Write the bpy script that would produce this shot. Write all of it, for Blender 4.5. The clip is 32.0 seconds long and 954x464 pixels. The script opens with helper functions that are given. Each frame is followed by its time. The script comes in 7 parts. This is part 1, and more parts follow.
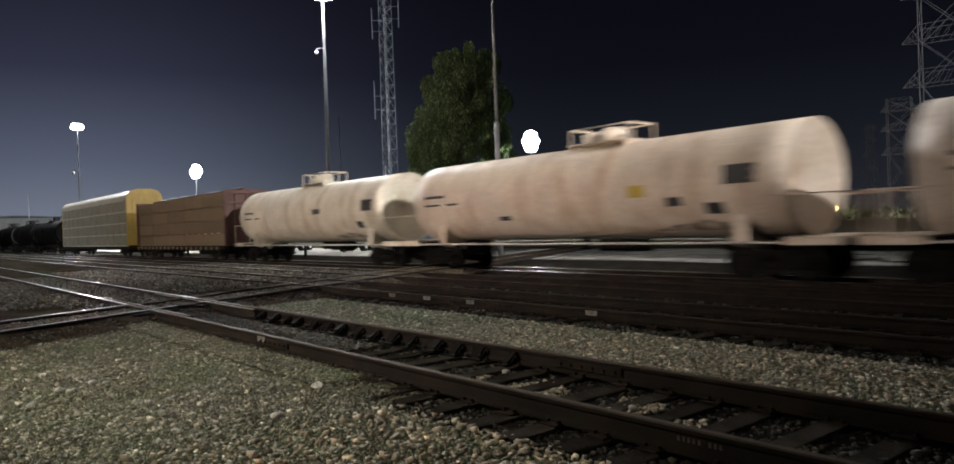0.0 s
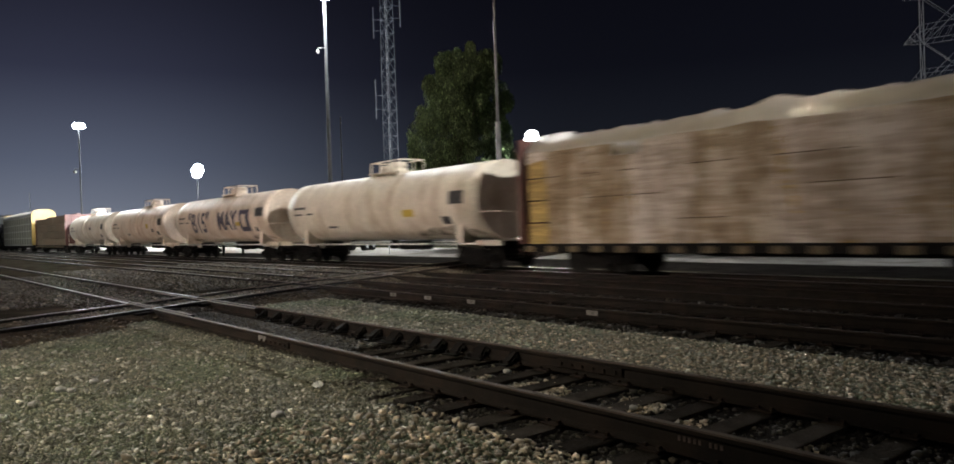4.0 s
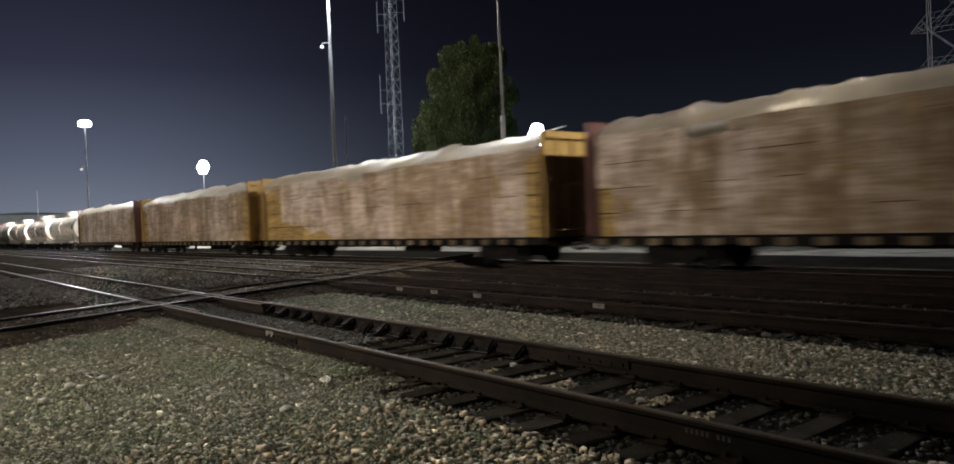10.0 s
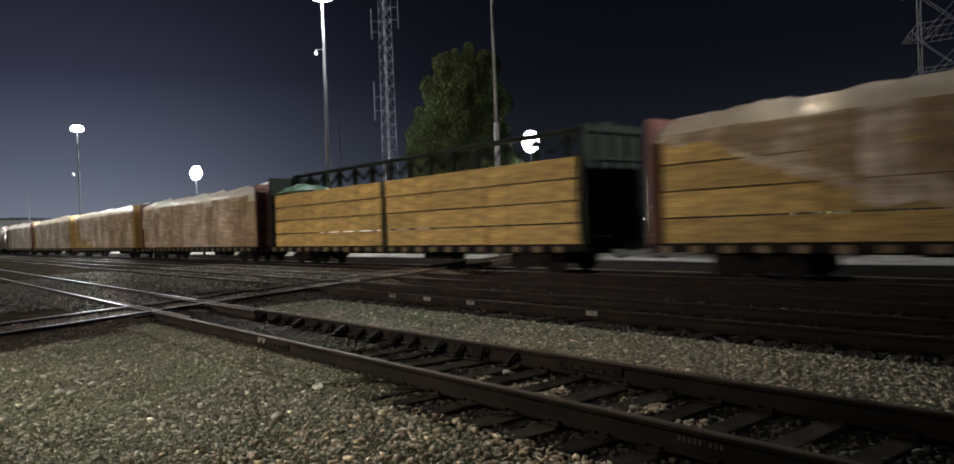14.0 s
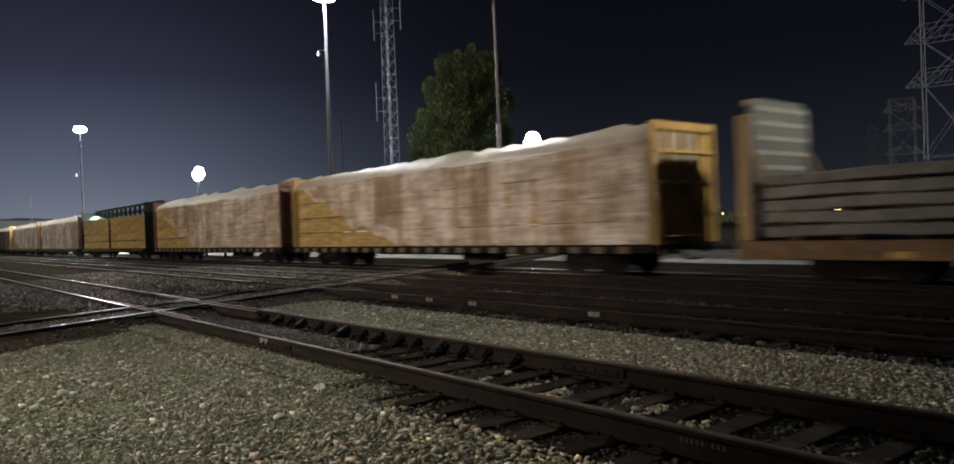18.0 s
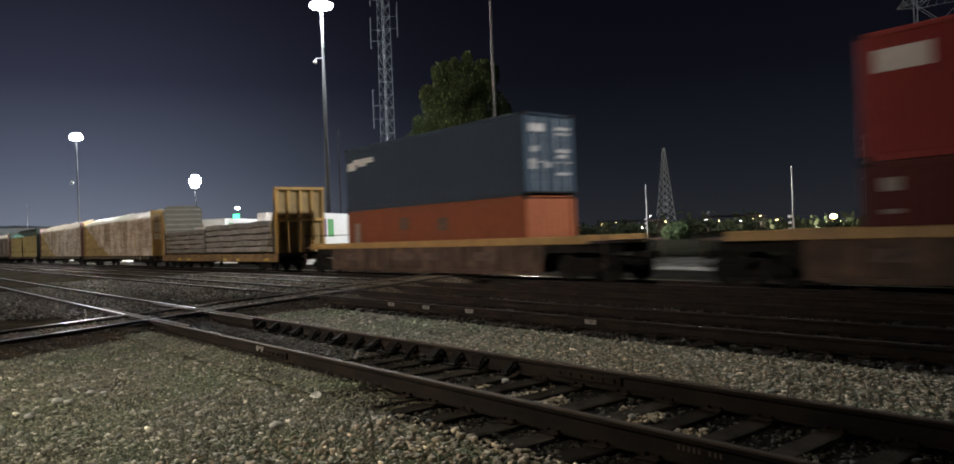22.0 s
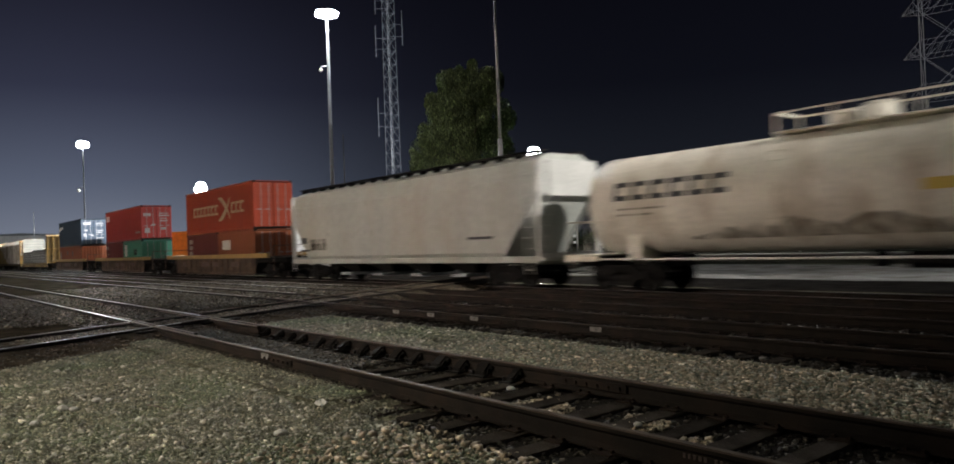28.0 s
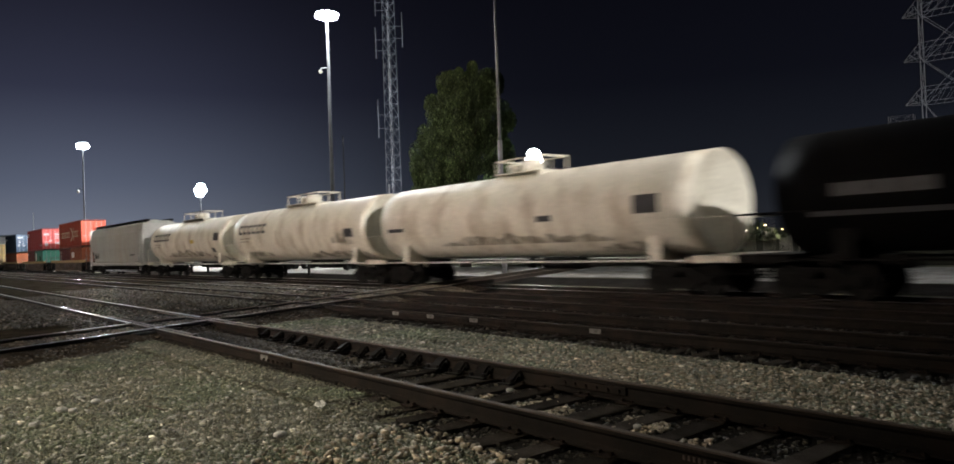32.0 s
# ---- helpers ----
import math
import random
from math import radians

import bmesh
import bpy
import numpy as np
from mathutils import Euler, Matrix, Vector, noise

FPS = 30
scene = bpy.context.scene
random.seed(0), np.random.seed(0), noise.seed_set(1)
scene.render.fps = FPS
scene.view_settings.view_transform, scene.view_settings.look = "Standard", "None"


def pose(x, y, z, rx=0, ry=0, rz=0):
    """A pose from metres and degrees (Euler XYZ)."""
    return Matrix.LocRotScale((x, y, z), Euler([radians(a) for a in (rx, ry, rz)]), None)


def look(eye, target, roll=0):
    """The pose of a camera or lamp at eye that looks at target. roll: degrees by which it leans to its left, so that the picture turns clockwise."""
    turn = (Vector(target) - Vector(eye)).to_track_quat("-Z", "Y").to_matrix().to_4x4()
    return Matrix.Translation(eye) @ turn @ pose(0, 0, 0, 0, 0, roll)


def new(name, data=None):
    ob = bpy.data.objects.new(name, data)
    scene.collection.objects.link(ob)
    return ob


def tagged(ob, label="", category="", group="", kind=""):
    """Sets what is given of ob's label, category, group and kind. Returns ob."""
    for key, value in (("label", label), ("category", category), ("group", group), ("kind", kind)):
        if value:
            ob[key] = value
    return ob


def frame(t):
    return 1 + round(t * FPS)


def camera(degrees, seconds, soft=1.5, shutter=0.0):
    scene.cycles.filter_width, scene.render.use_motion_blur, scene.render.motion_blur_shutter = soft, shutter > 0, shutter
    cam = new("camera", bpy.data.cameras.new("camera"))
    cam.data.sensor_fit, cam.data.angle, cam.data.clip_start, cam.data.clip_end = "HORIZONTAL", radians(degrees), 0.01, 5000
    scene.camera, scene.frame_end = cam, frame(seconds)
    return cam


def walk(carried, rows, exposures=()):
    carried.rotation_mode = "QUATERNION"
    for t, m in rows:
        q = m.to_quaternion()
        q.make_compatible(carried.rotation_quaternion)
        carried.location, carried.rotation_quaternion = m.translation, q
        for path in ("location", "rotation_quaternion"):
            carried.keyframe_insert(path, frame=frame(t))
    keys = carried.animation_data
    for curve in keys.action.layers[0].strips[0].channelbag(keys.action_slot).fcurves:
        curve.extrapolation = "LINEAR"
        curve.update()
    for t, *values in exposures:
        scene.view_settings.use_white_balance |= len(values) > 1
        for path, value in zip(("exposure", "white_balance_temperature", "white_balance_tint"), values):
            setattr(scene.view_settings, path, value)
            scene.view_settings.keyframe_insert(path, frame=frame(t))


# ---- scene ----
EYE = (0.0, 0.0, 1.617)
cam = camera(65.14, 32.0, soft=1.65, shutter=1.0)
TURNS = (
    (0, 89.536, 2.019, 50.779), (0.5, 89.554, 2.118, 50.818), (1, 89.596, 2.095, 50.813), (1.5, 89.641, 2.107, 50.709),
    (2, 89.540, 2.149, 50.641), (2.5, 89.586, 1.976, 50.607), (3, 89.526, 2.129, 50.746), (3.5, 89.543, 1.937, 50.754),
    (5.5, 89.445, 2.052, 51.145), (6, 89.575, 1.885, 51.164), (6.5, 89.648, 1.911, 51.246), (7, 89.515, 1.874, 51.168),
    (7.5, 89.324, 1.676, 51.081), (8, 89.192, 1.838, 51.115), (8.5, 89.100, 2.006, 51.258), (9, 88.974, 2.302, 51.426),
    (9.5, 88.940, 2.427, 51.413), (10, 89.061, 2.405, 51.298), (10.5, 89.149, 2.313, 51.135), (11, 89.148, 2.308, 51.076),
    (11.5, 89.084, 2.268, 51.001), (12, 89.307, 2.074, 50.834), (12.5, 89.425, 2.083, 50.800), (13, 89.435, 2.142, 50.818),
    (13.5, 89.531, 2.006, 50.733), (14, 89.574, 2.184, 50.784), (14.5, 89.632, 2.078, 50.735), (16.5, 89.612, 1.935, 50.889),
    (17, 89.763, 2.348, 50.968), (17.5, 89.638, 2.344, 50.994), (18, 89.644, 2.162, 50.948), (18.5, 89.736, 2.224, 50.877),
    (19, 89.663, 2.442, 50.778), (19.5, 89.619, 2.371, 50.687), (20, 89.774, 2.349, 50.694), (20.5, 89.956, 2.286, 50.702),
    (21, 90.012, 2.304, 50.740), (21.5, 90.151, 2.141, 50.678), (22, 90.217, 2.159, 50.696), (22.5, 90.277, 2.136, 50.621),
    (23, 90.314, 2.179, 50.656), (23.5, 90.404, 2.156, 50.774), (24, 90.465, 2.130, 50.816), (24.5, 90.472, 1.949, 50.802),
    (25, 90.489, 1.880, 50.851), (25.5, 90.469, 2.115, 50.974), (27.5, 90.769, 2.158, 51.048), (28, 90.796, 2.171, 51.068),
    (28.5, 90.754, 2.185, 51.107), (29, 90.726, 2.102, 51.096), (29.5, 90.813, 2.041, 51.053), (30, 90.912, 2.118, 51.088),
    (30.5, 90.970, 2.122, 51.109), (31, 90.915, 2.138, 51.137), (31.5, 90.871, 2.088, 51.055), (32, 90.927, 2.097, 51.044),
)
walk(cam, [(t, pose(*EYE, rx, ry, rz)) for t, rx, ry, rz in TURNS])

# ---------------------------------------------------------------- sky and light
scene.view_settings.exposure = 0.0
world = bpy.data.worlds.new("night_sky")
scene.world = world
world.use_nodes = True
wn, wl = world.node_tree.nodes, world.node_tree.links
wn.clear()
w_out = wn.new("ShaderNodeOutputWorld")
w_bg = wn.new("ShaderNodeBackground")
w_ramp = wn.new("ShaderNodeValToRGB")
w_sep = wn.new("ShaderNodeSeparateXYZ")
w_tc = wn.new("ShaderNodeTexCoord")
wl.new(w_tc.outputs["Generated"], w_sep.inputs[0])
wl.new(w_sep.outputs["Z"], w_ramp.inputs[0])
w_dot = wn.new("ShaderNodeVectorMath")
w_dot.operation = "DOT_PRODUCT"
w_dot.inputs[1].default_value = (-0.985, 0.17, 0.0)
w_map = wn.new("ShaderNodeMapRange")
w_pow = wn.new("ShaderNodeMath")
w_pow.operation, w_pow.use_clamp = "POWER", True
w_pow.inputs[1].default_value = 21.0
for k, v in (("From Min", 0.0), ("From Max", 1.0), ("To Min", 0.52), ("To Max", 5.5)):
    w_map.inputs[k].default_value = v
w_mul = wn.new("ShaderNodeVectorMath")
w_mul.operation = "SCALE"
wl.new(w_tc.outputs["Generated"], w_dot.inputs[0])
wl.new(w_dot.outputs["Value"], w_pow.inputs[0])
wl.new(w_pow.outputs[0], w_map.inputs["Value"])
wl.new(w_ramp.outputs[0], w_mul.inputs[0])
wl.new(w_map.outputs[0], w_mul.inputs["Scale"])
wl.new(w_mul.outputs[0], w_bg.inputs[0])
wl.new(w_bg.outputs[0], w_out.inputs[0])
w_bg.inputs[1].default_value = 1.0
ramp = w_ramp.color_ramp
ramp.elements[0].position, ramp.elements[0].color = 0.0, (0.034, 0.038, 0.048, 1)
ramp.elements[1].position, ramp.elements[1].color = 0.6, (0.0044, 0.0045, 0.0076, 1)
for pos, col in ((0.09, (0.0185, 0.0218, 0.0315, 1)), (0.2, (0.0080, 0.0089, 0.0155, 1)), (0.32, (0.0056, 0.0059, 0.0108, 1))):
    e = ramp.elements.new(pos)
    e.color = col


def lamp(name, place, watts, colour, radius=0.6):
    data = bpy.data.lights.new(name, "POINT")
    data.energy, data.color, data.shadow_soft_size = watts, colour, radius
    ob = new(name, data)
    ob.location = place
    return ob


MAST_A = (-122.6, 24.5, 18.35)
MAST_B = (-123.1, 41.8, 12.15)
MAST_C = (-81.1, 43.4, 30.1)
MAST_D = (-79.7, 75.8, 13.8)
MAST_E = (45.0, 24.0, 32.0)
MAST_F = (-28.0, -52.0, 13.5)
LEFT_FILL_MAST = (-125.0, -48.0, 18.0)
GROUND_FILL_LAMP = (-8.5, -5.0, 8.0)
TRAILER_FILL_LAMP = (-54.4, 42.5, 9.5)
COOL, WARM = (0.93, 0.97, 1.0), (1.0, 0.84, 0.71)
lamp("mast_light_a", (MAST_A[0], MAST_A[1], MAST_A[2] + 1.3), 90000, COOL)
lamp("mast_light_b", (MAST_B[0], MAST_B[1], MAST_B[2] + 1.3), 60000, COOL)
lamp("mast_light_c", (MAST_C[0], MAST_C[1], MAST_C[2] + 1.3), 110000, COOL)
lamp("mast_light_d", (MAST_D[0], MAST_D[1], MAST_D[2] + 1.3), 230000, COOL)
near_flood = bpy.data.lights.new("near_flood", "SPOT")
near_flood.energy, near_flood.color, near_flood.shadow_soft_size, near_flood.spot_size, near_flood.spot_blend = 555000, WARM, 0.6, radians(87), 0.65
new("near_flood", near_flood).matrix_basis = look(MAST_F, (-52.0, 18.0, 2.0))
# added cool fill, out of view, that whitens the far-left car sides
left_fill_light = bpy.data.lights.new("left_fill_light", "SPOT")
left_fill_light.energy, left_fill_light.color, left_fill_light.shadow_soft_size, left_fill_light.spot_size, left_fill_light.spot_blend = 190000, COOL, 0.6, radians(60), 0.8
new("left_fill_light", left_fill_light).matrix_basis = look(LEFT_FILL_MAST, (-112.0, 18.0, 3.0))
# added spot behind the camera that brightens the near gravel on the left
crossing = bpy.data.lights.new("ground_fill_light", "SPOT")
crossing.energy, crossing.color, crossing.shadow_soft_size, crossing.spot_size, crossing.spot_blend = 4200, (1.0, 0.91, 0.72), 0.6, radians(68), 1.0
new("ground_fill_light", crossing).matrix_basis = look(GROUND_FILL_LAMP, (-8.4, 1.2, 0.0))
# added lamp, hidden behind the tall tree, to brighten the parked trailers
lamp("trailer_fill_light", TRAILER_FILL_LAMP, 8000, COOL, 0.3)
lamp("far_yard_light", (-163.0, 236.0, 5.0), 16000, (1.0, 0.96, 0.88))
lamp("far_street_light", (-97.0, 207.0, 7.0), 45000, (1.0, 0.88, 0.70))
flood = bpy.data.lights.new("flood_light", "SPOT")
flood.energy, flood.color, flood.shadow_soft_size, flood.spot_size, flood.spot_blend = 380000, (1.0, 0.96, 0.90), 0.9, radians(22), 1.0
new("flood_light", flood).matrix_basis = look((MAST_E[0], MAST_E[1], MAST_E[2] - 0.9), (-35.0, 19.0, 3.0))

far_flood = bpy.data.lights.new("far_flood", "SPOT")
far_flood.energy, far_flood.color, far_flood.shadow_soft_size, far_flood.spot_size, far_flood.spot_blend = 5800000, (0.98, 0.98, 1.0), 0.9, radians(7), 0.6
new("far_flood", far_flood).matrix_basis = look((MAST_E[0] + 1.2, MAST_E[1], MAST_E[2] - 0.9), (-125.0, 16.0, 4.5))
yard_flood = bpy.data.lights.new("yard_flood", "SPOT")
yard_flood.energy, yard_flood.color, yard_flood.shadow_soft_size, yard_flood.spot_size, yard_flood.spot_blend = 320000, COOL, 0.5, radians(10.5), 1.0
new("yard_flood", yard_flood).matrix_basis = look((MAST_D[0] + 1.0, MAST_D[1] - 1.6, MAST_D[2] + 0.2), (-26.0, 18.7, 5.2))

# ---------------------------------------------------------------- materials


def material(name, base, rough=0.7, metal=0.0, vary=0.25, scale=3.0, fine=40.0, bump=0.3, dirt=None, dirt_scale=1.2,
             dirt_amount=0.5, streak=1.0, random_tint=0.0, spec=0.5, island=False, depth=0.01):
    """A surface with grain and stains at two scales. streak below 1 draws the stains out along the height."""
    m = bpy.data.materials.new(name)
    m.use_nodes = True
    n, l = m.node_tree.nodes, m.node_tree.links
    b = n["Principled BSDF"]
    b.inputs["Metallic"].default_value = metal
    b.inputs["Specular IOR Level"].default_value = spec
    tc = n.new("ShaderNodeTexCoord")
    mp = n.new("ShaderNodeMapping")
    mp.inputs["Scale"].default_value = (1, 1, streak)
    l.new(tc.outputs["Object"], mp.inputs[0])

    def noise_tex(s, detail=4.0):
        t = n.new("ShaderNodeTexNoise")
        t.inputs["Scale"].default_value, t.inputs["Detail"].default_value = s, detail
        l.new(mp.outputs[0], t.inputs["Vector"])
        return t.outputs["Fac"]

    def mix(mode, a, c, fac):
        x = n.new("ShaderNodeMix")
        x.data_type, x.blend_type = "RGBA", mode
        for sock, v in ((x.inputs["A"], a), (x.inputs["B"], c), (x.inputs["Factor"], fac)):
            if hasattr(v, "is_linked"):
                l.new(v, sock)
            else:
                sock.default_value = v
        return x.outputs["Result"]

    def ramp_of(v, lo, hi, c0, c1):
        r = n.new("ShaderNodeValToRGB")
        r.color_ramp.elements[0].position, r.color_ramp.elements[1].position = lo, hi
        r.color_ramp.elements[0].color, r.color_ramp.elements[1].color = (*c0, 1), (*c1, 1)
        l.new(v, r.inputs[0])
        return r.outputs[0]

    big, small = noise_tex(scale), noise_tex(fine, 3.0)
    lo = tuple(c * (1 - vary) for c in base)
    hi = tuple(min(1, c * (1 + vary)) for c in base)
    col = ramp_of(big, 0.3, 0.7, lo, hi)
    grain = ramp_of(small, 0.3, 0.75, (0.72, 0.72, 0.72), (1.12, 1.12, 1.12))
    col = mix("MULTIPLY", col, grain, 0.8)
    if dirt:
        stain = ramp_of(noise_tex(dirt_scale, 6.0), 0.48, 0.68, (0, 0, 0), (dirt_amount,) * 3)
        col = mix("MIX", col, (*dirt, 1), stain)
    if random_tint:
        src = n.new("ShaderNodeNewGeometry").outputs["Random Per Island"] if island else n.new("ShaderNodeObjectInfo").outputs["Random"]
        tint = ramp_of(src, 0.0, 1.0, (1 - random_tint,) * 3, (1 + random_tint,) * 3)
        if island:
            r = tint.node.color_ramp
            r.elements[0].color, r.elements[1].color = (0.5, 0.5, 0.48, 1), (3.0, 2.9, 2.75, 1)
            for at, c in ((0.5, (0.86, 0.88, 0.82)), (0.82, (1.2, 1.17, 1.12)), (0.95, (1.7, 1.66, 1.58))):
                r.elements.new(at).color = (*c, 1)
        col = mix("MULTIPLY", col, tint, 1.0)
    l.new(col, b.inputs["Base Color"])
    rr = n.new("ShaderNodeMapRange")
    rr.inputs["To Min"].default_value, rr.inputs["To Max"].default_value = max(0.02, rough - 0.12), min(1, rough + 0.12)
    l.new(big, rr.inputs["Value"])
    l.new(rr.outputs[0], b.inputs["Roughness"])
    if bump:
        bp = n.new("ShaderNodeBump")
        bp.inputs["Strength"].default_value, bp.inputs["Distance"].default_value = bump, depth
        l.new(small, bp.inputs["Height"])
        l.new(bp.outputs[0], b.inputs["Normal"])
    return m


def glow(name, colour, strength):
    m = bpy.data.materials.new(name)
    m.use_nodes = True
    b = m.node_tree.nodes["Principled BSDF"]
    b.inputs["Base Color"].default_value = (*colour, 1)
    b.inputs["Emission Color"].default_value = (*colour, 1)
    b.inputs["Emission Strength"].default_value = strength
    return m


GRAVEL = material("gravel_stone", (0.20, 0.19, 0.143), 0.9, vary=0.3, scale=2.5, fine=90, bump=0.4, random_tint=0.3, island=True, dirt=(0.155, 0.185, 0.112), dirt_scale=0.55, dirt_amount=0.85)
GRAVEL_BROWN = material("brown_crossing_stone", (0.088, 0.07, 0.05), 0.9, vary=0.3, scale=9, fine=90, bump=0.4, random_tint=0.4, island=True)
GRAVEL_PALE = material("pale_gravel_stone", (0.36, 0.345, 0.29), 0.9, vary=0.2, scale=3, fine=90, bump=0.4, random_tint=0.3, island=True)
GRAVEL_WARM = material("tan_gravel_stone", (0.37, 0.305, 0.225), 0.9, vary=0.25, scale=3, fine=90, bump=0.4, random_tint=0.35, island=True)
GRAVEL_DARK = material("oily_ballast_stone", (0.052, 0.044, 0.033), 0.9, vary=0.3, scale=9, fine=90, bump=0.4, random_tint=0.45, island=True)
GROUND = material("ballast_ground", (0.14, 0.135, 0.092), 0.95, spec=0.0, vary=0.35, scale=1.3, fine=26, bump=0.9, dirt=(0.09, 0.085, 0.075), dirt_scale=0.35, dirt_amount=0.6, depth=0.05)
BED = material("dark_track_bed", (0.026, 0.023, 0.021), 0.95, spec=0.0, vary=0.35, scale=1.6, fine=26, bump=0.9, dirt=(0.035, 0.031, 0.027), dirt_scale=0.8, dirt_amount=0.4, depth=0.05)
CINDER = material("cinder_ground", (0.030, 0.0245, 0.018), 0.95, spec=0.0, vary=0.4, scale=1.4, fine=20, bump=0.9, dirt=(0.052, 0.045, 0.034), dirt_scale=0.6, dirt_amount=0.5, depth=0.04)
FIELD = material("dark_field", (0.022, 0.021, 0.015), 0.95, spec=0.0, vary=0.4, scale=0.4, fine=6, bump=0.4, dirt=(0.032, 0.03, 0.022), dirt_scale=0.1, dirt_amount=0.6)
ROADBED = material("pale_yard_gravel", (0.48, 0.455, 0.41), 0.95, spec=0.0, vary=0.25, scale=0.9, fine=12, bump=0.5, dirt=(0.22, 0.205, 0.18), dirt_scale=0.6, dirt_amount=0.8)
CROSS_DIRT = material("packed_brown_dirt", (0.082, 0.064, 0.046), 0.95, spec=0.0, vary=0.45, scale=2.2, fine=24, bump=0.9, dirt=(0.035, 0.028, 0.02), dirt_scale=1.8, dirt_amount=0.8, depth=0.04)
PALE_STONE = material("pale_loose_stone", (0.50, 0.485, 0.44), 0.9, vary=0.2, scale=8, fine=60, bump=0.4)
TIE = material("creosoted_tie", (0.046, 0.039, 0.033), 0.95, vary=0.35, scale=4, fine=45, bump=1.0, random_tint=0.35, spec=0.0, depth=0.02)
RAIL_SIDE = material("rusty_rail", (0.016, 0.012, 0.0095), 0.85, spec=0.2, vary=0.35, scale=5, fine=60, bump=0.4, dirt=(0.045, 0.028, 0.019), dirt_scale=1.2, dirt_amount=0.5)
RAIL_TOP = material("polished_rail_head", (0.22, 0.21, 0.20), 0.36, metal=1.0, vary=0.12, scale=4, fine=60, bump=0.05)
RAIL_DULL = material("dull_rail_head", (0.075, 0.056, 0.041), 0.72, spec=0.08, metal=0.0, vary=0.2, scale=4, fine=60, bump=0.08)
RAIL_OLD = material("rusted_rail_head", (0.036, 0.027, 0.021), 0.75, spec=0.08, vary=0.25, scale=4, fine=60, bump=0.08)
STEEL_DARK = material("grimy_black_steel", (0.009, 0.0085, 0.008), 0.8, spec=0.1, vary=0.4, scale=3, fine=40, bump=0.3, dirt=(0.018, 0.014, 0.012), dirt_scale=2.2)
WHEEL = material("wheel_steel", (0.012, 0.011, 0.010), 0.8, metal=0.0, vary=0.3, scale=6, fine=50, bump=0.2, spec=0.1)
GALV = material("galvanised_steel", (0.42, 0.44, 0.46), 0.55, metal=0.35, vary=0.15, scale=4, fine=30, bump=0.1)
MAST = material("weathered_mast_steel", (0.05, 0.053, 0.058), 0.85, spec=0.1, vary=0.15, scale=4, fine=30, bump=0.1)
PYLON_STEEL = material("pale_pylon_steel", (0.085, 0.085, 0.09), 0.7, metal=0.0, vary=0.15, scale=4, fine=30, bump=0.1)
# paler copy of the pylon steel; the lift stands in for lamplight on it
LIT_STEEL = material("lit_pylon_steel", (0.17, 0.17, 0.175), 0.7, vary=0.15, scale=4, fine=30, bump=0.1)
LATTICE = material("dull_lattice_steel", (0.06, 0.067, 0.077), 0.8, spec=0.15, vary=0.15, scale=4, fine=30, bump=0.1)
WOODPOLE = material("weathered_pole_wood", (0.012, 0.011, 0.011), 0.9, vary=0.3, scale=5, fine=30, bump=0.5, streak=0.15)
LAMP_HOT = glow("floodlight_glass", (0.93, 0.97, 1.0), 60.0)
TANK_WHITE = material("tank_paint_white", (0.70, 0.65, 0.555), 0.6, vary=0.12, scale=0.8, fine=14, bump=0.05, dirt=(0.36, 0.28, 0.19), dirt_scale=0.9, dirt_amount=0.7, streak=0.5)
TANK_PINK = material("tank_paint_blush", (0.74, 0.635, 0.535), 0.6, vary=0.12, scale=0.8, fine=14, bump=0.05, dirt=(0.42, 0.28, 0.18), dirt_scale=0.9, dirt_amount=0.7, streak=0.5)
TANK_GREY = material("tank_paint_soiled", (0.73, 0.695, 0.60), 0.62, vary=0.1, scale=0.8, fine=14, bump=0.05, dirt=(0.30, 0.23, 0.15), dirt_scale=1.2, dirt_amount=0.55, streak=0.6)
TANK_BLACK = material("tank_paint_black", (0.004, 0.004, 0.0045), 0.65, spec=0.03, vary=0.3, scale=1, fine=14, bump=0.05, dirt=(0.009, 0.008, 0.007), dirt_scale=0.8, streak=0.25)
GRIME = material("oil_stain", (0.15, 0.115, 0.08), 0.7, vary=0.4, scale=2, fine=25, bump=0.1)
gn, gl = GRIME.node_tree.nodes, GRIME.node_tree.links
g_tc, g_mp, g_no, g_rp = gn.new("ShaderNodeTexCoord"), gn.new("ShaderNodeMapping"), gn.new("ShaderNodeTexNoise"), gn.new("ShaderNodeMapRange")
g_mp.inputs["Scale"].default_value = (1, 1, 0.3)
g_no.inputs["Scale"].default_value, g_no.inputs["Detail"].default_value = 3.5, 5.0
for k, v in (("From Min", 0.32), ("From Max", 0.62), ("To Min", 0.0), ("To Max", 0.62)):
    g_rp.inputs[k].default_value = v
gl.new(g_tc.outputs["Object"], g_mp.inputs[0])
gl.new(g_mp.outputs[0], g_no.inputs["Vector"])
gl.new(g_no.outputs["Fac"], g_rp.inputs["Value"])
gl.new(g_rp.outputs[0], gn["Principled BSDF"].inputs["Alpha"])
MARK = material("black_marking", (0.03, 0.03, 0.035), 0.6, vary=0.3, scale=4, fine=40, bump=0.0)
PLACARD = material("yellow_placard", (0.55, 0.40, 0.06), 0.6, vary=0.1, scale=4, fine=40, bump=0.0)
WHITE_MARK = material("white_marking", (0.60, 0.58, 0.55), 0.6, vary=0.1, scale=3, fine=30, bump=0.0)
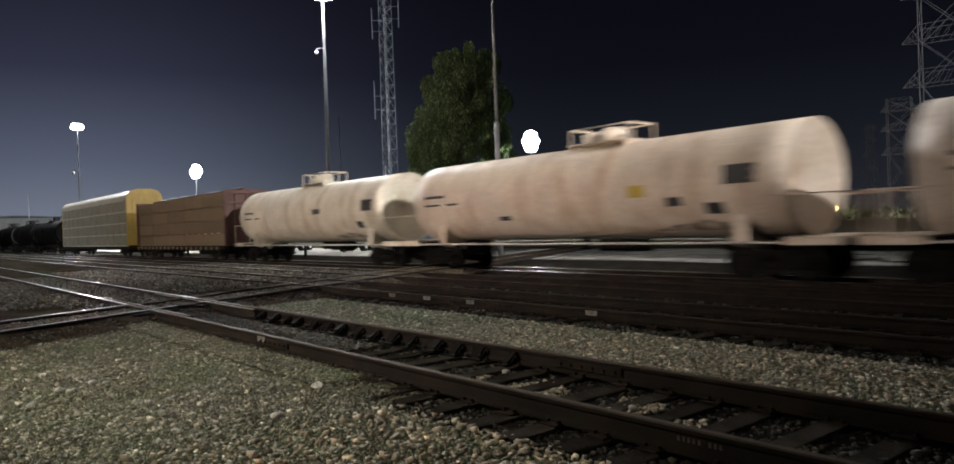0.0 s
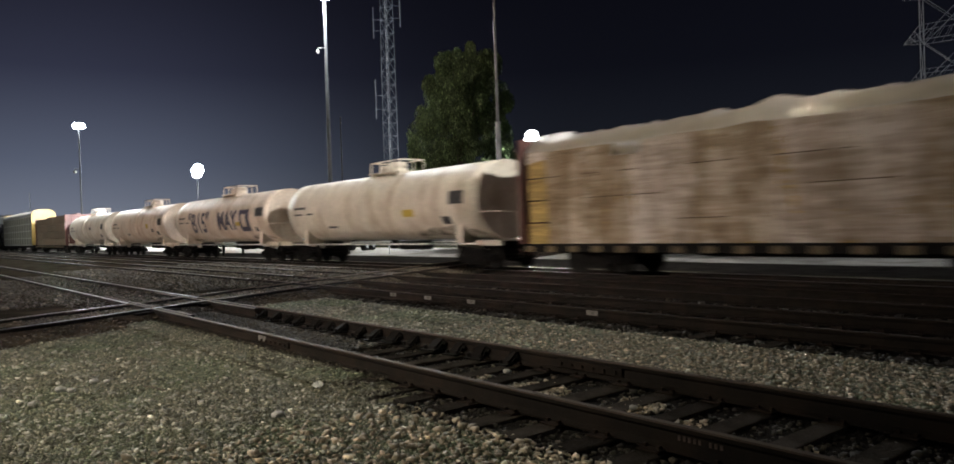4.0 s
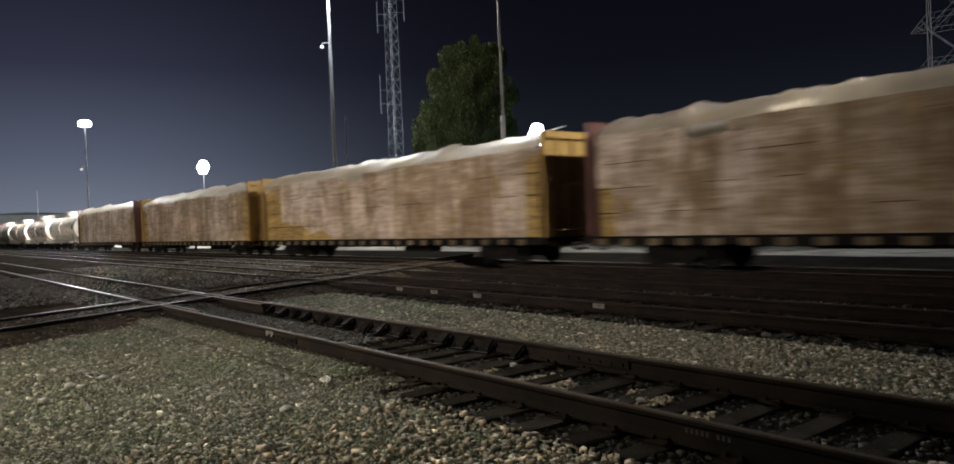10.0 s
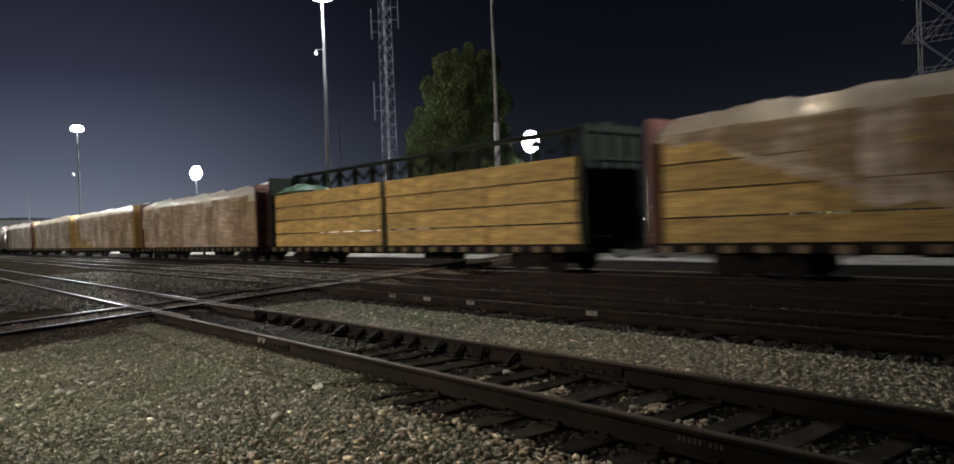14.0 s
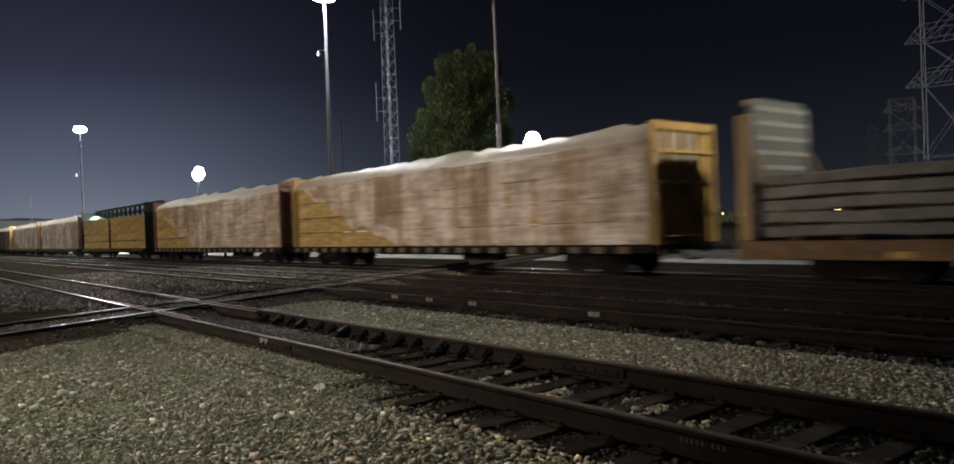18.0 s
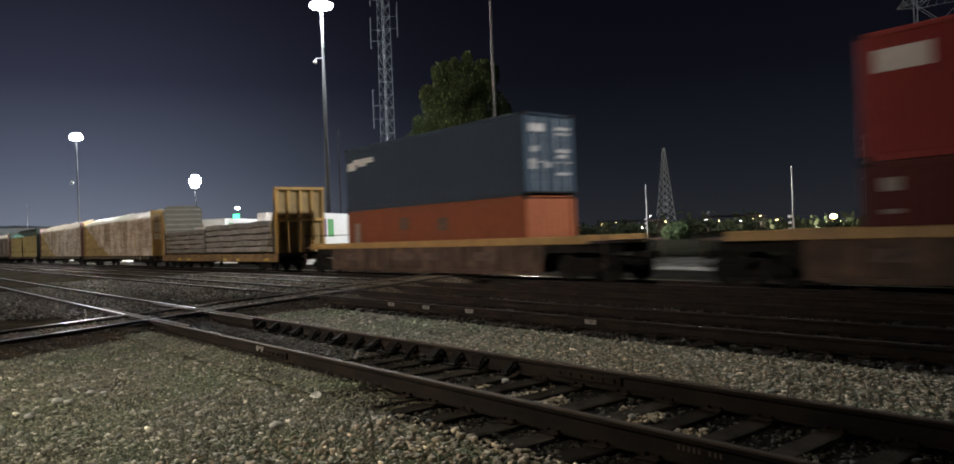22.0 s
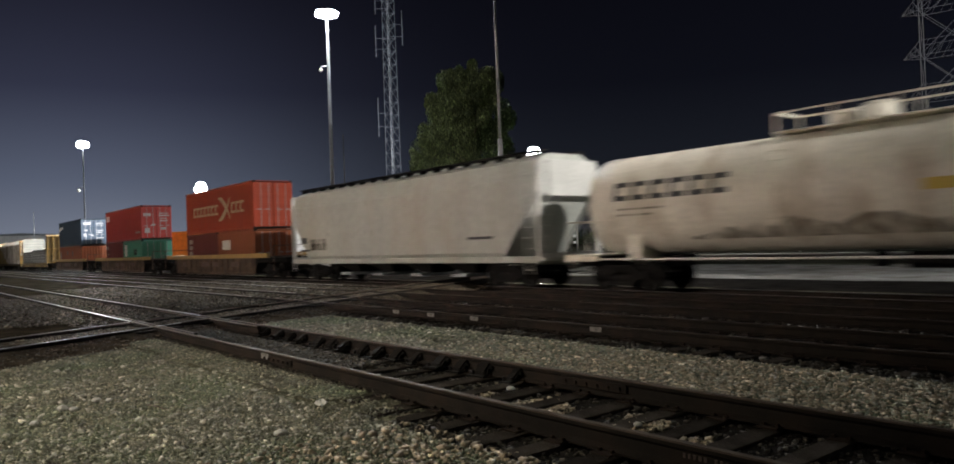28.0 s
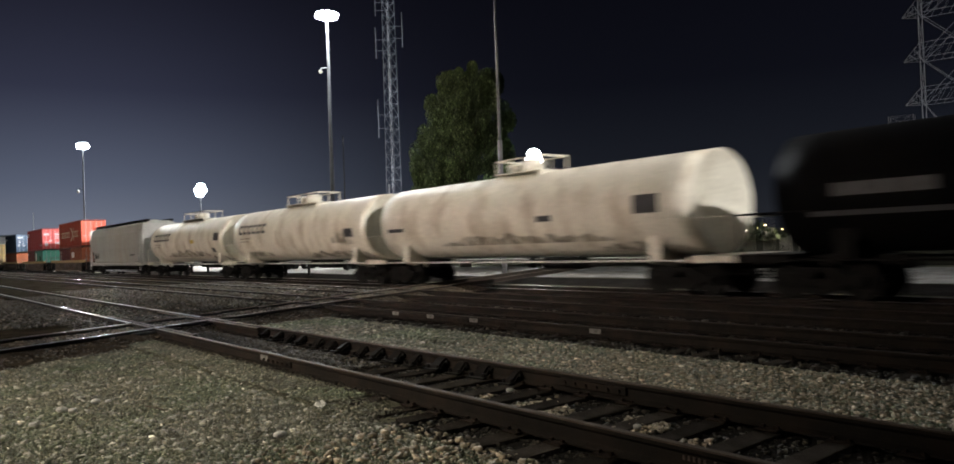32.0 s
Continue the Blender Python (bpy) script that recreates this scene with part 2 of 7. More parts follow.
SPRAY = material("spray_paint", (0.05, 0.045, 0.085), 0.6, vary=0.3, scale=3, fine=30, bump=0.0)
LUMBER = material("fresh_lumber", (0.41, 0.295, 0.10), 0.75, vary=0.4, scale=1.1, fine=5, bump=0.35, random_tint=0.16, dirt=(0.24, 0.14, 0.04), dirt_scale=1.5, dirt_amount=0.6, streak=7.0)
LUMBER_BROWN = material("aged_lumber", (0.185, 0.142, 0.094), 0.8, vary=0.2, scale=1.5, fine=18, bump=0.25, random_tint=0.15, dirt=(0.14, 0.095, 0.06), dirt_scale=1.5)


def wrap_material(name, base, pale, dim):
    """Crumpled plastic sheet: paler and dimmer patches; shading of upright folds and flat creases along the boards is
    put into the colour.
    """
    m = material(name, base, 0.42, vary=0.1, scale=3.0, fine=13, bump=0.5, depth=0.03)
    n, l = m.node_tree.nodes, m.node_tree.links
    b = n["Principled BSDF"]
    tc, oi, add, mul = n.new("ShaderNodeTexCoord"), n.new("ShaderNodeObjectInfo"), n.new("ShaderNodeVectorMath"), n.new("ShaderNodeMath")
    mul.operation, mul.inputs[1].default_value = "MULTIPLY", 60.0
    l.new(oi.outputs["Random"], mul.inputs[0])
    l.new(tc.outputs["Object"], add.inputs[0])
    l.new(mul.outputs[0], add.inputs[1])

    def field(scale, size, detail):
        mp, t = n.new("ShaderNodeMapping"), n.new("ShaderNodeTexNoise")
        mp.inputs["Scale"].default_value = scale
        t.inputs["Scale"].default_value, t.inputs["Detail"].default_value, t.inputs["Roughness"].default_value = size, detail, 0.62
        l.new(add.outputs[0], mp.inputs[0])
        l.new(mp.outputs[0], t.inputs["Vector"])
        return t.outputs["Fac"]

    def plus(a, c, wa, wc):
        x, y, z = (n.new("ShaderNodeMath") for _ in range(3))
        x.operation, y.operation, z.operation = "MULTIPLY", "MULTIPLY", "ADD"
        x.inputs[1].default_value, y.inputs[1].default_value = wa, wc
        l.new(a, x.inputs[0])
        l.new(c, y.inputs[0])
        l.new(x.outputs[0], z.inputs[0])
        l.new(y.outputs[0], z.inputs[1])
        return z.outputs[0]

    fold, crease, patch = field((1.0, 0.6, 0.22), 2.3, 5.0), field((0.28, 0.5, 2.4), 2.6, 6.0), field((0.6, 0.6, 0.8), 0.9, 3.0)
    # folds and creases drive the colour too: pale where lit, dim where shaded
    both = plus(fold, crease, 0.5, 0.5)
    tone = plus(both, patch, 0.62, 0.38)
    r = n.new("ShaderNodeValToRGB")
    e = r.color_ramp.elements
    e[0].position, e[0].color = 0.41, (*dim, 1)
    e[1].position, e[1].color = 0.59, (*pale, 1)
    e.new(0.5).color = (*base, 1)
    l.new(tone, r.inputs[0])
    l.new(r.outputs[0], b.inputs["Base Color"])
    bp = n.new("ShaderNodeBump")
    bp.inputs["Strength"].default_value, bp.inputs["Distance"].default_value = 1.0, 0.24
    l.new(both, bp.inputs["Height"])
    l.new(bp.outputs[0], b.inputs["Normal"])
    return m


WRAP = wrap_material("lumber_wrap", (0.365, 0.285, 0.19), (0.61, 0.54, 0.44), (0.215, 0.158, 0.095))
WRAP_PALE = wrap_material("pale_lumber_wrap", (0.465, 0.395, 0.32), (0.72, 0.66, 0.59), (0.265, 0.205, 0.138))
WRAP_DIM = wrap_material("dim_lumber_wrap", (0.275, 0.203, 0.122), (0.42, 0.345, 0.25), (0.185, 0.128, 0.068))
WRAP_TOP = material("torn_white_wrap", (0.42, 0.38, 0.335), 0.35, vary=0.35, scale=1.6, fine=9, bump=0.9, dirt=(0.30, 0.27, 0.24), dirt_scale=1.1, depth=0.06)
TARP_GREEN = material("pale_green_tarp", (0.07, 0.15, 0.11), 0.4, vary=0.35, scale=1.8, fine=9, bump=0.9, depth=0.06)
wt = WRAP_TOP.node_tree.nodes["Principled BSDF"]
wt.inputs["Transmission Weight"].default_value, wt.inputs["IOR"].default_value = 0.35, 1.08
wt_n, wt_l = WRAP_TOP.node_tree.nodes, WRAP_TOP.node_tree.links
wt_t, wt_m = wt_n.new("ShaderNodeBsdfTranslucent"), wt_n.new("ShaderNodeMixShader")
wt_t.inputs["Color"].default_value = (0.88, 0.89, 0.90, 1)
wt_m.inputs["Fac"].default_value = 0.5
wt_l.new(wt.outputs[0], wt_m.inputs[1])
wt_l.new(wt_t.outputs[0], wt_m.inputs[2])
wt_l.new(wt_m.outputs[0], wt_n["Material Output"].inputs["Surface"])
GAP = material("dark_gap", (0.10, 0.068, 0.040), 0.9, vary=0.3, scale=4, fine=30, bump=0.0)
CAR_GREEN = material("dark_green_car_paint", (0.005, 0.010, 0.0075), 0.7, spec=0.2, vary=0.3, scale=2, fine=30, bump=0.1)
CAR_OCHRE = material("dull_ochre_car_paint", (0.20, 0.145, 0.07), 0.6, vary=0.2, scale=2, fine=30, bump=0.1, dirt=(0.12, 0.08, 0.045))
WINCH_STEEL = material("worn_winch_steel", (0.15, 0.115, 0.06), 0.6, vary=0.3, scale=4, fine=30, bump=0.1)
CAR_RED = material("oxide_red_car_paint", (0.095, 0.034, 0.027), 0.55, vary=0.25, scale=2, fine=30, bump=0.1, dirt=(0.07, 0.04, 0.03))
CAR_YELLOW = material("ochre_car_paint", (0.30, 0.185, 0.048), 0.5, vary=0.15, scale=2, fine=30, bump=0.1, dirt=(0.2, 0.13, 0.05))
RACK = material("galvanised_rack_panel", (0.27, 0.275, 0.225), 0.55, metal=0.1, vary=0.15, scale=2, fine=30, bump=0.1, dirt=(0.16, 0.14, 0.10))
RACK_LIGHT = material("bare_rack_band", (0.58, 0.57, 0.52), 0.45, metal=0.3, vary=0.15, scale=2, fine=30, bump=0.1)
RACK_YELLOW = material("rack_end_paint", (0.42, 0.30, 0.08), 0.5, vary=0.1, scale=2, fine=30, bump=0.1)
CONCRETE = material("weathered_concrete", (0.22, 0.21, 0.195), 0.9, vary=0.3, scale=3, fine=35, bump=0.4, random_tint=0.15, dirt=(0.12, 0.11, 0.10))
WELL_MARK = material("faded_well_marking", (0.085, 0.058, 0.048), 0.8, vary=0.5, scale=4, fine=30, bump=0.1)
WELL = material("brown_well_side", (0.065, 0.045, 0.034), 0.75, spec=0.2, vary=0.3, scale=1.5, fine=25, bump=0.15, dirt=(0.13, 0.09, 0.065), dirt_scale=1.4, dirt_amount=0.7)
WELL_SILL = material("ochre_well_sill", (0.30, 0.19, 0.06), 0.6, vary=0.2, scale=1.5, fine=25, bump=0.15, dirt=(0.2, 0.12, 0.05), dirt_scale=1.0)
HOPPER = material("hopper_grey_paint", (0.385, 0.40, 0.37), 0.55, vary=0.1, scale=0.7, fine=14, bump=0.05, dirt=(0.32, 0.28, 0.22), dirt_scale=0.6, dirt_amount=0.5, streak=0.3)
HOPPER_END = material("hopper_end_white", (0.46, 0.46, 0.44), 0.55, vary=0.12, scale=1, fine=14, bump=0.05)


def box_paint(name, base):
    return material(name, base, 0.6, spec=0.15, vary=0.15, scale=0.9, fine=20, bump=0.08, dirt=tuple(c * 0.5 + 0.006 for c in base), dirt_scale=0.9, dirt_amount=0.4, streak=0.4)


DOOR_MARK = material("faded_door_marking", (0.21, 0.21, 0.215), 0.7, vary=0.3, scale=5, fine=30, bump=0.0)
EMBLEM = material("cream_emblem", (0.36, 0.30, 0.19), 0.6, vary=0.2, scale=3, fine=30, bump=0.0)
RUST_SILL = material("rusted_ochre_sill", (0.19, 0.115, 0.05), 0.75, vary=0.35, scale=2, fine=25, bump=0.2, dirt=(0.075, 0.045, 0.025), dirt_scale=1.6, dirt_amount=0.8)
FRAME_BROWN = material("dark_bulkhead_panel", (0.20, 0.14, 0.055), 0.7, vary=0.3, scale=2, fine=25, bump=0.1)
SIGN_GREEN = glow("lit_green_sign", (0.05, 0.9, 0.35), 3.0)
BOX_BLUE = box_paint("container_blue", (0.026, 0.042, 0.064))
BOX_ORANGE = box_paint("container_orange", (0.20, 0.062, 0.028))
BOX_RED = box_paint("container_red", (0.25, 0.036, 0.032))
BOX_MAROON = box_paint("container_maroon", (0.085, 0.018, 0.016))
BOX_GREEN = box_paint("container_green", (0.05, 0.18, 0.13))
BOX_VERMILION = box_paint("container_vermilion", (0.26, 0.04, 0.018))
LEAF = material("leaf_green", (0.094, 0.132, 0.056), 0.9, vary=0.35, scale=0.6, fine=6, bump=0.0, random_tint=0.35, island=True)
LEAF_DARK = material("far_scrub", (0.035, 0.05, 0.02), 0.8, vary=0.35, scale=0.3, fine=3, bump=0.0, random_tint=0.35, island=True)
PAPER = material("soiled_paper", (0.72, 0.71, 0.66), 0.8, vary=0.15, scale=9, fine=40, bump=0.2)
BARK = material("bark", (0.10, 0.08, 0.06), 0.9, vary=0.3, scale=4, fine=25, bump=0.7, streak=0.2)
TRAILER = material("white_trailer_panel", (0.78, 0.79, 0.80), 0.4, vary=0.05, scale=1, fine=10, bump=0.03)
TRUCK_GREY = material("dull_truck_paint", (0.13, 0.13, 0.135), 0.5, vary=0.15, scale=2, fine=10, bump=0.02)
GREEN_PRINT = material("green_print", (0.05, 0.32, 0.08), 0.5, vary=0.1, scale=2, fine=10, bump=0.0)
DIM_MARK = material("worn_grey_marking", (0.05, 0.05, 0.053), 0.6, vary=0.4, scale=3, fine=30, bump=0.0)
PURPLE = material("purple_print", (0.08, 0.03, 0.22), 0.5, vary=0.1, scale=2, fine=10, bump=0.0)
ORANGE_PRINT = material("orange_print", (0.7, 0.22, 0.03), 0.5, vary=0.1, scale=2, fine=10, bump=0.0)
SHEET = material("bulkhead_sheet", (0.08, 0.08, 0.066), 0.6, vary=0.15, scale=1.5, fine=20, bump=0.1, dirt=(0.085, 0.08, 0.065), dirt_scale=1.5)
# ribs are paler than the sheet behind them
RIB = material("pale_sheet_rib", (0.19, 0.185, 0.15), 0.7, vary=0.2, scale=2, fine=20, bump=0.1)
SHED = material("pale_shed_metal", (0.35, 0.35, 0.34), 0.6, vary=0.12, scale=1, fine=12, bump=0.1)
SHED_DARK = material("dark_roof_metal", (0.05, 0.055, 0.06), 0.6, vary=0.2, scale=1, fine=12, bump=0.1)

# ---------------------------------------------------------------- small mesh tools


def box(bm, c, s, bevel=0.0, mat=0):
    g = bmesh.ops.create_cube(bm, size=1.0, matrix=Matrix.Translation(c) @ Matrix.Diagonal((*s, 1)))
    fs = {f for v in g["verts"] for f in v.link_faces}
    for f in fs:
        f.material_index = mat
    if bevel:
        es = list({e for v in g["verts"] for e in v.link_edges})
        r = bmesh.ops.bevel(bm, geom=es, offset=bevel, segments=1, affect="EDGES", profile=0.7)
        for f in r["faces"]:
            f.material_index = mat
    return g


def bar(bm, a, b, r, seg=8, r2=None, mat=0):
    a, b = Vector(a), Vector(b)
    d = b - a
    m = Matrix.Translation((a + b) / 2) @ d.to_track_quat("Z", "Y").to_matrix().to_4x4()
    g = bmesh.ops.create_cone(bm, cap_ends=True, cap_tris=False, segments=seg, radius1=r, radius2=r if r2 is None else r2, depth=d.length, matrix=m)
    for f in {f for v in g["verts"] for f in v.link_faces}:
        f.material_index = mat
        f.smooth = seg > 8 and len(f.verts) == 4
    return g


def beam(bm, a, b, w, h=None, mat=0):
    """A square bar from a to b."""
    a, b = Vector(a), Vector(b)
    d = b - a
    m = Matrix.Translation((a + b) / 2) @ d.to_track_quat("Z", "Y").to_matrix().to_4x4() @ Matrix.Diagonal((w, h or w, d.length, 1))
    g = bmesh.ops.create_cube(bm, size=1.0, matrix=m)
    for f in {f for v in g["verts"] for f in v.link_faces}:
        f.material_index = mat
    return g


def loft(bm, rings, closed=True, caps=True, smooth=False, mat=0):
    """Skin over a row of rings with the same number of points."""
    vs = [[bm.verts.new(p) for p in ring] for ring in rings]
    n = len(vs[0])
    for a, b in zip(vs, vs[1:]):
        for i in range(n if closed else n - 1):
            f = bm.faces.new((a[i], a[(i + 1) % n], b[(i + 1) % n], b[i]))
            f.smooth, f.material_index = smooth, mat
    if caps and closed:
        for f in (bm.faces.new(tuple(reversed(vs[0]))), bm.faces.new(tuple(vs[-1]))):
            f.material_index = mat
    return vs


def mesh_of(name, bm, mats):
    bmesh.ops.recalc_face_normals(bm, faces=bm.faces)
    me = bpy.data.meshes.new(name)
    bm.to_mesh(me)
    bm.free()
    for m in (mats if isinstance(mats, (list, tuple)) else [mats]):
        me.materials.append(m)
    return me


def part(name, bm, mats, parent, label="", at=None):
    ob = new(name, bm if isinstance(bm, bpy.types.Mesh) else mesh_of(name, bm, mats))
    ob.parent = parent
    if at is not None:
        ob.matrix_basis = at
    return tagged(ob, label)


def thing(name, at, label, category, group="", kind=""):
    ob = new(name)
    ob.empty_display_size = 0.3
    ob.matrix_basis = at if isinstance(at, Matrix) else Matrix.Translation(at)
    return tagged(ob, label, category, group, kind)


def solid(name, bm, mats, at, label, category, group="", kind=""):
    ob = new(name, mesh_of(name, bm, mats))
    ob.matrix_basis = at if isinstance(at, Matrix) else Matrix.Translation(at)
    return tagged(ob, label, category, group, kind)

# ---------------------------------------------------------------- ground and tracks
RAIL = 0.17          # rail heads of the near tracks
TRAIN_RAIL = -0.03   # rail heads of the train's track
TRAIN_Y = 18.67


def ground_height(y):
    if 3.75 < y < 6.55 or 8.75 < y < 14.9:
        return -0.075
    if y < 15.2:
        return -0.05
    if y < 17.0:
        return -0.05 - 0.2 * (y - 15.2) / 1.8
    return -0.25


def build_ground():
    ys = [-2500, -800, -250, -80, -25, -8, 0, 3.3, 3.8, 6.5, 6.9, 8.5, 8.9, 14.8, 15.2, 15.8, 16.4, 17.0, 20, 24, 30, 40, 60, 100, 180, 350, 800, 2500]
    xs = [-3500, -1500, -700, -350, -180, -90, -45, -22, -11, -5, 0, 6, 15, 40, 100, 300, 900, 2500]
    bm = bmesh.new()
    loft(bm, [[(x, y, ground_height(y)) for y in ys] for x in xs], closed=False, caps=False)
    solid("ground", bm, GROUND, (0, 0, 0), "grey-brown railway ballast and dirt", "ground", kind="structure")

    def sheet(name, y0, y1, x0, x1, z, mat, label, rough_edge=0.25):
        bm = bmesh.new()
        rings, n = [], 160
        for i in range(n + 1):
            k = i / n
            x = x0 + (x1 - x0) * (1 - (1 - k) ** 2.2) if x1 > x0 else 0
            a = rough_edge * noise.noise((x * 0.7, y0, 3.0))
            b = rough_edge * noise.noise((x * 0.7, y1, 7.0))
            rings.append([(x, y0 + a, z), (x, (y0 + y1) / 2, z), (x, y1 + b, z)])
        loft(bm, rings, closed=False, caps=False)
        solid(name, bm, mat, (0, 0, 0), label, "ground", kind="structure")

    sheet("track_bed_1", 3.75, 6.5, -500, 12, -0.06, BED, "oil-dark bed under the near track")
    sheet("track_bed_2", 8.7, 11.35, -500, 12, -0.06, BED, "oil-dark bed under the second track")
    sheet("track_bed_3", 11.9, 15.1, -500, 14, -0.062, BED, "oil-dark bed under the third track")
    # ballast heaped over the tie ends, and dirt packed between the rails near the crossing
    def heap(name, y0, y1, xa, xb, z0, z1, mat, label):
        bm = bmesh.new()
        rings = []
        for x in np.linspace(xa, xb, 120):
            k = min(1.0, (xb - x) / 1.6 + 0.25 * noise.noise((x * 1.7, y0, 1.0)), (x - xa) / 0.6 + 0.2)
            k = max(0.0, k)
            rings.append([(x, y0 + (y1 - y0) * j / 7, -0.07 + (0.07 + z0 + (z1 - z0) * min(1.0, j / 3)) * k + 0.012 * noise.noise((x * 3, j * 0.7, 2.0))) for j in range(8)])
        loft(bm, rings, closed=False, caps=False, smooth=True)
        solid(name, bm, mat, (0, 0, 0), label, "ground", kind="structure")

    heap("ballast_shoulder", 3.45, 4.31, -15.4, -5.9, -0.05, 0.0, GROUND, "ballast heaped over the tie ends")
    heap("crib_fill", 4.45, 5.5, -16.2, -8.6, -0.012, -0.006, CROSS_DIRT, "dark dirt packed between the rails")
    # dark cinders on the far side of the crossing track, with an uneven edge along it
    bm = bmesh.new()
    rings = []
    for y in np.linspace(-25, 15.6, 90):
        edge = -18.6 - 0.5 * (y - 5) + 0.5 * noise.noise((y * 0.9, 2.0, 5.0))
        fall = min(1.0, max(0.0, (15.4 - y) / 1.0))
        rings.append([(x, y, -0.044 + 0.125 * fall + (0.02 * noise.noise((x * 0.8, y * 0.9, 6.0)) if x > -60 else 0.0)) for x in [-480, -140, -70] + list(np.linspace(-45, edge, 40))])
    loft(bm, rings, closed=False, caps=False)
    solid("cinder_ground", bm, CINDER, (0, 0, 0), "dark brown cinder ground beyond the crossing", "ground", kind="structure")
    sheet("track_bed_4", 17.1, 22.0, -500, 40, -0.242, BED, "dark ballast bed under the moving train", 0.6)
    sheet("track_verge", 22.3, 27.2, -420, 90, -0.243, BED, "dark cinder verge behind the train", 0.6)
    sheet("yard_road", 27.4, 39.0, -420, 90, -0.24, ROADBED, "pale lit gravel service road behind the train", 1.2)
    sheet("far_field", 40.0, 1500.0, -2500, 900, -0.235, FIELD, "dark open ground beyond the yard", 1.5)


# half profile of a flat-bottomed rail, height 0.185, from the foot to the head
RAIL_PROFILE = [(-0.075, 0.0), (0.075, 0.0), (0.075, 0.014), (0.014, 0.038), (0.010, 0.12), (0.036, 0.145), (0.037, 0.172),
                (0.029, 0.184), (-0.029, 0.184), (-0.037, 0.172), (-0.036, 0.145), (-0.010, 0.12), (-0.014, 0.038), (-0.075, 0.014)]


def rail_mesh(x0, x1, head):
    bm = bmesh.new()
    rings = [[(x, py, pz - 0.184) for py, pz in RAIL_PROFILE] for x in (x0, x1)]
    vs = loft(bm, rings)
    bm.faces.ensure_lookup_table()
    for f in bm.faces:
        zs = [v.co.z for v in f.verts]
        if min(zs) > -0.013 and len(f.verts) == 4:
            f.material_index = 1
    return mesh_of("rail", bm, [RAIL_SIDE, head])


def tie_mesh(k):
    bm = bmesh.new()
    box(bm, (0, 0, -0.09), (0.225, 2.62, 0.18), 0.012)
    rnd = random.Random(k)
    for v in bm.verts:
        v.co += Vector((rnd.uniform(-0.012, 0.012), rnd.uniform(-0.05, 0.05), rnd.uniform(-0.008, 0.004)))
    return mesh_of("tie", bm, TIE)


def plate_mesh():
    bm = bmesh.new()
    box(bm, (0, 0, 0.006), (0.19, 0.34, 0.014), 0.003)
    for sx in (-0.06, 0.06):
        for sy in (-0.1, 0.1):
            box(bm, (sx, sy, 0.02), (0.025, 0.03, 0.035))
    return mesh_of("tie_plate", bm, RAIL_SIDE)


def joint_mesh():
    bm = bmesh.new()
    for s in (-1, 1):
        box(bm, (0, s * 0.032, -0.09), (0.92, 0.03, 0.085), 0.006)
        for i in range(6):
            bar(bm, (-0.38 + i * 0.152, s * 0.045, -0.09), (-0.38 + i * 0.152, s * 0.075, -0.09), 0.018, 6)
    return mesh_of("joint_bar", bm, RAIL_SIDE)


TIES = [tie_mesh(k) for k in range(6)]
PLATE, JOINT = plate_mesh(), joint_mesh()


def build_track(name, at, z, x0, x1, tie0, tie1, head, label, joints=(), plates=None, spacing=0.53, bright=None):
    """A track along its own x axis: two rails, ties, tie plates and joint bars."""
    tr = thing(name, at, label, "railway track", kind="structure")
    # up to this place a shinier head material stands in for lamp glints
    spans = ((x0, bright, RAIL_TOP), (bright, x1, head)) if bright is not None else ((x0, x1, head),)
    for a, b, top in spans:
        me = rail_mesh(a, b, top)
        for s in (-0.755, 0.755):
            part("rail", me, None, tr, at=Matrix.Translation((0, s, z)))
    rnd = random.Random(len(name))
    n = int((tie1 - tie0) / spacing)
    for i in range(n):
        x = tie0 + (i + 0.5) * spacing + rnd.uniform(-0.05, 0.05)
        part("tie", rnd.choice(TIES), None, tr, at=pose(x, rnd.uniform(-0.06, 0.06), z - 0.188 + rnd.uniform(-0.012, 0.006), rnd.uniform(-0.4, 0.4), 0, rnd.uniform(-1.5, 1.5)))
        if plates and plates[0] < x < plates[1]:
            for s in (-0.755, 0.755):
                part("tie_plate", PLATE, None, tr, at=Matrix.Translation((x, s, z - 0.187)))
    for x, s in joints:
        part("joint_bar", JOINT, None, tr, "bolted joint bar on the rail", at=Matrix.Translation((x, s, z)))
    return tr


PALE_MARK = material("worn_rail_paint", (0.2, 0.19, 0.175), 0.8, vary=0.5, scale=14, fine=60, bump=0.2)
MARKED = ((-14.54, 1), (-13.17, 1), (-11.68, 1), (-8.45, 1), (-10.3, 0))  # place along the track, which track


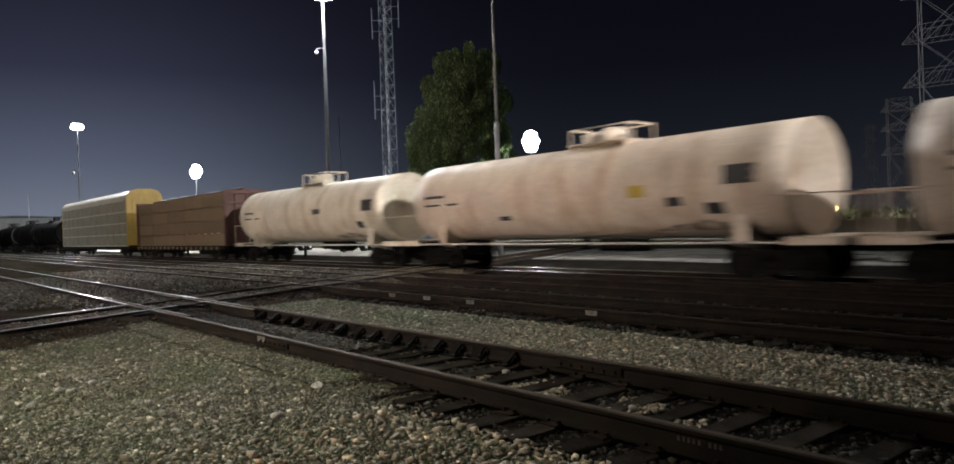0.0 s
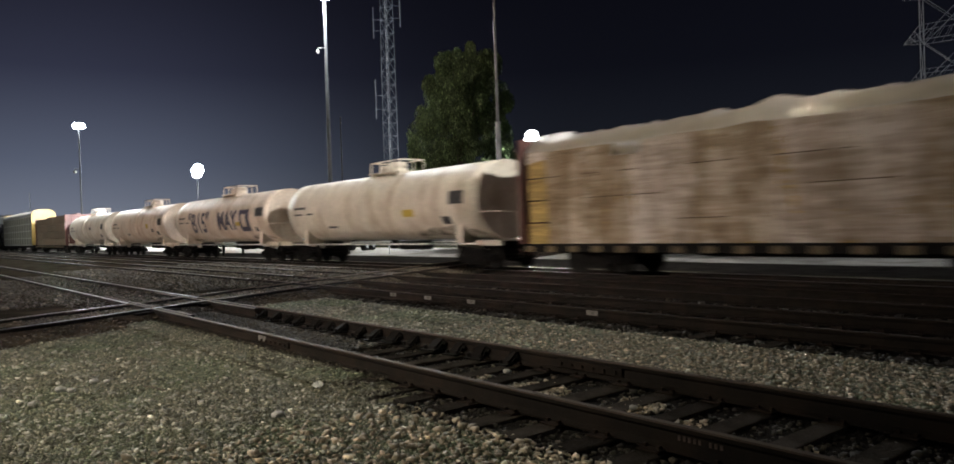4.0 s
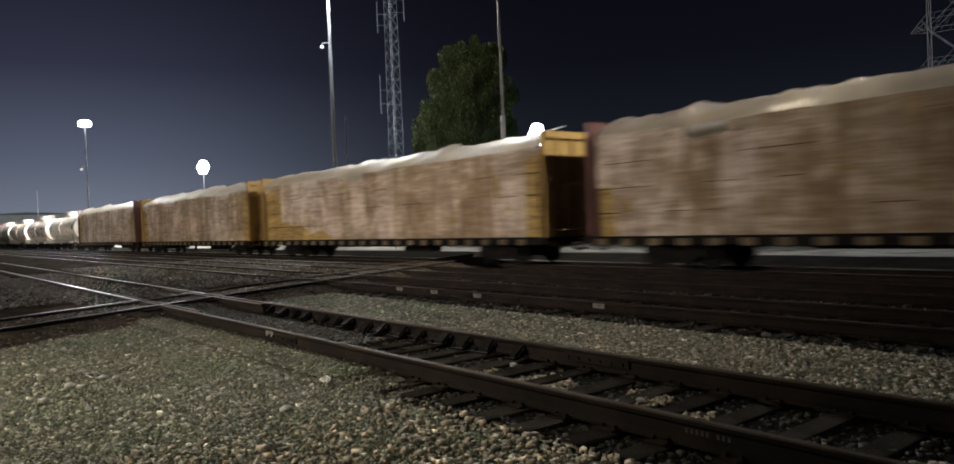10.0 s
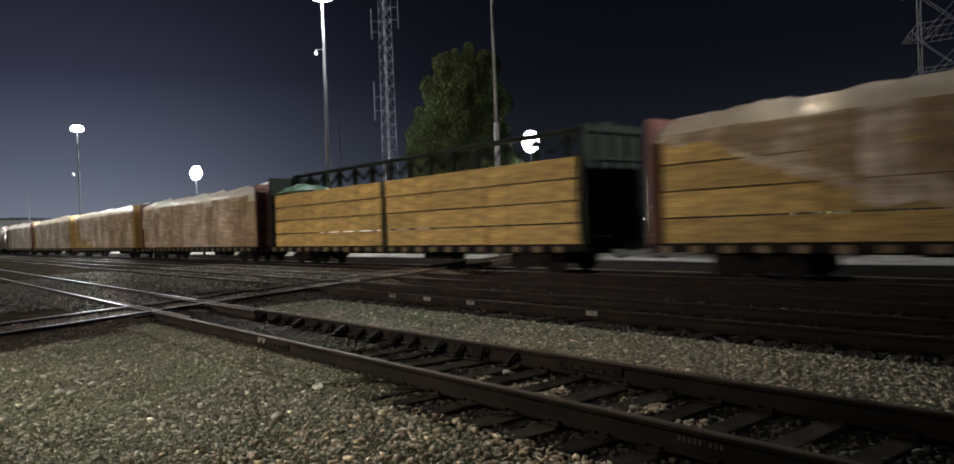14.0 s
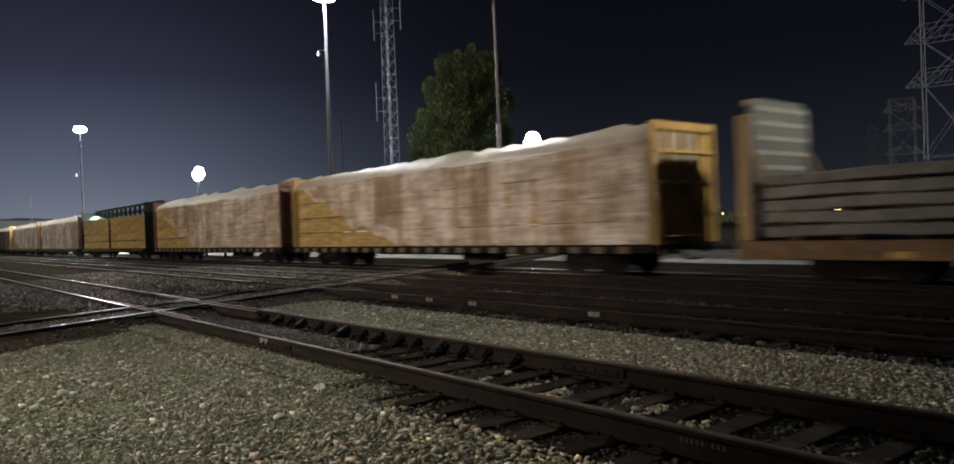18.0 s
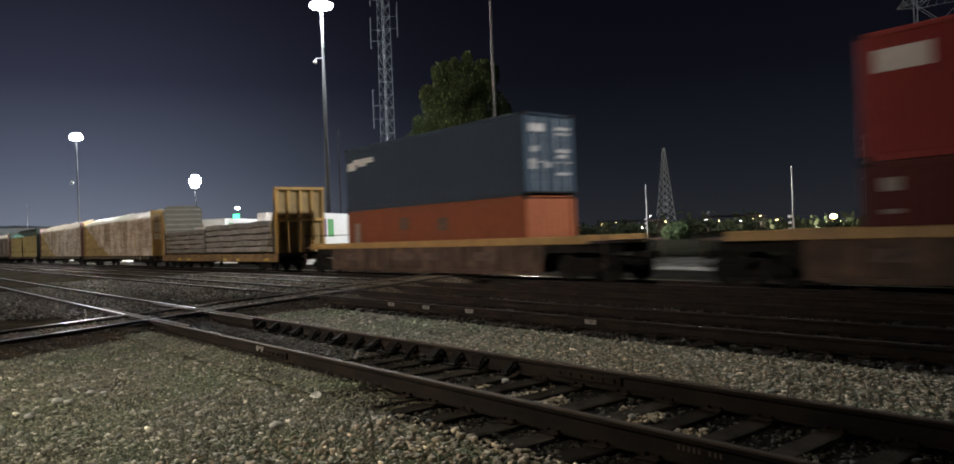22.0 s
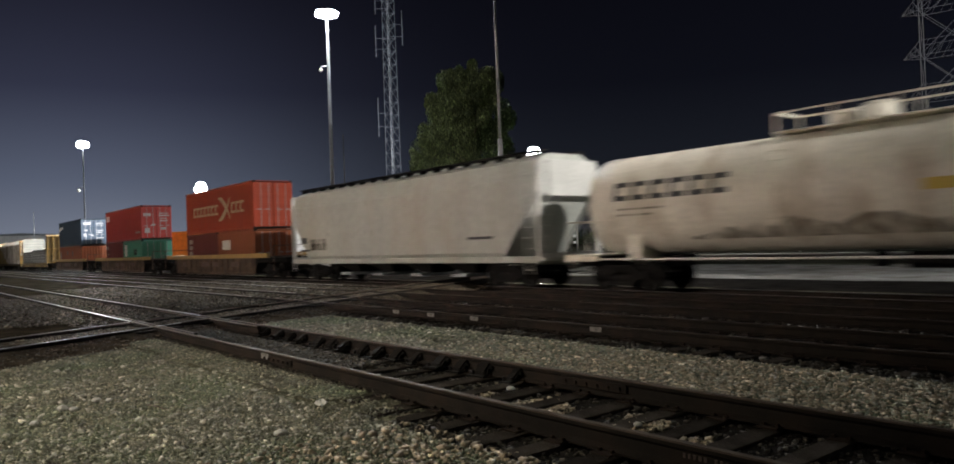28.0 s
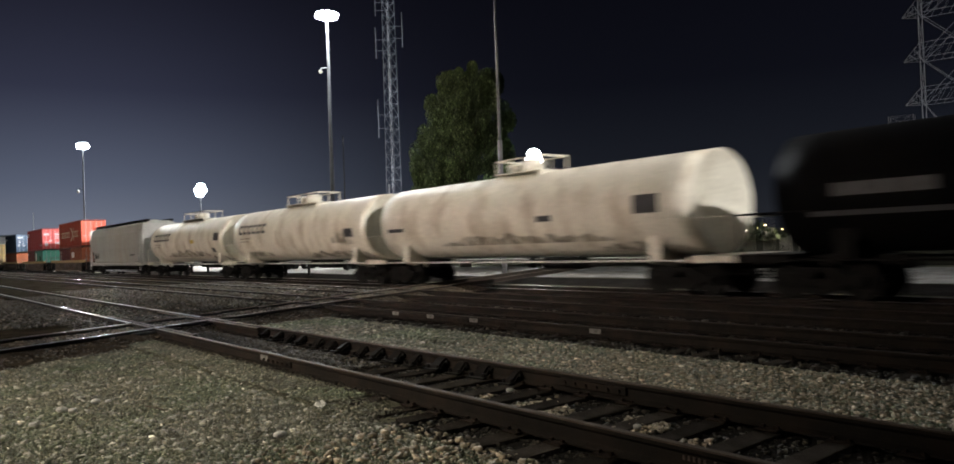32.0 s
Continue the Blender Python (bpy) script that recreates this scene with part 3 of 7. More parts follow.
def build_tracks():
    # left of the crossing the heads get the shiny material for the glints
    t1 = build_track("near_track", (0, 5.13, 0), RAIL, -420, 9, -46, 3, RAIL_DULL, "rusty near railway track with dark wooden ties", joints=((-9.9, -0.755), (-5.4, 0.755), (-21.5, 0.755)), plates=(-12, 1), bright=-17.6)
    t2 = build_track("second_track", (0, 10.08, 0), RAIL, -420, 9, -44, 3, RAIL_OLD, "rusty second railway track with dark wooden ties", joints=((-12.3, -0.755), (-10.9, -0.755)), plates=(-14, 1), bright=-23.0)
    build_track("third_track", (0, 13.45, 0), RAIL - 0.02, -420, 9, -44, 2, RAIL_OLD, "dark third railway track", plates=None, bright=-26.0)
    build_track("train_track", (0, TRAIN_Y, 0), TRAIN_RAIL, -520, 60, -60, 4, RAIL_TOP, "railway track that carries the moving freight train")
    bm = bmesh.new()
    box(bm, (0, -0.042, -0.07), (0.26, 0.012, 0.08), 0.004)
    mark = mesh_of("paint_mark", bm, PALE_MARK)
    for x, tr in MARKED:
        part("paint_mark", mark, None, (t1, t2)[tr], "worn white paint on the rail's web", at=Matrix.Translation((x, -0.755, RAIL)))
    # raised brand on the near rail's web, worn past reading
    bm = bmesh.new()
    box(bm, (0, 0, 0), (0.022, 0.008, 0.034), 0.002)
    brand = mesh_of("brand_bar", bm, WELL_MARK)
    for i in range(9):
        if i != 5:
            part("brand_bar", brand, None, t1, at=Matrix.Translation((-3.19 + i * 0.042, -0.755 - 0.014, RAIL - 0.09)))
    # braces along the inner side of the near track's far rail
    bm = bmesh.new()
    loft(bm, [[(-0.05, 0.0, -0.16), (-0.05, -0.2, -0.16), (-0.05, -0.17, -0.12), (-0.05, -0.05, -0.035), (-0.05, 0.0, -0.03)],
              [(0.05, 0.0, -0.16), (0.05, -0.2, -0.16), (0.05, -0.17, -0.12), (0.05, -0.05, -0.035), (0.05, 0.0, -0.03)]])
    box(bm, (0, -0.12, -0.165), (0.2, 0.3, 0.02))
    for dx in (-0.07, 0.07):
        bar(bm, (dx, -0.2, -0.17), (dx, -0.2, -0.11), 0.022, 6)
        beam(bm, (dx * 0.8, -0.14, -0.16), (dx * 0.6, -0.02, -0.05), 0.03)
    bar(bm, (-0.09, -0.045, -0.085), (0.09, -0.045, -0.085), 0.024, 6)
    me = mesh_of("rail_brace", bm, STEEL_DARK)
    rnd = random.Random(31)
    for i in range(15):
        part("rail_brace", me, None, t1, "cast rail brace", at=pose(-13.6 + i * 0.5 + rnd.uniform(-0.07, 0.07), 0.74, RAIL - rnd.uniform(0, 0.02), rnd.uniform(-3, 3), rnd.uniform(-4, 4), rnd.uniform(-12, 12)) @ Matrix.Diagonal((rnd.uniform(0.85, 1.5), rnd.uniform(0.85, 1.2), 1, 1)))
    # crossing track and its diamonds
    ang = math.degrees(math.atan2(1.0, -0.5))
    cx, cy = -17.05, 5.0
    tc = build_track("crossing_track", pose(cx, cy, 0, 0, 0, ang), RAIL - 0.004, -13, 46, -12.5, 16, RAIL_DULL, "railway track that crosses the others on diamonds", bright=-0.4)
    guard = {}

    def guard_rail(parent, x, y, length, z):
        if length not in guard:
            guard[length] = rail_mesh(-length / 2, length / 2, RAIL_DULL)
        part("guard_rail", guard[length], None, parent, at=Matrix.Translation((x, y, z)))

    for ty, tr in ((5.13, t1),):
        x = cx - 0.5 * (ty - cy)
        for s in (-0.6, 0.6):
            guard_rail(tr, x, s, 6.5, RAIL - 0.007)
    c, s_ = math.cos(radians(ang)), math.sin(radians(ang))
    for ty in (5.13, 10.08, 13.45):
        d = (ty - cy) / s_
        for s in (-0.6, 0.6):
            guard_rail(tc, d, s, 4.2, RAIL - 0.011)
    # packed dirt between and beside the crossing's rails
    for y0, y1, lift0, lift1 in ((-0.66, 0.66, 0.055, 0.055), (0.83, 1.9, 0.06, 0.23), (-1.9, -0.83, 0.23, 0.06)):
        bm = bmesh.new()
        rings = []
        for x in np.linspace(-13, 13.5, 150):
            ring = []
            for k in np.linspace(0, 1, 9):
                y = y0 + (y1 - y0) * k
                ring.append((x, y, RAIL - lift0 - (lift1 - lift0) * k - 0.012 + 0.022 * noise.noise((x * 1.3, y * 1.6, 2.0)) + 0.012 * noise.noise((x * 6.0, y * 6.0, 4.0))))
            rings.append(ring)
        loft(bm, rings, closed=False, caps=False, smooth=True)
        part("crossing_fill", bm, CROSS_DIRT, tc, "packed brown dirt and ballast")
    bm = bmesh.new()
    box(bm, (0, 0, -0.1), (1.15, 0.5, 0.16), 0.03)
    frog = mesh_of("frog_casting", bm, RAIL_SIDE)
    for ty in (5.13, 10.08):
        for sy in (-0.755, 0.755):
            for sc in (-0.755, 0.755):
                # the point on the crossing rail, offset sc, whose y is ty + sy
                ox, oy = cx - s_ * sc, cy + c * sc
                k = (ty + sy - oy) / s_
                part("frog_casting", frog, None, tc, "cast steel crossing frog", at=Matrix.Translation((k, sc, RAIL - 0.03)))


# ---------------------------------------------------------------- gravel


def stones(name, mat, label, spots, seed):
    """spots: (x, y, z, size) arrays; every stone is a knobbly lump of its own."""
    rng = np.random.default_rng(seed)
    bm = bmesh.new()
    bmesh.ops.create_cube(bm, size=1.5)
    bmesh.ops.triangulate(bm, faces=bm.faces)
    bm.verts.ensure_lookup_table()
    base = np.array([v.co for v in bm.verts])
    tri = np.array([[v.index for v in f.verts] for f in bm.faces])
    bm.free()
    n = len(spots)
    sh = base[None] * (1 + rng.uniform(-0.5, 0.3, (n, len(base), 1)))
    sh = sh * rng.uniform(0.75, 1.2, (n, 1, 3)) * np.array([1.0, 1.0, 0.62])
    a = rng.uniform(0, 2 * np.pi, n)
    ca, sa = np.cos(a)[:, None], np.sin(a)[:, None]
    tilt = rng.uniform(-0.45, 0.45, n)[:, None]
    x, y, z = sh[..., 0], sh[..., 1], sh[..., 2]
    z, x = z + tilt * x, x
    v = np.stack([x * ca - y * sa, x * sa + y * ca, z], -1) * spots[:, 3][:, None, None] + spots[:, :3][:, None]
    f = (tri[None] + (np.arange(n) * len(base))[:, None, None]).reshape(-1, 3)
    me = bpy.data.meshes.new(name)
    me.vertices.add(n * len(base))
    me.vertices.foreach_set("co", v.reshape(-1).astype(np.float32))
    me.loops.add(len(f) * 3)
    me.loops.foreach_set("vertex_index", f.reshape(-1).astype(np.int32))
    me.polygons.add(len(f))
    me.polygons.foreach_set("loop_start", np.arange(0, len(f) * 3, 3, dtype=np.int32))
    me.update()
    me.validate()
    me.materials.append(mat)
    return tagged(new(name, me), label, "gravel", kind="stuff")


def scatter(rng, x0, x1, y0, y1, per_m2, size, z=-0.045, spread=0.5, fall=None):
    n = int(abs((x1 - x0) * (y1 - y0)) * per_m2)
    x, y = rng.uniform(x0, x1, n), rng.uniform(y0, y1, n)
    s = np.minimum(size * np.exp(rng.normal(0, spread * 0.6, n)), size * 2.4)
    if fall is not None:
        d = np.hypot(x, y)
        keep = rng.uniform(0, 1, n) < np.clip(fall / d, 0, 1) ** 1.5
        s = s * np.clip(d / fall, 1, 1.7)
        x, y, s = x[keep], y[keep], s[keep]
    return np.stack([x, y, z + s * 0.1 + rng.uniform(0, 0.008, len(x)), s], -1)


def fade_in(rng, spots, x0, x1):
    """Thins the stones out towards x0."""
    return spots[rng.uniform(0, 1, len(spots)) < np.clip((spots[:, 0] - x0) / (x1 - x0), 0, 1) ** 1.5]


def build_gravel():
    rng = np.random.default_rng(5)
    stones("foreground_gravel", GRAVEL, "loose pale grey-brown crushed stone ballast", np.concatenate([
        scatter(rng, -14.5, -0.6, 0.9, 3.7, 4200, 0.0064, spread=0.7, fall=5.5), scatter(rng, -9, -2.5, 0.0, 0.9, 2400, 0.008), scatter(rng, -20, -13, 0.2, 3.7, 220, 0.022),
        scatter(rng, -15.2, -7.2, 3.6, 4.22, 1500, 0.0105, z=-0.002, spread=0.8), scatter(rng, -7.2, -6.3, 3.5, 4.1, 700, 0.0105, z=-0.02, spread=0.8), scatter(rng, -16, 5, -5, 0.95, 110, 0.022), scatter(rng, -0.7, 6, 0.9, 3.7, 260, 0.02)]), 1)
    stones("pale_gravel", GRAVEL_PALE, "pale larger stones strewn over the fine gravel", np.concatenate([
        scatter(rng, -12.5, -0.6, 0.3, 3.75, 120, 0.0115, spread=0.8, fall=6.0), scatter(rng, -8.0, -0.6, 0.6, 3.7, 170, 0.0135, spread=0.8), scatter(rng, -16, -1.5, 6.75, 8.6, 60, 0.018, spread=0.7)]), 12)
    stones("gravel_between_tracks", GRAVEL, "loose pale stone ballast between the tracks", np.concatenate([
        scatter(rng, -16.5, -1.0, 6.7, 8.65, 2100, 0.0112, spread=0.8, fall=8.0),
        scatter(rng, -17, -1.0, 11.3, 11.95, 520, 0.02, z=-0.03)]), 2)
    stones("tan_gravel", GRAVEL_WARM, "tan and rust-stained stones among the grey ones", np.concatenate([
        fade_in(rng, scatter(rng, -6.0, -0.6, 1.2, 3.85, 900, 0.0125, z=-0.035, spread=0.8, fall=4.5), -7.0, -3.6), fade_in(rng, scatter(rng, -10.0, -0.5, 6.65, 8.6, 700, 0.0145, z=-0.04, spread=0.7), -12, -5.0)]), 6)
    cribs = scatter(rng, -6.5, 0.5, 4.62, 5.5, 900, 0.017, z=-0.05)
    heap = np.array([noise.noise((x * 2.4, y * 1.6, 8.0)) for x, y in cribs[:, :2]])
    stones("crib_gravel", GRAVEL_WARM, "small heaps of stones between the ties", cribs[heap > 0.12], 3)
    stones("oily_gravel", GRAVEL_DARK, "oil-darkened stones beside the tracks", np.concatenate([
        scatter(rng, -13, 0, 3.6, 4.3, 300, 0.018, z=-0.06), scatter(rng, -13, 0, 4.4, 5.8, 160, 0.02, z=-0.06), scatter(rng, -16.0, -8.9, 4.45, 5.5, 900, 0.017, z=-0.008), scatter(rng, -15, -6.8, 4.16, 4.32, 500, 0.014, z=0.004), scatter(rng, -13, 0, 5.95, 6.75, 300, 0.02, z=-0.055), scatter(rng, -17, -1.5, 8.7, 9.2, 120, 0.03, z=-0.055),
        scatter(rng, -18, -1.5, 11.9, 15, 25, 0.04, z=-0.055), scatter(rng, -18, -1.5, 9.4, 10.8, 60, 0.03, z=-0.055), scatter(rng, -40, -19.5, 1.0, 4.0, 60, 0.035, z=0.085), scatter(rng, -40, -20.5, 6.5, 8.8, 60, 0.035, z=0.085), scatter(rng, -36, -18.8, 4.45, 5.8, 110, 0.026, z=0.08), scatter(rng, -40, -21.0, 8.8, 15.0, 45, 0.036, z=0.08), scatter(rng, -34, -18.0, 3.4, 4.3, 110, 0.026, z=0.08), scatter(rng, -34, -19.5, 5.95, 6.6, 110, 0.026, z=0.08)]), 4)
    # stones trodden into the fill of the crossing
    n = 30000
    lx, ly = rng.uniform(-13, 13.5, n), rng.uniform(-1.9, 1.9, n)
    keep = (np.abs(ly) < 0.64) | (np.abs(ly) > 0.86)
    lx, ly = lx[keep], ly[keep]
    ang = math.atan2(1.0, -0.5)
    ca, sa = math.cos(ang), math.sin(ang)
    z = np.where(np.abs(ly) < 0.7, RAIL - 0.066, RAIL - 0.072 - 0.17 * (np.abs(ly) - 0.83) / 1.07)
    size = 0.016 * np.exp(rng.normal(0, 0.4, len(lx)))
    stones("crossing_gravel", GRAVEL_BROWN, "brown stones packed round the crossing rails", np.stack([-17.05 + ca * lx - sa * ly, 5.0 + sa * lx + ca * ly, z, size], -1), 9)
    rnd = random.Random(2)
    for x, y, s in ((-6.35, 2.79, 0.055), (-9.19, 1.56, 0.06), (-9.05, 1.64, 0.045), (-9.42, 1.94, 0.05), (-9.3, 2.05, 0.035), (-14.6, 1.72, 0.08), (-8.6, 1.2, 0.04), (-6.25, 5.45, 0.05), (-4.2, 5.1, 0.04)):
        bm = bmesh.new()
        bmesh.ops.create_icosphere(bm, subdivisions=2, radius=s)
        for v in bm.verts:
            v.co *= 1 + 0.35 * noise.noise(v.co * 14 + Vector((x, y, 0)))
            v.co.z *= 0.55
        solid("loose_stone", bm, PALE_STONE, pose(x, y, -0.01, 0, 0, rnd.uniform(0, 360)), "pale loose stone lying on the ballast", "stone", "loose stones on the ballast")



def build_litter():
    """Small things lying about: a scrap of paper, a stick, and the raised brand on the near rail."""
    bm = bmesh.new()
    rings = [[(0.1 * (i / 6 - 0.5) * (1 + 0.3 * noise.noise((i * 0.9, j, 1.0))), 0.13 * (j / 6 - 0.5) * (1 + 0.35 * noise.noise((i, j * 0.8, 4.0))), 0.02 + 0.035 * noise.noise((i * 0.7, j * 0.7, 2.0))) for j in range(7)] for i in range(7)]
    loft(bm, rings, closed=False, caps=False)
    solid("paper_scrap", bm, PAPER, pose(-7.15, 3.6, -0.008, 12, 18, 30), "crumpled white paper scrap lying on the ballast", "litter")
    bm = bmesh.new()
    pts = [(-0.24, 0.0, 0.0), (-0.1, 0.02, 0.012), (0.06, -0.005, 0.02), (0.24, 0.03, 0.008)]
    for a, b, r in zip(pts, pts[1:], (0.013, 0.011, 0.008)):
        bar(bm, a, b, r, 6, r * 0.8)
    solid("stick", bm, BARK, pose(-8.5, 2.33, -0.035, 0, 0, 8), "dark dry stick lying on the gravel", "stick")


# ---------------------------------------------------------------- the train
CARS = []  # (thing, place along the train)


def car(name, u, label, category, group=""):
    ob = thing(name, (u, TRAIN_Y, TRAIN_RAIL), label, category, group)
    CARS.append((ob, u))
    return ob


def make_truck():
    bm = bmesh.new()
    for s in (-1, 1):
        y = s * 0.98
        outline = [(-1.12, 0.36), (-1.08, 0.58), (-0.75, 0.60), (-0.45, 0.78), (0.45, 0.78), (0.75, 0.60), (1.08, 0.58), (1.12, 0.36),
                   (0.72, 0.40), (0.40, 0.20), (-0.40, 0.20), (-0.72, 0.40)]
        loft(bm, [[(x, y - 0.07, z) for x, z in outline], [(x, y + 0.07, z) for x, z in outline]])
        for i in (-1, 0, 1):
            bar(bm, (i * 0.2, y + s * 0.02, 0.30), (i * 0.2, y + s * 0.02, 0.52), 0.085, 10)
        for x in (-0.89, 0.89):
            bar(bm, (x, y - 0.09, 0.46), (x, y + s * 0.15, 0.46), 0.11, 12)
    box(bm, (0, 0, 0.58), (0.42, 2.1, 0.26), 0.03)
    for x in (-0.42, 0.42):
        box(bm, (x, 0, 0.42), (0.12, 1.6, 0.1), 0.02)
    return mesh_of("truck", bm, STEEL_DARK)


def make_wheelset():
    bm = bmesh.new()
    bar(bm, (0, -1.0, 0), (0, 1.0, 0), 0.085, 10)
    for s in (-1, 1):
        prof = [(0.10, 0.66), (0.16, 0.66), (0.19, 0.70), (0.36, 0.715), (0.40, 0.695), (0.485, 0.69), (0.48, 0.72), (0.455, 0.735), (0.45, 0.83), (0.39, 0.835), (0.37, 0.78), (0.2, 0.76), (0.17, 0.83), (0.10, 0.83)]
        n = 24
        rings = [[(r * math.cos(2 * math.pi * i / n), s * y, r * math.sin(2 * math.pi * i / n)) for i in range(n)] for r, y in prof]
        loft(bm, rings, caps=False, smooth=False)
    for i in range(3):
        a = 2 * math.pi * i / 3
        for s in (-1, 1):
            bar(bm, (0.29 * math.cos(a), s * 0.76, 0.29 * math.sin(a)), (0.29 * math.cos(a), s * 0.79, 0.29 * math.sin(a)), 0.045, 8)
    return mesh_of("wheelset", bm, WHEEL)


TRUCK, WHEELSET = make_truck(), make_wheelset()
WHEELSETS = []


def add_trucks(ob, xs):
    for x in xs:
        tr = part("truck", TRUCK, None, ob, "three-piece freight truck of black cast steel", at=Matrix.Translation((x, 0, 0)))
        for ax in (-0.89, 0.89):
            WHEELSETS.append(part("wheelset", WHEELSET, None, tr, "steel wheels on an axle", at=Matrix.Translation((ax, 0, 0.455))))


def add_couplers(ob, half, z=0.85, reach=0.75):
    for s in (-1, 1):
        bm = bmesh.new()
        box(bm, (s * (half + reach / 2 - 0.15), 0, z), (reach, 0.16, 0.18), 0.02)
        box(bm, (s * (half + reach - 0.1), 0, z), (0.24, 0.3, 0.28), 0.05)
        part("coupler", bm, STEEL_DARK, ob)
        bm = bmesh.new()
        bar(bm, (s * (half + 0.02), -0.45, z - 0.1), (s * (half + 0.42), -0.4, z - 0.35), 0.03, 6)
        bar(bm, (s * (half + 0.42), -0.4, z - 0.35), (s * (half + 0.7), -0.3, z - 0.28), 0.03, 6)
        part("brake_hose", bm, STEEL_DARK, ob)


def ladder(bm, x, y, z0, z1, w=0.4, step=0.38, along="x", r=0.014):
    d = Vector((w / 2, 0, 0)) if along == "x" else Vector((0, w / 2, 0))
    c = Vector((x, y, 0))
    for s in (-1, 1):
        bar(bm, c + d * s + Vector((0, 0, z0)), c + d * s + Vector((0, 0, z1)), r * 1.3, 6)
    z = z0 + 0.15
    while z < z1:
        bar(bm, c - d + Vector((0, 0, z)), c + d + Vector((0, 0, z)), r, 6)
        z += step


def curved_patch(bm, x0, x1, z0, z1, r, zc, off=0.006, side=-1, n=5, mat=0, slant=0.0):
    """A sign or stain laid on a tank's round side between two heights, with a little thickness."""
    rings = []
    for o in (off, -0.02):
        ring = []
        for i in range(n + 1):
            z = z0 + (z1 - z0) * i / n
            h = max(-0.999, min(0.999, (z - zc) / r))
            y = side * math.sqrt(1 - h * h) * (r + o)
            ring.append((z, y, i / n))
        rings.append(ring)
    outer = [bm.verts.new((x0 + slant * k, y, zc + (z - zc) * (r + off) / r)) for z, y, k in rings[0]]
    outer2 = [bm.verts.new((x1 + slant * k, y, zc + (z - zc) * (r + off) / r)) for z, y, k in rings[0]]
    for i in range(n):
        f = bm.faces.new((outer[i], outer2[i], outer2[i + 1], outer[i + 1]))
        f.material_index = mat


def tank_car(u, length, paint, label, group, r=1.5, marks=(), stains=(), dome=0.0, dome_len=2.4, letters=None, low_rail=True, black=False, dome_parts=2, bands=()):
    ob = car("tank_car", u, label, "tank car", group)
    half, zc = length / 2, 2.62
    seg = 40
    prof = []
    for i in range(9):
        a = math.pi / 2 * i / 8
        prof.append((-half + 0.78 * (1 - math.sin(a)), r * math.cos(math.pi / 2 - a) if i else 0.02))
    shell = [(x, r) for x in np.linspace(-half + 0.82, half - 0.82, 9)]
    full = prof + shell + [(-x, q) for x, q in reversed(prof)]
    # weld seams along the shell
    bm = bmesh.new()
    loft(bm, [[(x, q * math.cos(2 * math.pi * k / seg), zc + q * math.sin(2 * math.pi * k / seg)) for k in range(seg)] for x, q in full], smooth=True)
    part("tank_shell", bm, paint, ob)
    for x in np.linspace(-half + 0.95, half - 0.95, 6):
        bm = bmesh.new()
        loft(bm, [[(x + dx, (r + o) * math.cos(2 * math.pi * k / seg), zc + (r + o) * math.sin(2 * math.pi * k / seg)) for k in range(seg)]
                  for dx, o in ((-0.03, -0.01), (-0.015, 0.008), (0.015, 0.008), (0.03, -0.01))], smooth=True, caps=False)
        part("weld_seam", bm, paint, ob)
    steel = STEEL_DARK if black else paint
    # saddles, stub sills, end platforms
    tx, sx = half - 0.8, half - 1.5
    for s in (-1, 1):
        bm = bmesh.new()
        box(bm, (s * (tx + 0.3), 0, 0.90), (4.2, 0.62, 0.34), 0.03)
        part("stub_sill", bm, STEEL_DARK, ob)
        bm = bmesh.new()
        rings = []
        for x in (s * sx - 0.22, s * sx + 0.22):
            pts = [(x, y, zc - math.sqrt(max(0, (r + 0.01) ** 2 - y * y))) for y in np.linspace(-1.2, 1.2, 13)]
            pts += [(x, 1.25, 0.95), (x, 0.45, 0.75), (x, -0.45, 0.75), (x, -1.25, 0.95)]
            rings.append(pts)
        loft(bm, rings)
        part("saddle", bm, steel, ob)
        bm = bmesh.new()
        box(bm, (s * (half + 0.5), 0, 1.10), (1.4, 2.9, 0.05), 0.01)
        for y in (-1.4, 1.4):
            box(bm, (s * (half + 0.5), y, 1.02), (1.4, 0.06, 0.2))
        part("end_platform", bm, steel, ob)
        bm = bmesh.new()
        bar(bm, (s * (half + 1.05), -1.4, 2.15), (s * (half + 1.05), 1.4, 2.15), 0.02, 6)
        bar(bm, (s * (half - 0.9), -1.42, 2.15), (s * (half + 1.05), -1.42, 2.15), 0.02, 6)
        bar(bm, (s * (half - 0.9), 1.42, 2.15), (s * (half + 1.05), 1.42, 2.15), 0.02, 6)
        rail = part("end_handrail", bm, steel, ob)
        for y in (-1.4, -0.5, 0.5, 1.4):
            bm = bmesh.new()
            bar(bm, (s * (half + 1.05), y, 1.1), (s * (half + 1.05), y, 2.15), 0.02, 6)
            part("handrail_post", bm, steel, rail)
        for y in (-1.4, 1.4):
            bm = bmesh.new()
            ladder(bm, s * (half + 0.4), y, 0.4, 1.1, 0.45, 0.33)
            part("step_ladder", bm, STEEL_DARK, ob)
    bm = bmesh.new()
    bar(bm, (-half + 0.3, -1.36, 0.98), (half - 0.3, -1.36, 0.98), 0.035, 6)
    bar(bm, (-half + 0.3, 1.36, 0.98), (half - 0.3, 1.36, 0.98), 0.035, 6)
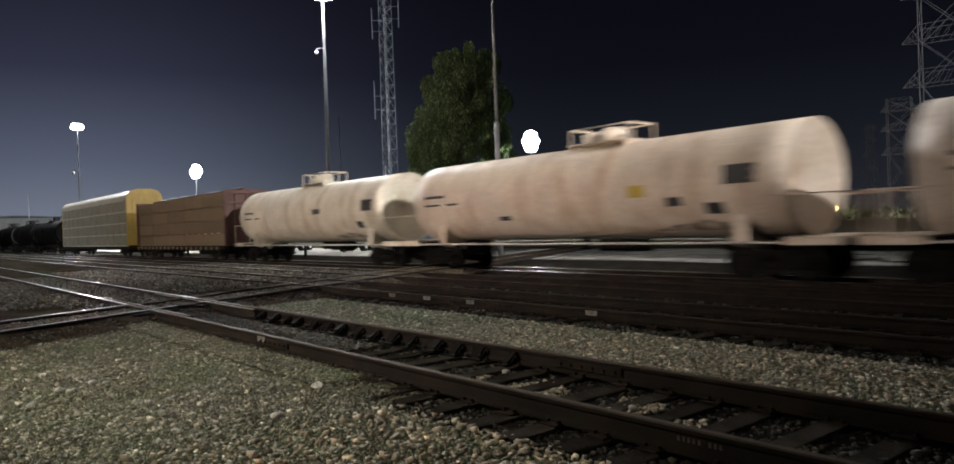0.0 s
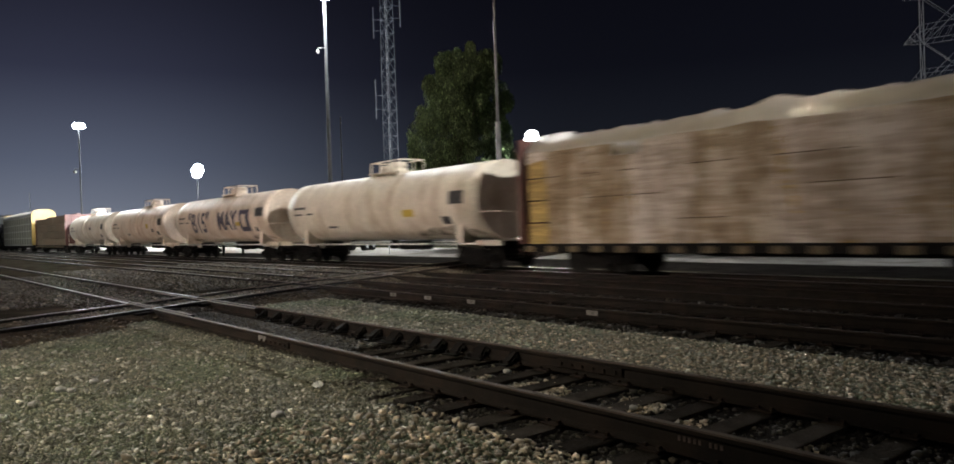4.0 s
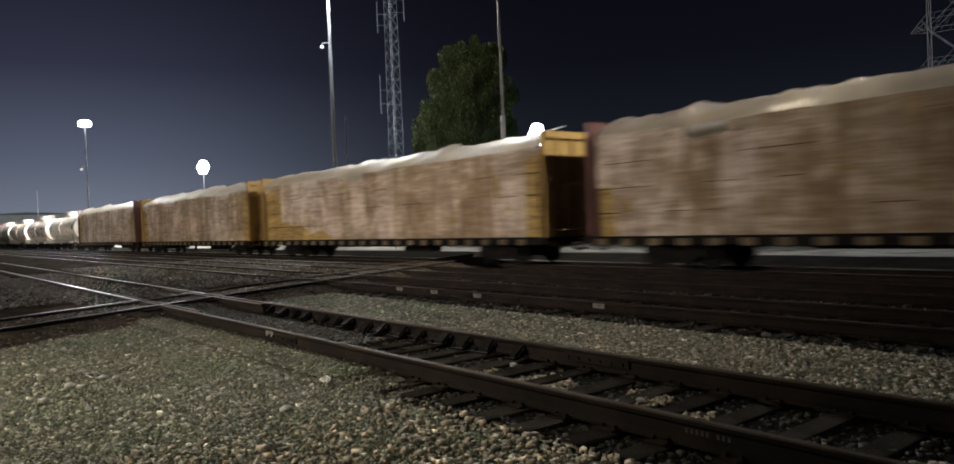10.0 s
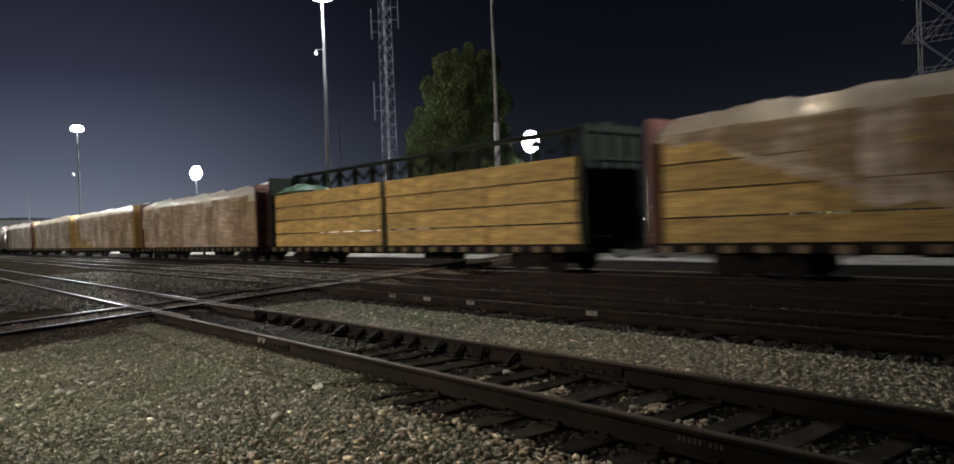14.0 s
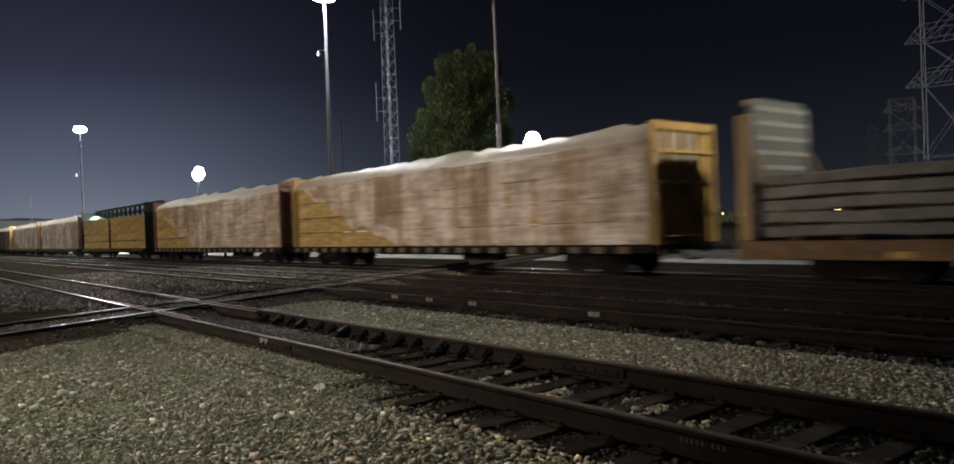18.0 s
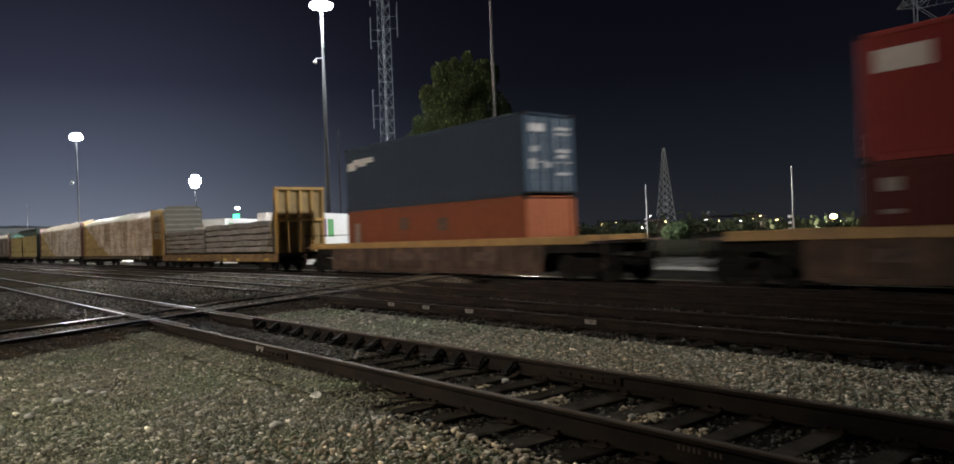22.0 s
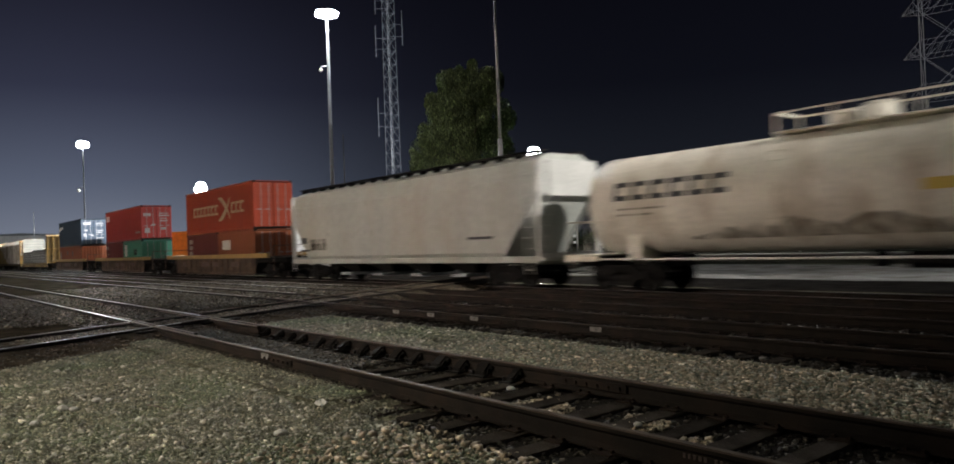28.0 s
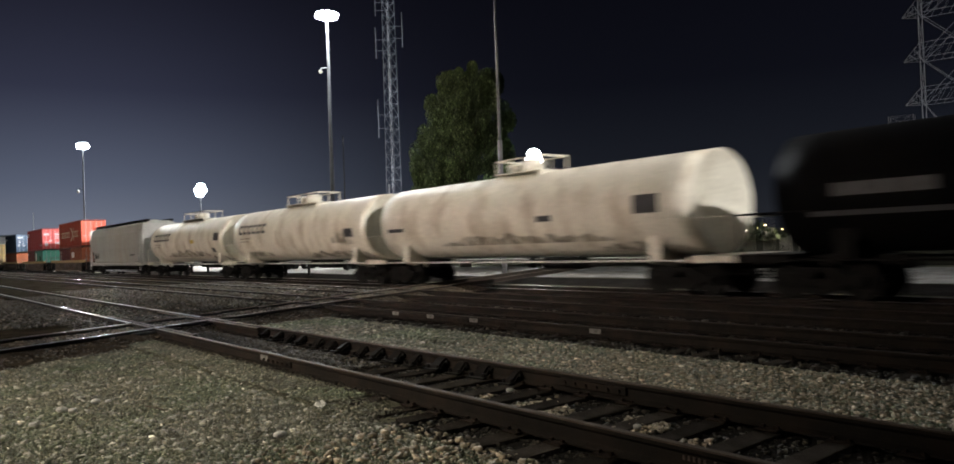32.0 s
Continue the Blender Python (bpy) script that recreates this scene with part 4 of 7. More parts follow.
    part("side_rail", bm, WHITE_MARK if not black else STEEL_DARK, ob, "long handrail pipe along the sill")
    bm = bmesh.new()
    box(bm, (1.5, 0.15, 0.88), (1.9, 0.55, 0.4), 0.05)
    bar(bm, (-3.5, -0.3, 0.98), (0.6, -0.1, 0.92), 0.03, 6)
    bar(bm, (2.4, 0.2, 0.9), (4.5, 0.35, 0.95), 0.03, 6)
    bar(bm, (0, 0, 0.72), (0, 0, 1.15), 0.2, 12)
    part("brake_rigging", bm, STEEL_DARK, ob)
    # loading platform with its railing and valve housing
    top = zc + r
    dl = dome_len / 2
    bm = bmesh.new()
    box(bm, (dome, 0, top + 0.03), (dome_len, 1.5, 0.05), 0.01)
    for x in (dome - dl + 0.1, dome + dl - 0.1):
        box(bm, (x, 0, top - 0.12), (0.08, 1.4, 0.3))
    part("walkway", bm, paint, ob)
    bm = bmesh.new()
    for y in (-0.62, 0.62):
        beam(bm, (dome - dl, y, top + 0.54), (dome + dl, y, top + 0.54), 0.045)
    for x in (dome - dl, dome + dl):
        beam(bm, (x, -0.62, top + 0.54), (x, 0.62, top + 0.54), 0.05)
    rail = part("platform_railing", bm, paint, ob, "painted pipe railing round the loading platform")
    bm = bmesh.new()
    beam(bm, (0, 0, top - 0.1), (0, 0, top + 0.54), 0.038)
    post = mesh_of("railing_post", bm, paint)
    for y in (-0.62, 0.62):
        for x in np.linspace(dome - dl, dome + dl, 4):
            part("railing_post", post, None, rail, at=Matrix.Translation((x, y, 0)))
    bm = bmesh.new()
    bar(bm, (dome + 0.1, 0, top - 0.1), (dome + 0.1, 0, top + 0.42), 0.42, 20)
    bar(bm, (dome + 0.1, 0, top + 0.42), (dome + 0.1, 0, top + 0.52), 0.42, 20, 0.3)
    part("valve_housing", bm, paint, ob, "round valve housing on the tank's top")
    if dome_parts > 1:
        bm = bmesh.new()
        bar(bm, (dome - 0.8, 0, top - 0.1), (dome - 0.8, 0, top + 0.34), 0.3, 16)
        bar(bm, (dome - 0.8, 0, top + 0.34), (dome - 0.8, 0, top + 0.4), 0.33, 16)
        part("manway", bm, paint, ob, "bolted manway cover")
    bm = bmesh.new()
    n = 14
    for s in (-0.22, 0.22):
        pts = [(dome - dl + 0.4 + s, -(r + 0.1) * math.sin(a), zc + (r + 0.1) * math.cos(a)) for a in np.linspace(0.45, 2.0, n)]
        for p, q in zip(pts, pts[1:]):
            bar(bm, p, q, 0.018, 5)
    for a in np.linspace(0.5, 2.0, 9):
        p = (-(r + 0.1) * math.sin(a), zc + (r + 0.1) * math.cos(a))
        bar(bm, (dome - dl + 0.18, *p), (dome - dl + 0.62, *p), 0.014, 5)
    part("side_ladder", bm, paint, ob)
    for x0, x1, z0, z1, mat, name in marks:
        bm = bmesh.new()
        if name == "blocked_letter":
            for a, b, c, d in ((x0, x1, z1 - 0.15, z1), (x0, x1, z0, z0 + 0.15), (x0, x0 + 0.13, z0 + 0.15, z1 - 0.15)):
                curved_patch(bm, a, b, c, d, r, zc)
        else:
            curved_patch(bm, x0, x1, z0, z1, r, zc)
        part(name, bm, mat, ob)
    for k, (x0, x1, z0, z1) in enumerate(stains):
        bm = bmesh.new()
        rnd = random.Random(k + int(u))
        m, rows, off = 40, [], rnd.uniform(0, 50)
        for i in range(m + 1):
            x = x0 + (x1 - x0) * i / m
            zt = z0 + (z1 - z0) * (0.75 + 0.5 * noise.noise((x * 1.6, off, 0)) + 0.3 * noise.noise((x * 6.0, off, 4.0))) * math.sin(math.pi * (i + 0.4) / (m + 0.8)) ** 0.5
            col = []
            for j in range(5):
                z = z0 + (max(zt, z0 + 0.03) - z0) * j / 4
                h = (z - zc) / r
                col.append((x, -math.sqrt(1 - h * h) * (r + 0.004), zc + (z - zc) * (r + 0.004) / r))
            rows.append(col)
        loft(bm, rows, closed=False, caps=False, smooth=True)
        part("oil_streak", bm, GRIME, ob, "dark oily run on the lower side")
    if letters:
        letters(ob, r, zc)
    add_trucks(ob, (-tx, tx))
    add_couplers(ob, half + 0.75)
    return ob


def sprayed(text, x, z, size, mat, weight=0.012):
    """Lettering wrapped on a tank's side."""
    def build(ob, r, zc):
        cu = bpy.data.curves.new("lettering", "FONT")
        cu.body, cu.size, cu.offset, cu.resolution_u = text, size, weight, 2
        tmp = new("lettering", cu)
        bpy.context.view_layer.update()
        me = bpy.data.meshes.new_from_object(tmp.evaluated_get(bpy.context.evaluated_depsgraph_get()))
        bpy.data.objects.remove(tmp)
        bm = bmesh.new()
        bm.from_mesh(me)
        bmesh.ops.subdivide_edges(bm, edges=[e for e in bm.edges if e.calc_length() > 0.15], cuts=3, use_grid_fill=False)
        bmesh.ops.triangulate(bm, faces=bm.faces)
        for v in bm.verts:
            zz = z + v.co.y
            h = max(-0.999, min(0.999, (zz - zc) / r))
            v.co = Vector((x + v.co.x, -math.sqrt(1 - h * h) * (r + 0.012), zc + (zz - zc) * (r + 0.012) / r))
        part("lettering", bm, mat, ob, "sprayed dark lettering")
    return build


def bundle_mesh(length, height, depth, seed, mat):
    # the courses of boards show as fine grooves in the two long sides
    bm = bmesh.new()
    rnd = random.Random(seed)
    n = 8
    front, back = [], []
    for k in range(n):
        z0, z1 = height * k / n, height * (k + 1) / n
        d = rnd.uniform(0, 0.012)
        front += [(-depth / 2 + d, z0 + 0.004), (-depth / 2 + d, z1 - 0.004), (-depth / 2 + 0.014, z1)]
        back += [(depth / 2 - d, z0 + 0.004), (depth / 2 - d, z1 - 0.004), (depth / 2 - 0.014, z1)]
    sec = front + back[::-1]
    xs = np.linspace(-length / 2, length / 2, 4)
    loft(bm, [[(x, y + rnd.uniform(-0.003, 0.003), z) for y, z in sec] for x in xs])
    return mesh_of("lumber_pack", bm, mat)


BUNDLES = {}


def winch_mesh():
    bm = bmesh.new()
    box(bm, (0, 0, 0), (0.34, 0.09, 0.2), 0.02)
    return mesh_of("strap_winch", bm, WINCH_STEEL)


WINCH = winch_mesh()


def lumber_car(u, seed, paint, label, wrapped=True, load=LUMBER, hem=None, top_torn=0.4, length=23.2, tiers=4, top=4.5, open_beam=False, side_len=None):
    """A centre-beam flat car: deck, end bulkheads, centre beam, bundles on both sides and, where wrapped, a plastic cover."""
    ob = car("lumber_car", u, label, "freight car", "lumber cars of the train")
    half, deck = length / 2, 0.95
    rnd = random.Random(seed)
    bm = bmesh.new()
    box(bm, (0, 0, deck - 0.07), (length, 2.95, 0.14), 0.02)
    box(bm, (0, 0, deck - 0.21), (length - 1.0, 0.7, 0.24), 0.03)
    for x in np.linspace(-half + 2.5, half - 2.5, 13):
        box(bm, (x, 0, deck - 0.2), (0.14, 2.8, 0.2))
    part("deck", bm, STEEL_DARK, ob)
    for s in (-1, 1):
        bm = bmesh.new()
        box(bm, (0, s * 1.47, deck - 0.1), (length, 0.06, 0.26), 0.015)
        part("side_sill", bm, STEEL_DARK, ob)
    x = -half + 0.5
    while x < half - 0.4:
        part("strap_winch", WINCH, None, ob, at=Matrix.Translation((x, -1.53, deck - 0.14)))
        x += 0.98
    for s in (-1, 1):
        bm = bmesh.new()
        box(bm, (s * (half - 0.12), 0, (deck + top) / 2), (0.1, 2.9, top - deck), 0.02)
        bk = part("bulkhead", bm, paint, ob, "ribbed steel end bulkhead")
        for y in (-1.42, -0.72, 0.0, 0.72, 1.42):
            bm = bmesh.new()
            box(bm, (s * (half - 0.02), y, (deck + top) / 2), (0.16, 0.12, top - deck), 0.01)
            part("bulkhead_post", bm, paint, bk)
        for z in (deck + 0.9, deck + 1.8, deck + 2.7, top - 0.12):
            bm = bmesh.new()
            box(bm, (s * (half + 0.02), 0, z), (0.12, 2.9, 0.1 if z < top - 0.2 else 0.24), 0.01)
            part("bulkhead_rail", bm, paint, bk)
        bm = bmesh.new()
        ladder(bm, s * (half + 0.12), -1.15, deck - 0.4, top, 0.4, 0.36, along="y")
        part("end_ladder", bm, paint, ob)
        bm = bmesh.new()
        box(bm, (s * (half + 0.28), -0.4, deck + 0.25), (0.5, 1.2, 0.04))
        bar(bm, (s * (half + 0.22), 0.5, deck + 1.0), (s * (half + 0.3), 0.5, deck + 1.0), 0.28, 16)
        part("hand_brake", bm, paint, ob)
    if seed == 7:
        # loose white sheet stretched behind the rear bulkhead's rails
        for y in (-0.36, 0.36, -1.07):
            bm = bmesh.new()
            loft(bm, [[(half - 0.045 + 0.02 * noise.noise((y * 3 + dy * 5, z * 3, 1.0)), y + dy, z) for dy in np.linspace(-0.28, 0.28, 8)] for z in np.linspace(deck + 1.3, top - 0.3, 24)], closed=False, caps=False, smooth=True)
            part("end_sheet", bm, WRAP_TOP, ob, "torn white plastic sheet behind the bulkhead rails")
    # centre beam
    bm = bmesh.new()
    beam_z = top + 0.07 if not wrapped else top - 0.14
    box(bm, (0, 0, beam_z), (length - 0.4, 0.36, 0.16), 0.02)
    n = 14
    for i in range(n + 1):
        x = -half + 0.4 + (length - 0.8) * i / n
        box(bm, (x, 0, (deck + top) / 2), (0.16, 0.24, top - deck))
        if i < n and open_beam:
            x2 = -half + 0.4 + (length - 0.8) * (i + 0.5) / n
            beam(bm, (x, 0, top), (x2, 0, top - 0.6), 0.09)
            beam(bm, (x2, 0, top - 0.6), (x + (length - 0.8) / n, 0, top), 0.09)
    part("centre_beam", bm, paint, ob)
    if open_beam:
        for y in (-1.48,):
            bm = bmesh.new()
            box(bm, (0.0, y, (deck + 3.75) / 2), (0.2, 0.1, 2.75), 0.01)
            part("side_post", bm, paint, ob)
    # bundles
    load_top = 3.78 if open_beam else (top - 0.12 if not wrapped else top - 0.6)
    th = (load_top - deck) / tiers
    blen = (length - 0.7) / 5
    for side in (-1, 1):
        for tier in range(tiers):
            for i in range(5):
                key = (round(blen, 2), round(th, 2), i % 3, load.name)
                if key not in BUNDLES:
                    BUNDLES[key] = bundle_mesh(blen - 0.05, th - 0.045, 1.2, i % 3, load)
                part("lumber_pack", BUNDLES[key], None, ob, at=Matrix.Translation((-half + 0.35 + blen * (i + 0.5) + rnd.uniform(-0.02, 0.02), side * (0.78 + rnd.uniform(-0.01, 0.02)), deck + th * tier)))
    if open_beam:
        # a scrap of green cover left on the load's leading end
        bm = bmesh.new()
        rings = []
        for x in np.linspace(-half + 0.4, -half + 4.6, 40):
            rings.append([(x, y, load_top + 0.03 + (0.34 + 0.3 * noise.noise((x * 1.1, 3.0, 1.0))) * (1 - (abs(y + 0.6) / 0.8) ** 2) * min(1.0, (half + x) / 1.0, (-half + 4.7 - x) / 1.2) + 0.07 * noise.noise((x * 4, y * 5, 2.0))) for y in np.linspace(-1.36, 0.1, 12)])
        loft(bm, rings, closed=False, caps=False, smooth=True)
        part("tarp_scrap", bm, TARP_GREEN, ob, "crumpled pale green plastic cover")
    if not wrapped:
        return finish_flat(ob, half)
    # plastic cover: over the top and down the side to a ragged hem
    for side in (-1, 1):
        bm = bmesh.new()
        nx, nv = 190, 30
        grid = []
        for i in range(nx + 1):
            k = i / nx
            x = -half + 0.3 + (length - 0.6) * k
            low = hem(k) if hem else 0.0
            low += 0.12 * noise.noise((x * 0.8, seed, 0)) if low > 0.02 else 0.0
            zl = deck + 0.02 + low * (load_top - deck)
            row = []
            for j in range(nv + 1):
                q = j / nv
                if q < 0.78:
                    z = zl + (load_top - zl) * q / 0.78
                    tier_pos = ((z - deck) / th) % 1.0
                    cell = ((x + half - 0.35) / blen) % 1.0
                    groove = 0.055 * math.exp(-((min(tier_pos, 1 - tier_pos)) / 0.05) ** 2) * (1 if noise.noise((x * 0.45, z * 0.4 + seed, 5.0)) > -0.1 else 0.2)
                    groove += 0.05 * math.exp(-((min(cell, 1 - cell)) / 0.02) ** 2)
                    y = 1.425 - groove + 0.05 * noise.noise((x * 1.6, z * 0.6, seed)) + 0.06 * noise.noise((x * 5.2, z * 0.8, seed + 9.0)) + 0.03 * noise.noise((x * 9.0, z * 4.0, seed + 2.0)) + 0.025 * noise.noise((x * 2.5, z * 9.0, seed + 4.0))
                else:
                    qq = (q - 0.78) / 0.22
                    y = 1.40 * (1 - qq ** 1.5) + 0.03
                    sag = noise.noise((x * 0.5, seed * 2.0, 1.0))
                    z = load_top + (top + 0.12 - load_top) * qq + (0.06 + 0.2 * sag) * math.sin(math.pi * qq) + 0.09 * noise.noise((x * 2.2, y * 3, seed)) * math.sin(math.pi * min(1.0, qq * 1.2) * 0.8) + (0.24 * max(0, sag) + 0.22 * max(0.0, noise.noise((x * 0.9, seed * 5.0, 3.0))) + 0.07 * noise.noise((x * 3.1, seed * 7.0, 6.0))) * qq
                row.append(bm.verts.new((x, side * y, z)))
            grid.append(row)
        for i in range(nx):
            for j in range(nv):
                f = bm.faces.new((grid[i][j], grid[i + 1][j], grid[i + 1][j + 1], grid[i][j + 1]))
                f.smooth = True
                if side > 0 and j >= nv * 0.76:
                    bm.faces.remove(f)
                    continue
                xx, q = grid[i][j].co.x, j / nv
                torn = noise.noise((xx * 0.35, seed * 3.1, 2.0))
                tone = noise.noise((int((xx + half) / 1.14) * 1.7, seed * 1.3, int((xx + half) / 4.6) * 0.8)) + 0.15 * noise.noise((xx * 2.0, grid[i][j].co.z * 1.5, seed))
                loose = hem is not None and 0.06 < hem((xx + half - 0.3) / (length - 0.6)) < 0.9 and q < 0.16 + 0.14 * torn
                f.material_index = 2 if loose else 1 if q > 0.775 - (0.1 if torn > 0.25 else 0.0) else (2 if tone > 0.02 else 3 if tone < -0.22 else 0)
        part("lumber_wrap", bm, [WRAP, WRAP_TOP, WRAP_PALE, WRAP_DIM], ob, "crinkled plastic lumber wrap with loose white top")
    # slits where the wrap has parted along the tiers
    for tier in range(1, tiers):
        x = -half + 0.6
        while x < half - 1.5:
            w = rnd.uniform(0.6, 2.2)
            if rnd.random() < 0.5:
                bm = bmesh.new()
                box(bm, (x + w / 2, -1.42, deck + th * tier - 0.02), (w, 0.05, 0.026))
                part("wrap_slit", bm, GAP, ob)
            x += w + rnd.uniform(0.3, 1.6)
    return finish_flat(ob, half)


def finish_flat(ob, half):
    bm = bmesh.new()
    box(bm, (2.0, 0.2, 0.55), (2.2, 0.6, 0.4), 0.05)
    bar(bm, (-5, -0.4, 0.6), (1, -0.2, 0.6), 0.03, 6)
    bar(bm, (3, 0.3, 0.6), (6.5, 0.4, 0.62), 0.03, 6)
    part("brake_rigging", bm, STEEL_DARK, ob)
    add_trucks(ob, (-half + 2.9, half - 2.9))
    add_couplers(ob, half)
    return ob


def bulkhead_flat(u, length=20.3):
    ob = car("bulkhead_flat_car", u, "ochre bulkhead flat car stacked with grey concrete beams", "freight car")
    half, deck = length / 2, 1.05
    bm = bmesh.new()
    box(bm, (0, 0, deck - 0.08), (length, 2.9, 0.16), 0.02)
    box(bm, (0, 0, deck - 0.35), (length - 1, 0.7, 0.4), 0.03)
    part("deck", bm, STEEL_DARK, ob)
    for s in (-1, 1):
        bm = bmesh.new()
        box(bm, (0, s * 1.46, deck - 0.24), (length, 0.07, 0.46), 0.02)
        part("side_sill", bm, RUST_SILL, ob, "rusted ochre side sill")
    for i in range(16):
        bm = bmesh.new()
        box(bm, (-half + 0.8 + i * 1.25, -1.53, deck - 0.16), (0.2, 0.1, 0.16), 0.02)
        part("stake_pocket", bm, CAR_OCHRE, ob)
    for i in (-6.2, -4.2, 2.5, 4.6, 8.7):
        bm = bmesh.new()
        box(bm, (i, -1.505, deck - 0.34), (0.45, 0.02, 0.14))
        part("reflector", bm, PLACARD, ob, "yellow reflector plate")
    for s in (-1, 1):
        bm = bmesh.new()
        x = s * (half - 0.3)
        rim = [(-1.42, deck), (-1.42, 4.25), (-1.32, 4.52), (-1.05, 4.66), (1.05, 4.66), (1.32, 4.52), (1.42, 4.25), (1.42, deck)]
        loft(bm, [[(x - s * 0.2, y, z) for y, z in rim], [(x - s * 0.1, y, z) for y, z in rim]])
        part("bulkhead_sheet", bm, SHEET if s < 0 else FRAME_BROWN, ob)
        if s < 0:
            for z in np.linspace(1.4, 4.4, 9):
                bm = bmesh.new()
                box(bm, (x + 0.215, 0, z), (0.05, 2.6, 0.13), 0.02)
                part("sheet_rib", bm, RIB, ob)
        for y in (-1.36, -0.7, 0.0, 0.7, 1.36) if s > 0 else (-1.36, 1.36):
            bm = bmesh.new()
            box(bm, (x + s * 0.05, y, (deck + (4.65 if s > 0 else 4.25)) / 2), (0.34, 0.16, (4.65 if s > 0 else 4.25) - deck), 0.02)
            part("bulkhead_post", bm, CAR_YELLOW, ob)
        for z in (2.85, 4.58) if s > 0 else (4.6,):
            bm = bmesh.new()
            box(bm, (x + s * 0.12, 0, z), (0.26, 2.9 if s > 0 else 2.1, 0.16), 0.02)
            part("cross_rail", bm, CAR_YELLOW, ob)
        for y in (-1.4, 1.4):
            bm = bmesh.new()
            beam(bm, (x - s * 0.2, y, 3.3), (x - s * 1.3, y, deck), 0.1)
            part("bulkhead_brace", bm, CAR_OCHRE, ob)
    # beams, five layers in two stacks, sagging between their dunnage
    rnd = random.Random(4)
    for stack, (x0, x1, z_top) in enumerate(((-half + 0.75, -1.2, 2.72), (-1.0, half - 0.85, 2.92))):
        layers = 5
        th = (z_top - deck - 0.1) / layers
        for k in range(layers):
            for yi, y in enumerate((-1.08, -0.36, 0.36, 1.08)):
                bm = bmesh.new()
                rings, n = [], 22
                ph = rnd.uniform(0, 6)
                for i in range(n + 1):
                    x = x0 + (x1 - x0) * i / n
                    z = deck + 0.1 + th * k + 0.022 * math.sin(x * 1.7 + ph) + 0.012 * rnd.uniform(-1, 1)
                    w = 0.34 + 0.01 * rnd.uniform(-1, 1)
                    h = th * 0.84
                    rings.append([(x, y - w, z + 0.03), (x, y - w, z + h - 0.03), (x, y - w + 0.03, z + h), (x, y + w - 0.03, z + h), (x, y + w, z + h - 0.03), (x, y + w, z + 0.03), (x, y + w - 0.03, z), (x, y - w + 0.03, z)])
                loft(bm, rings)
                part("concrete_beam", bm, CONCRETE, ob)
            for x in np.linspace(x0 + 0.6, x1 - 0.6, 6):
                bm = bmesh.new()
                box(bm, (x, 0, deck + 0.05 + th * k), (0.1, 2.5, 0.1))
                part("dunnage", bm, LUMBER_BROWN, ob)
    bm = bmesh.new()
    box(bm, (-2.6, -0.6, 2.8), (3.2, 0.9, 0.16), 0.02)
    part("pale_sheet_pack", bm, WHITE_MARK, ob, "pale pack lying on the stack")
    return finish_flat(ob, half)


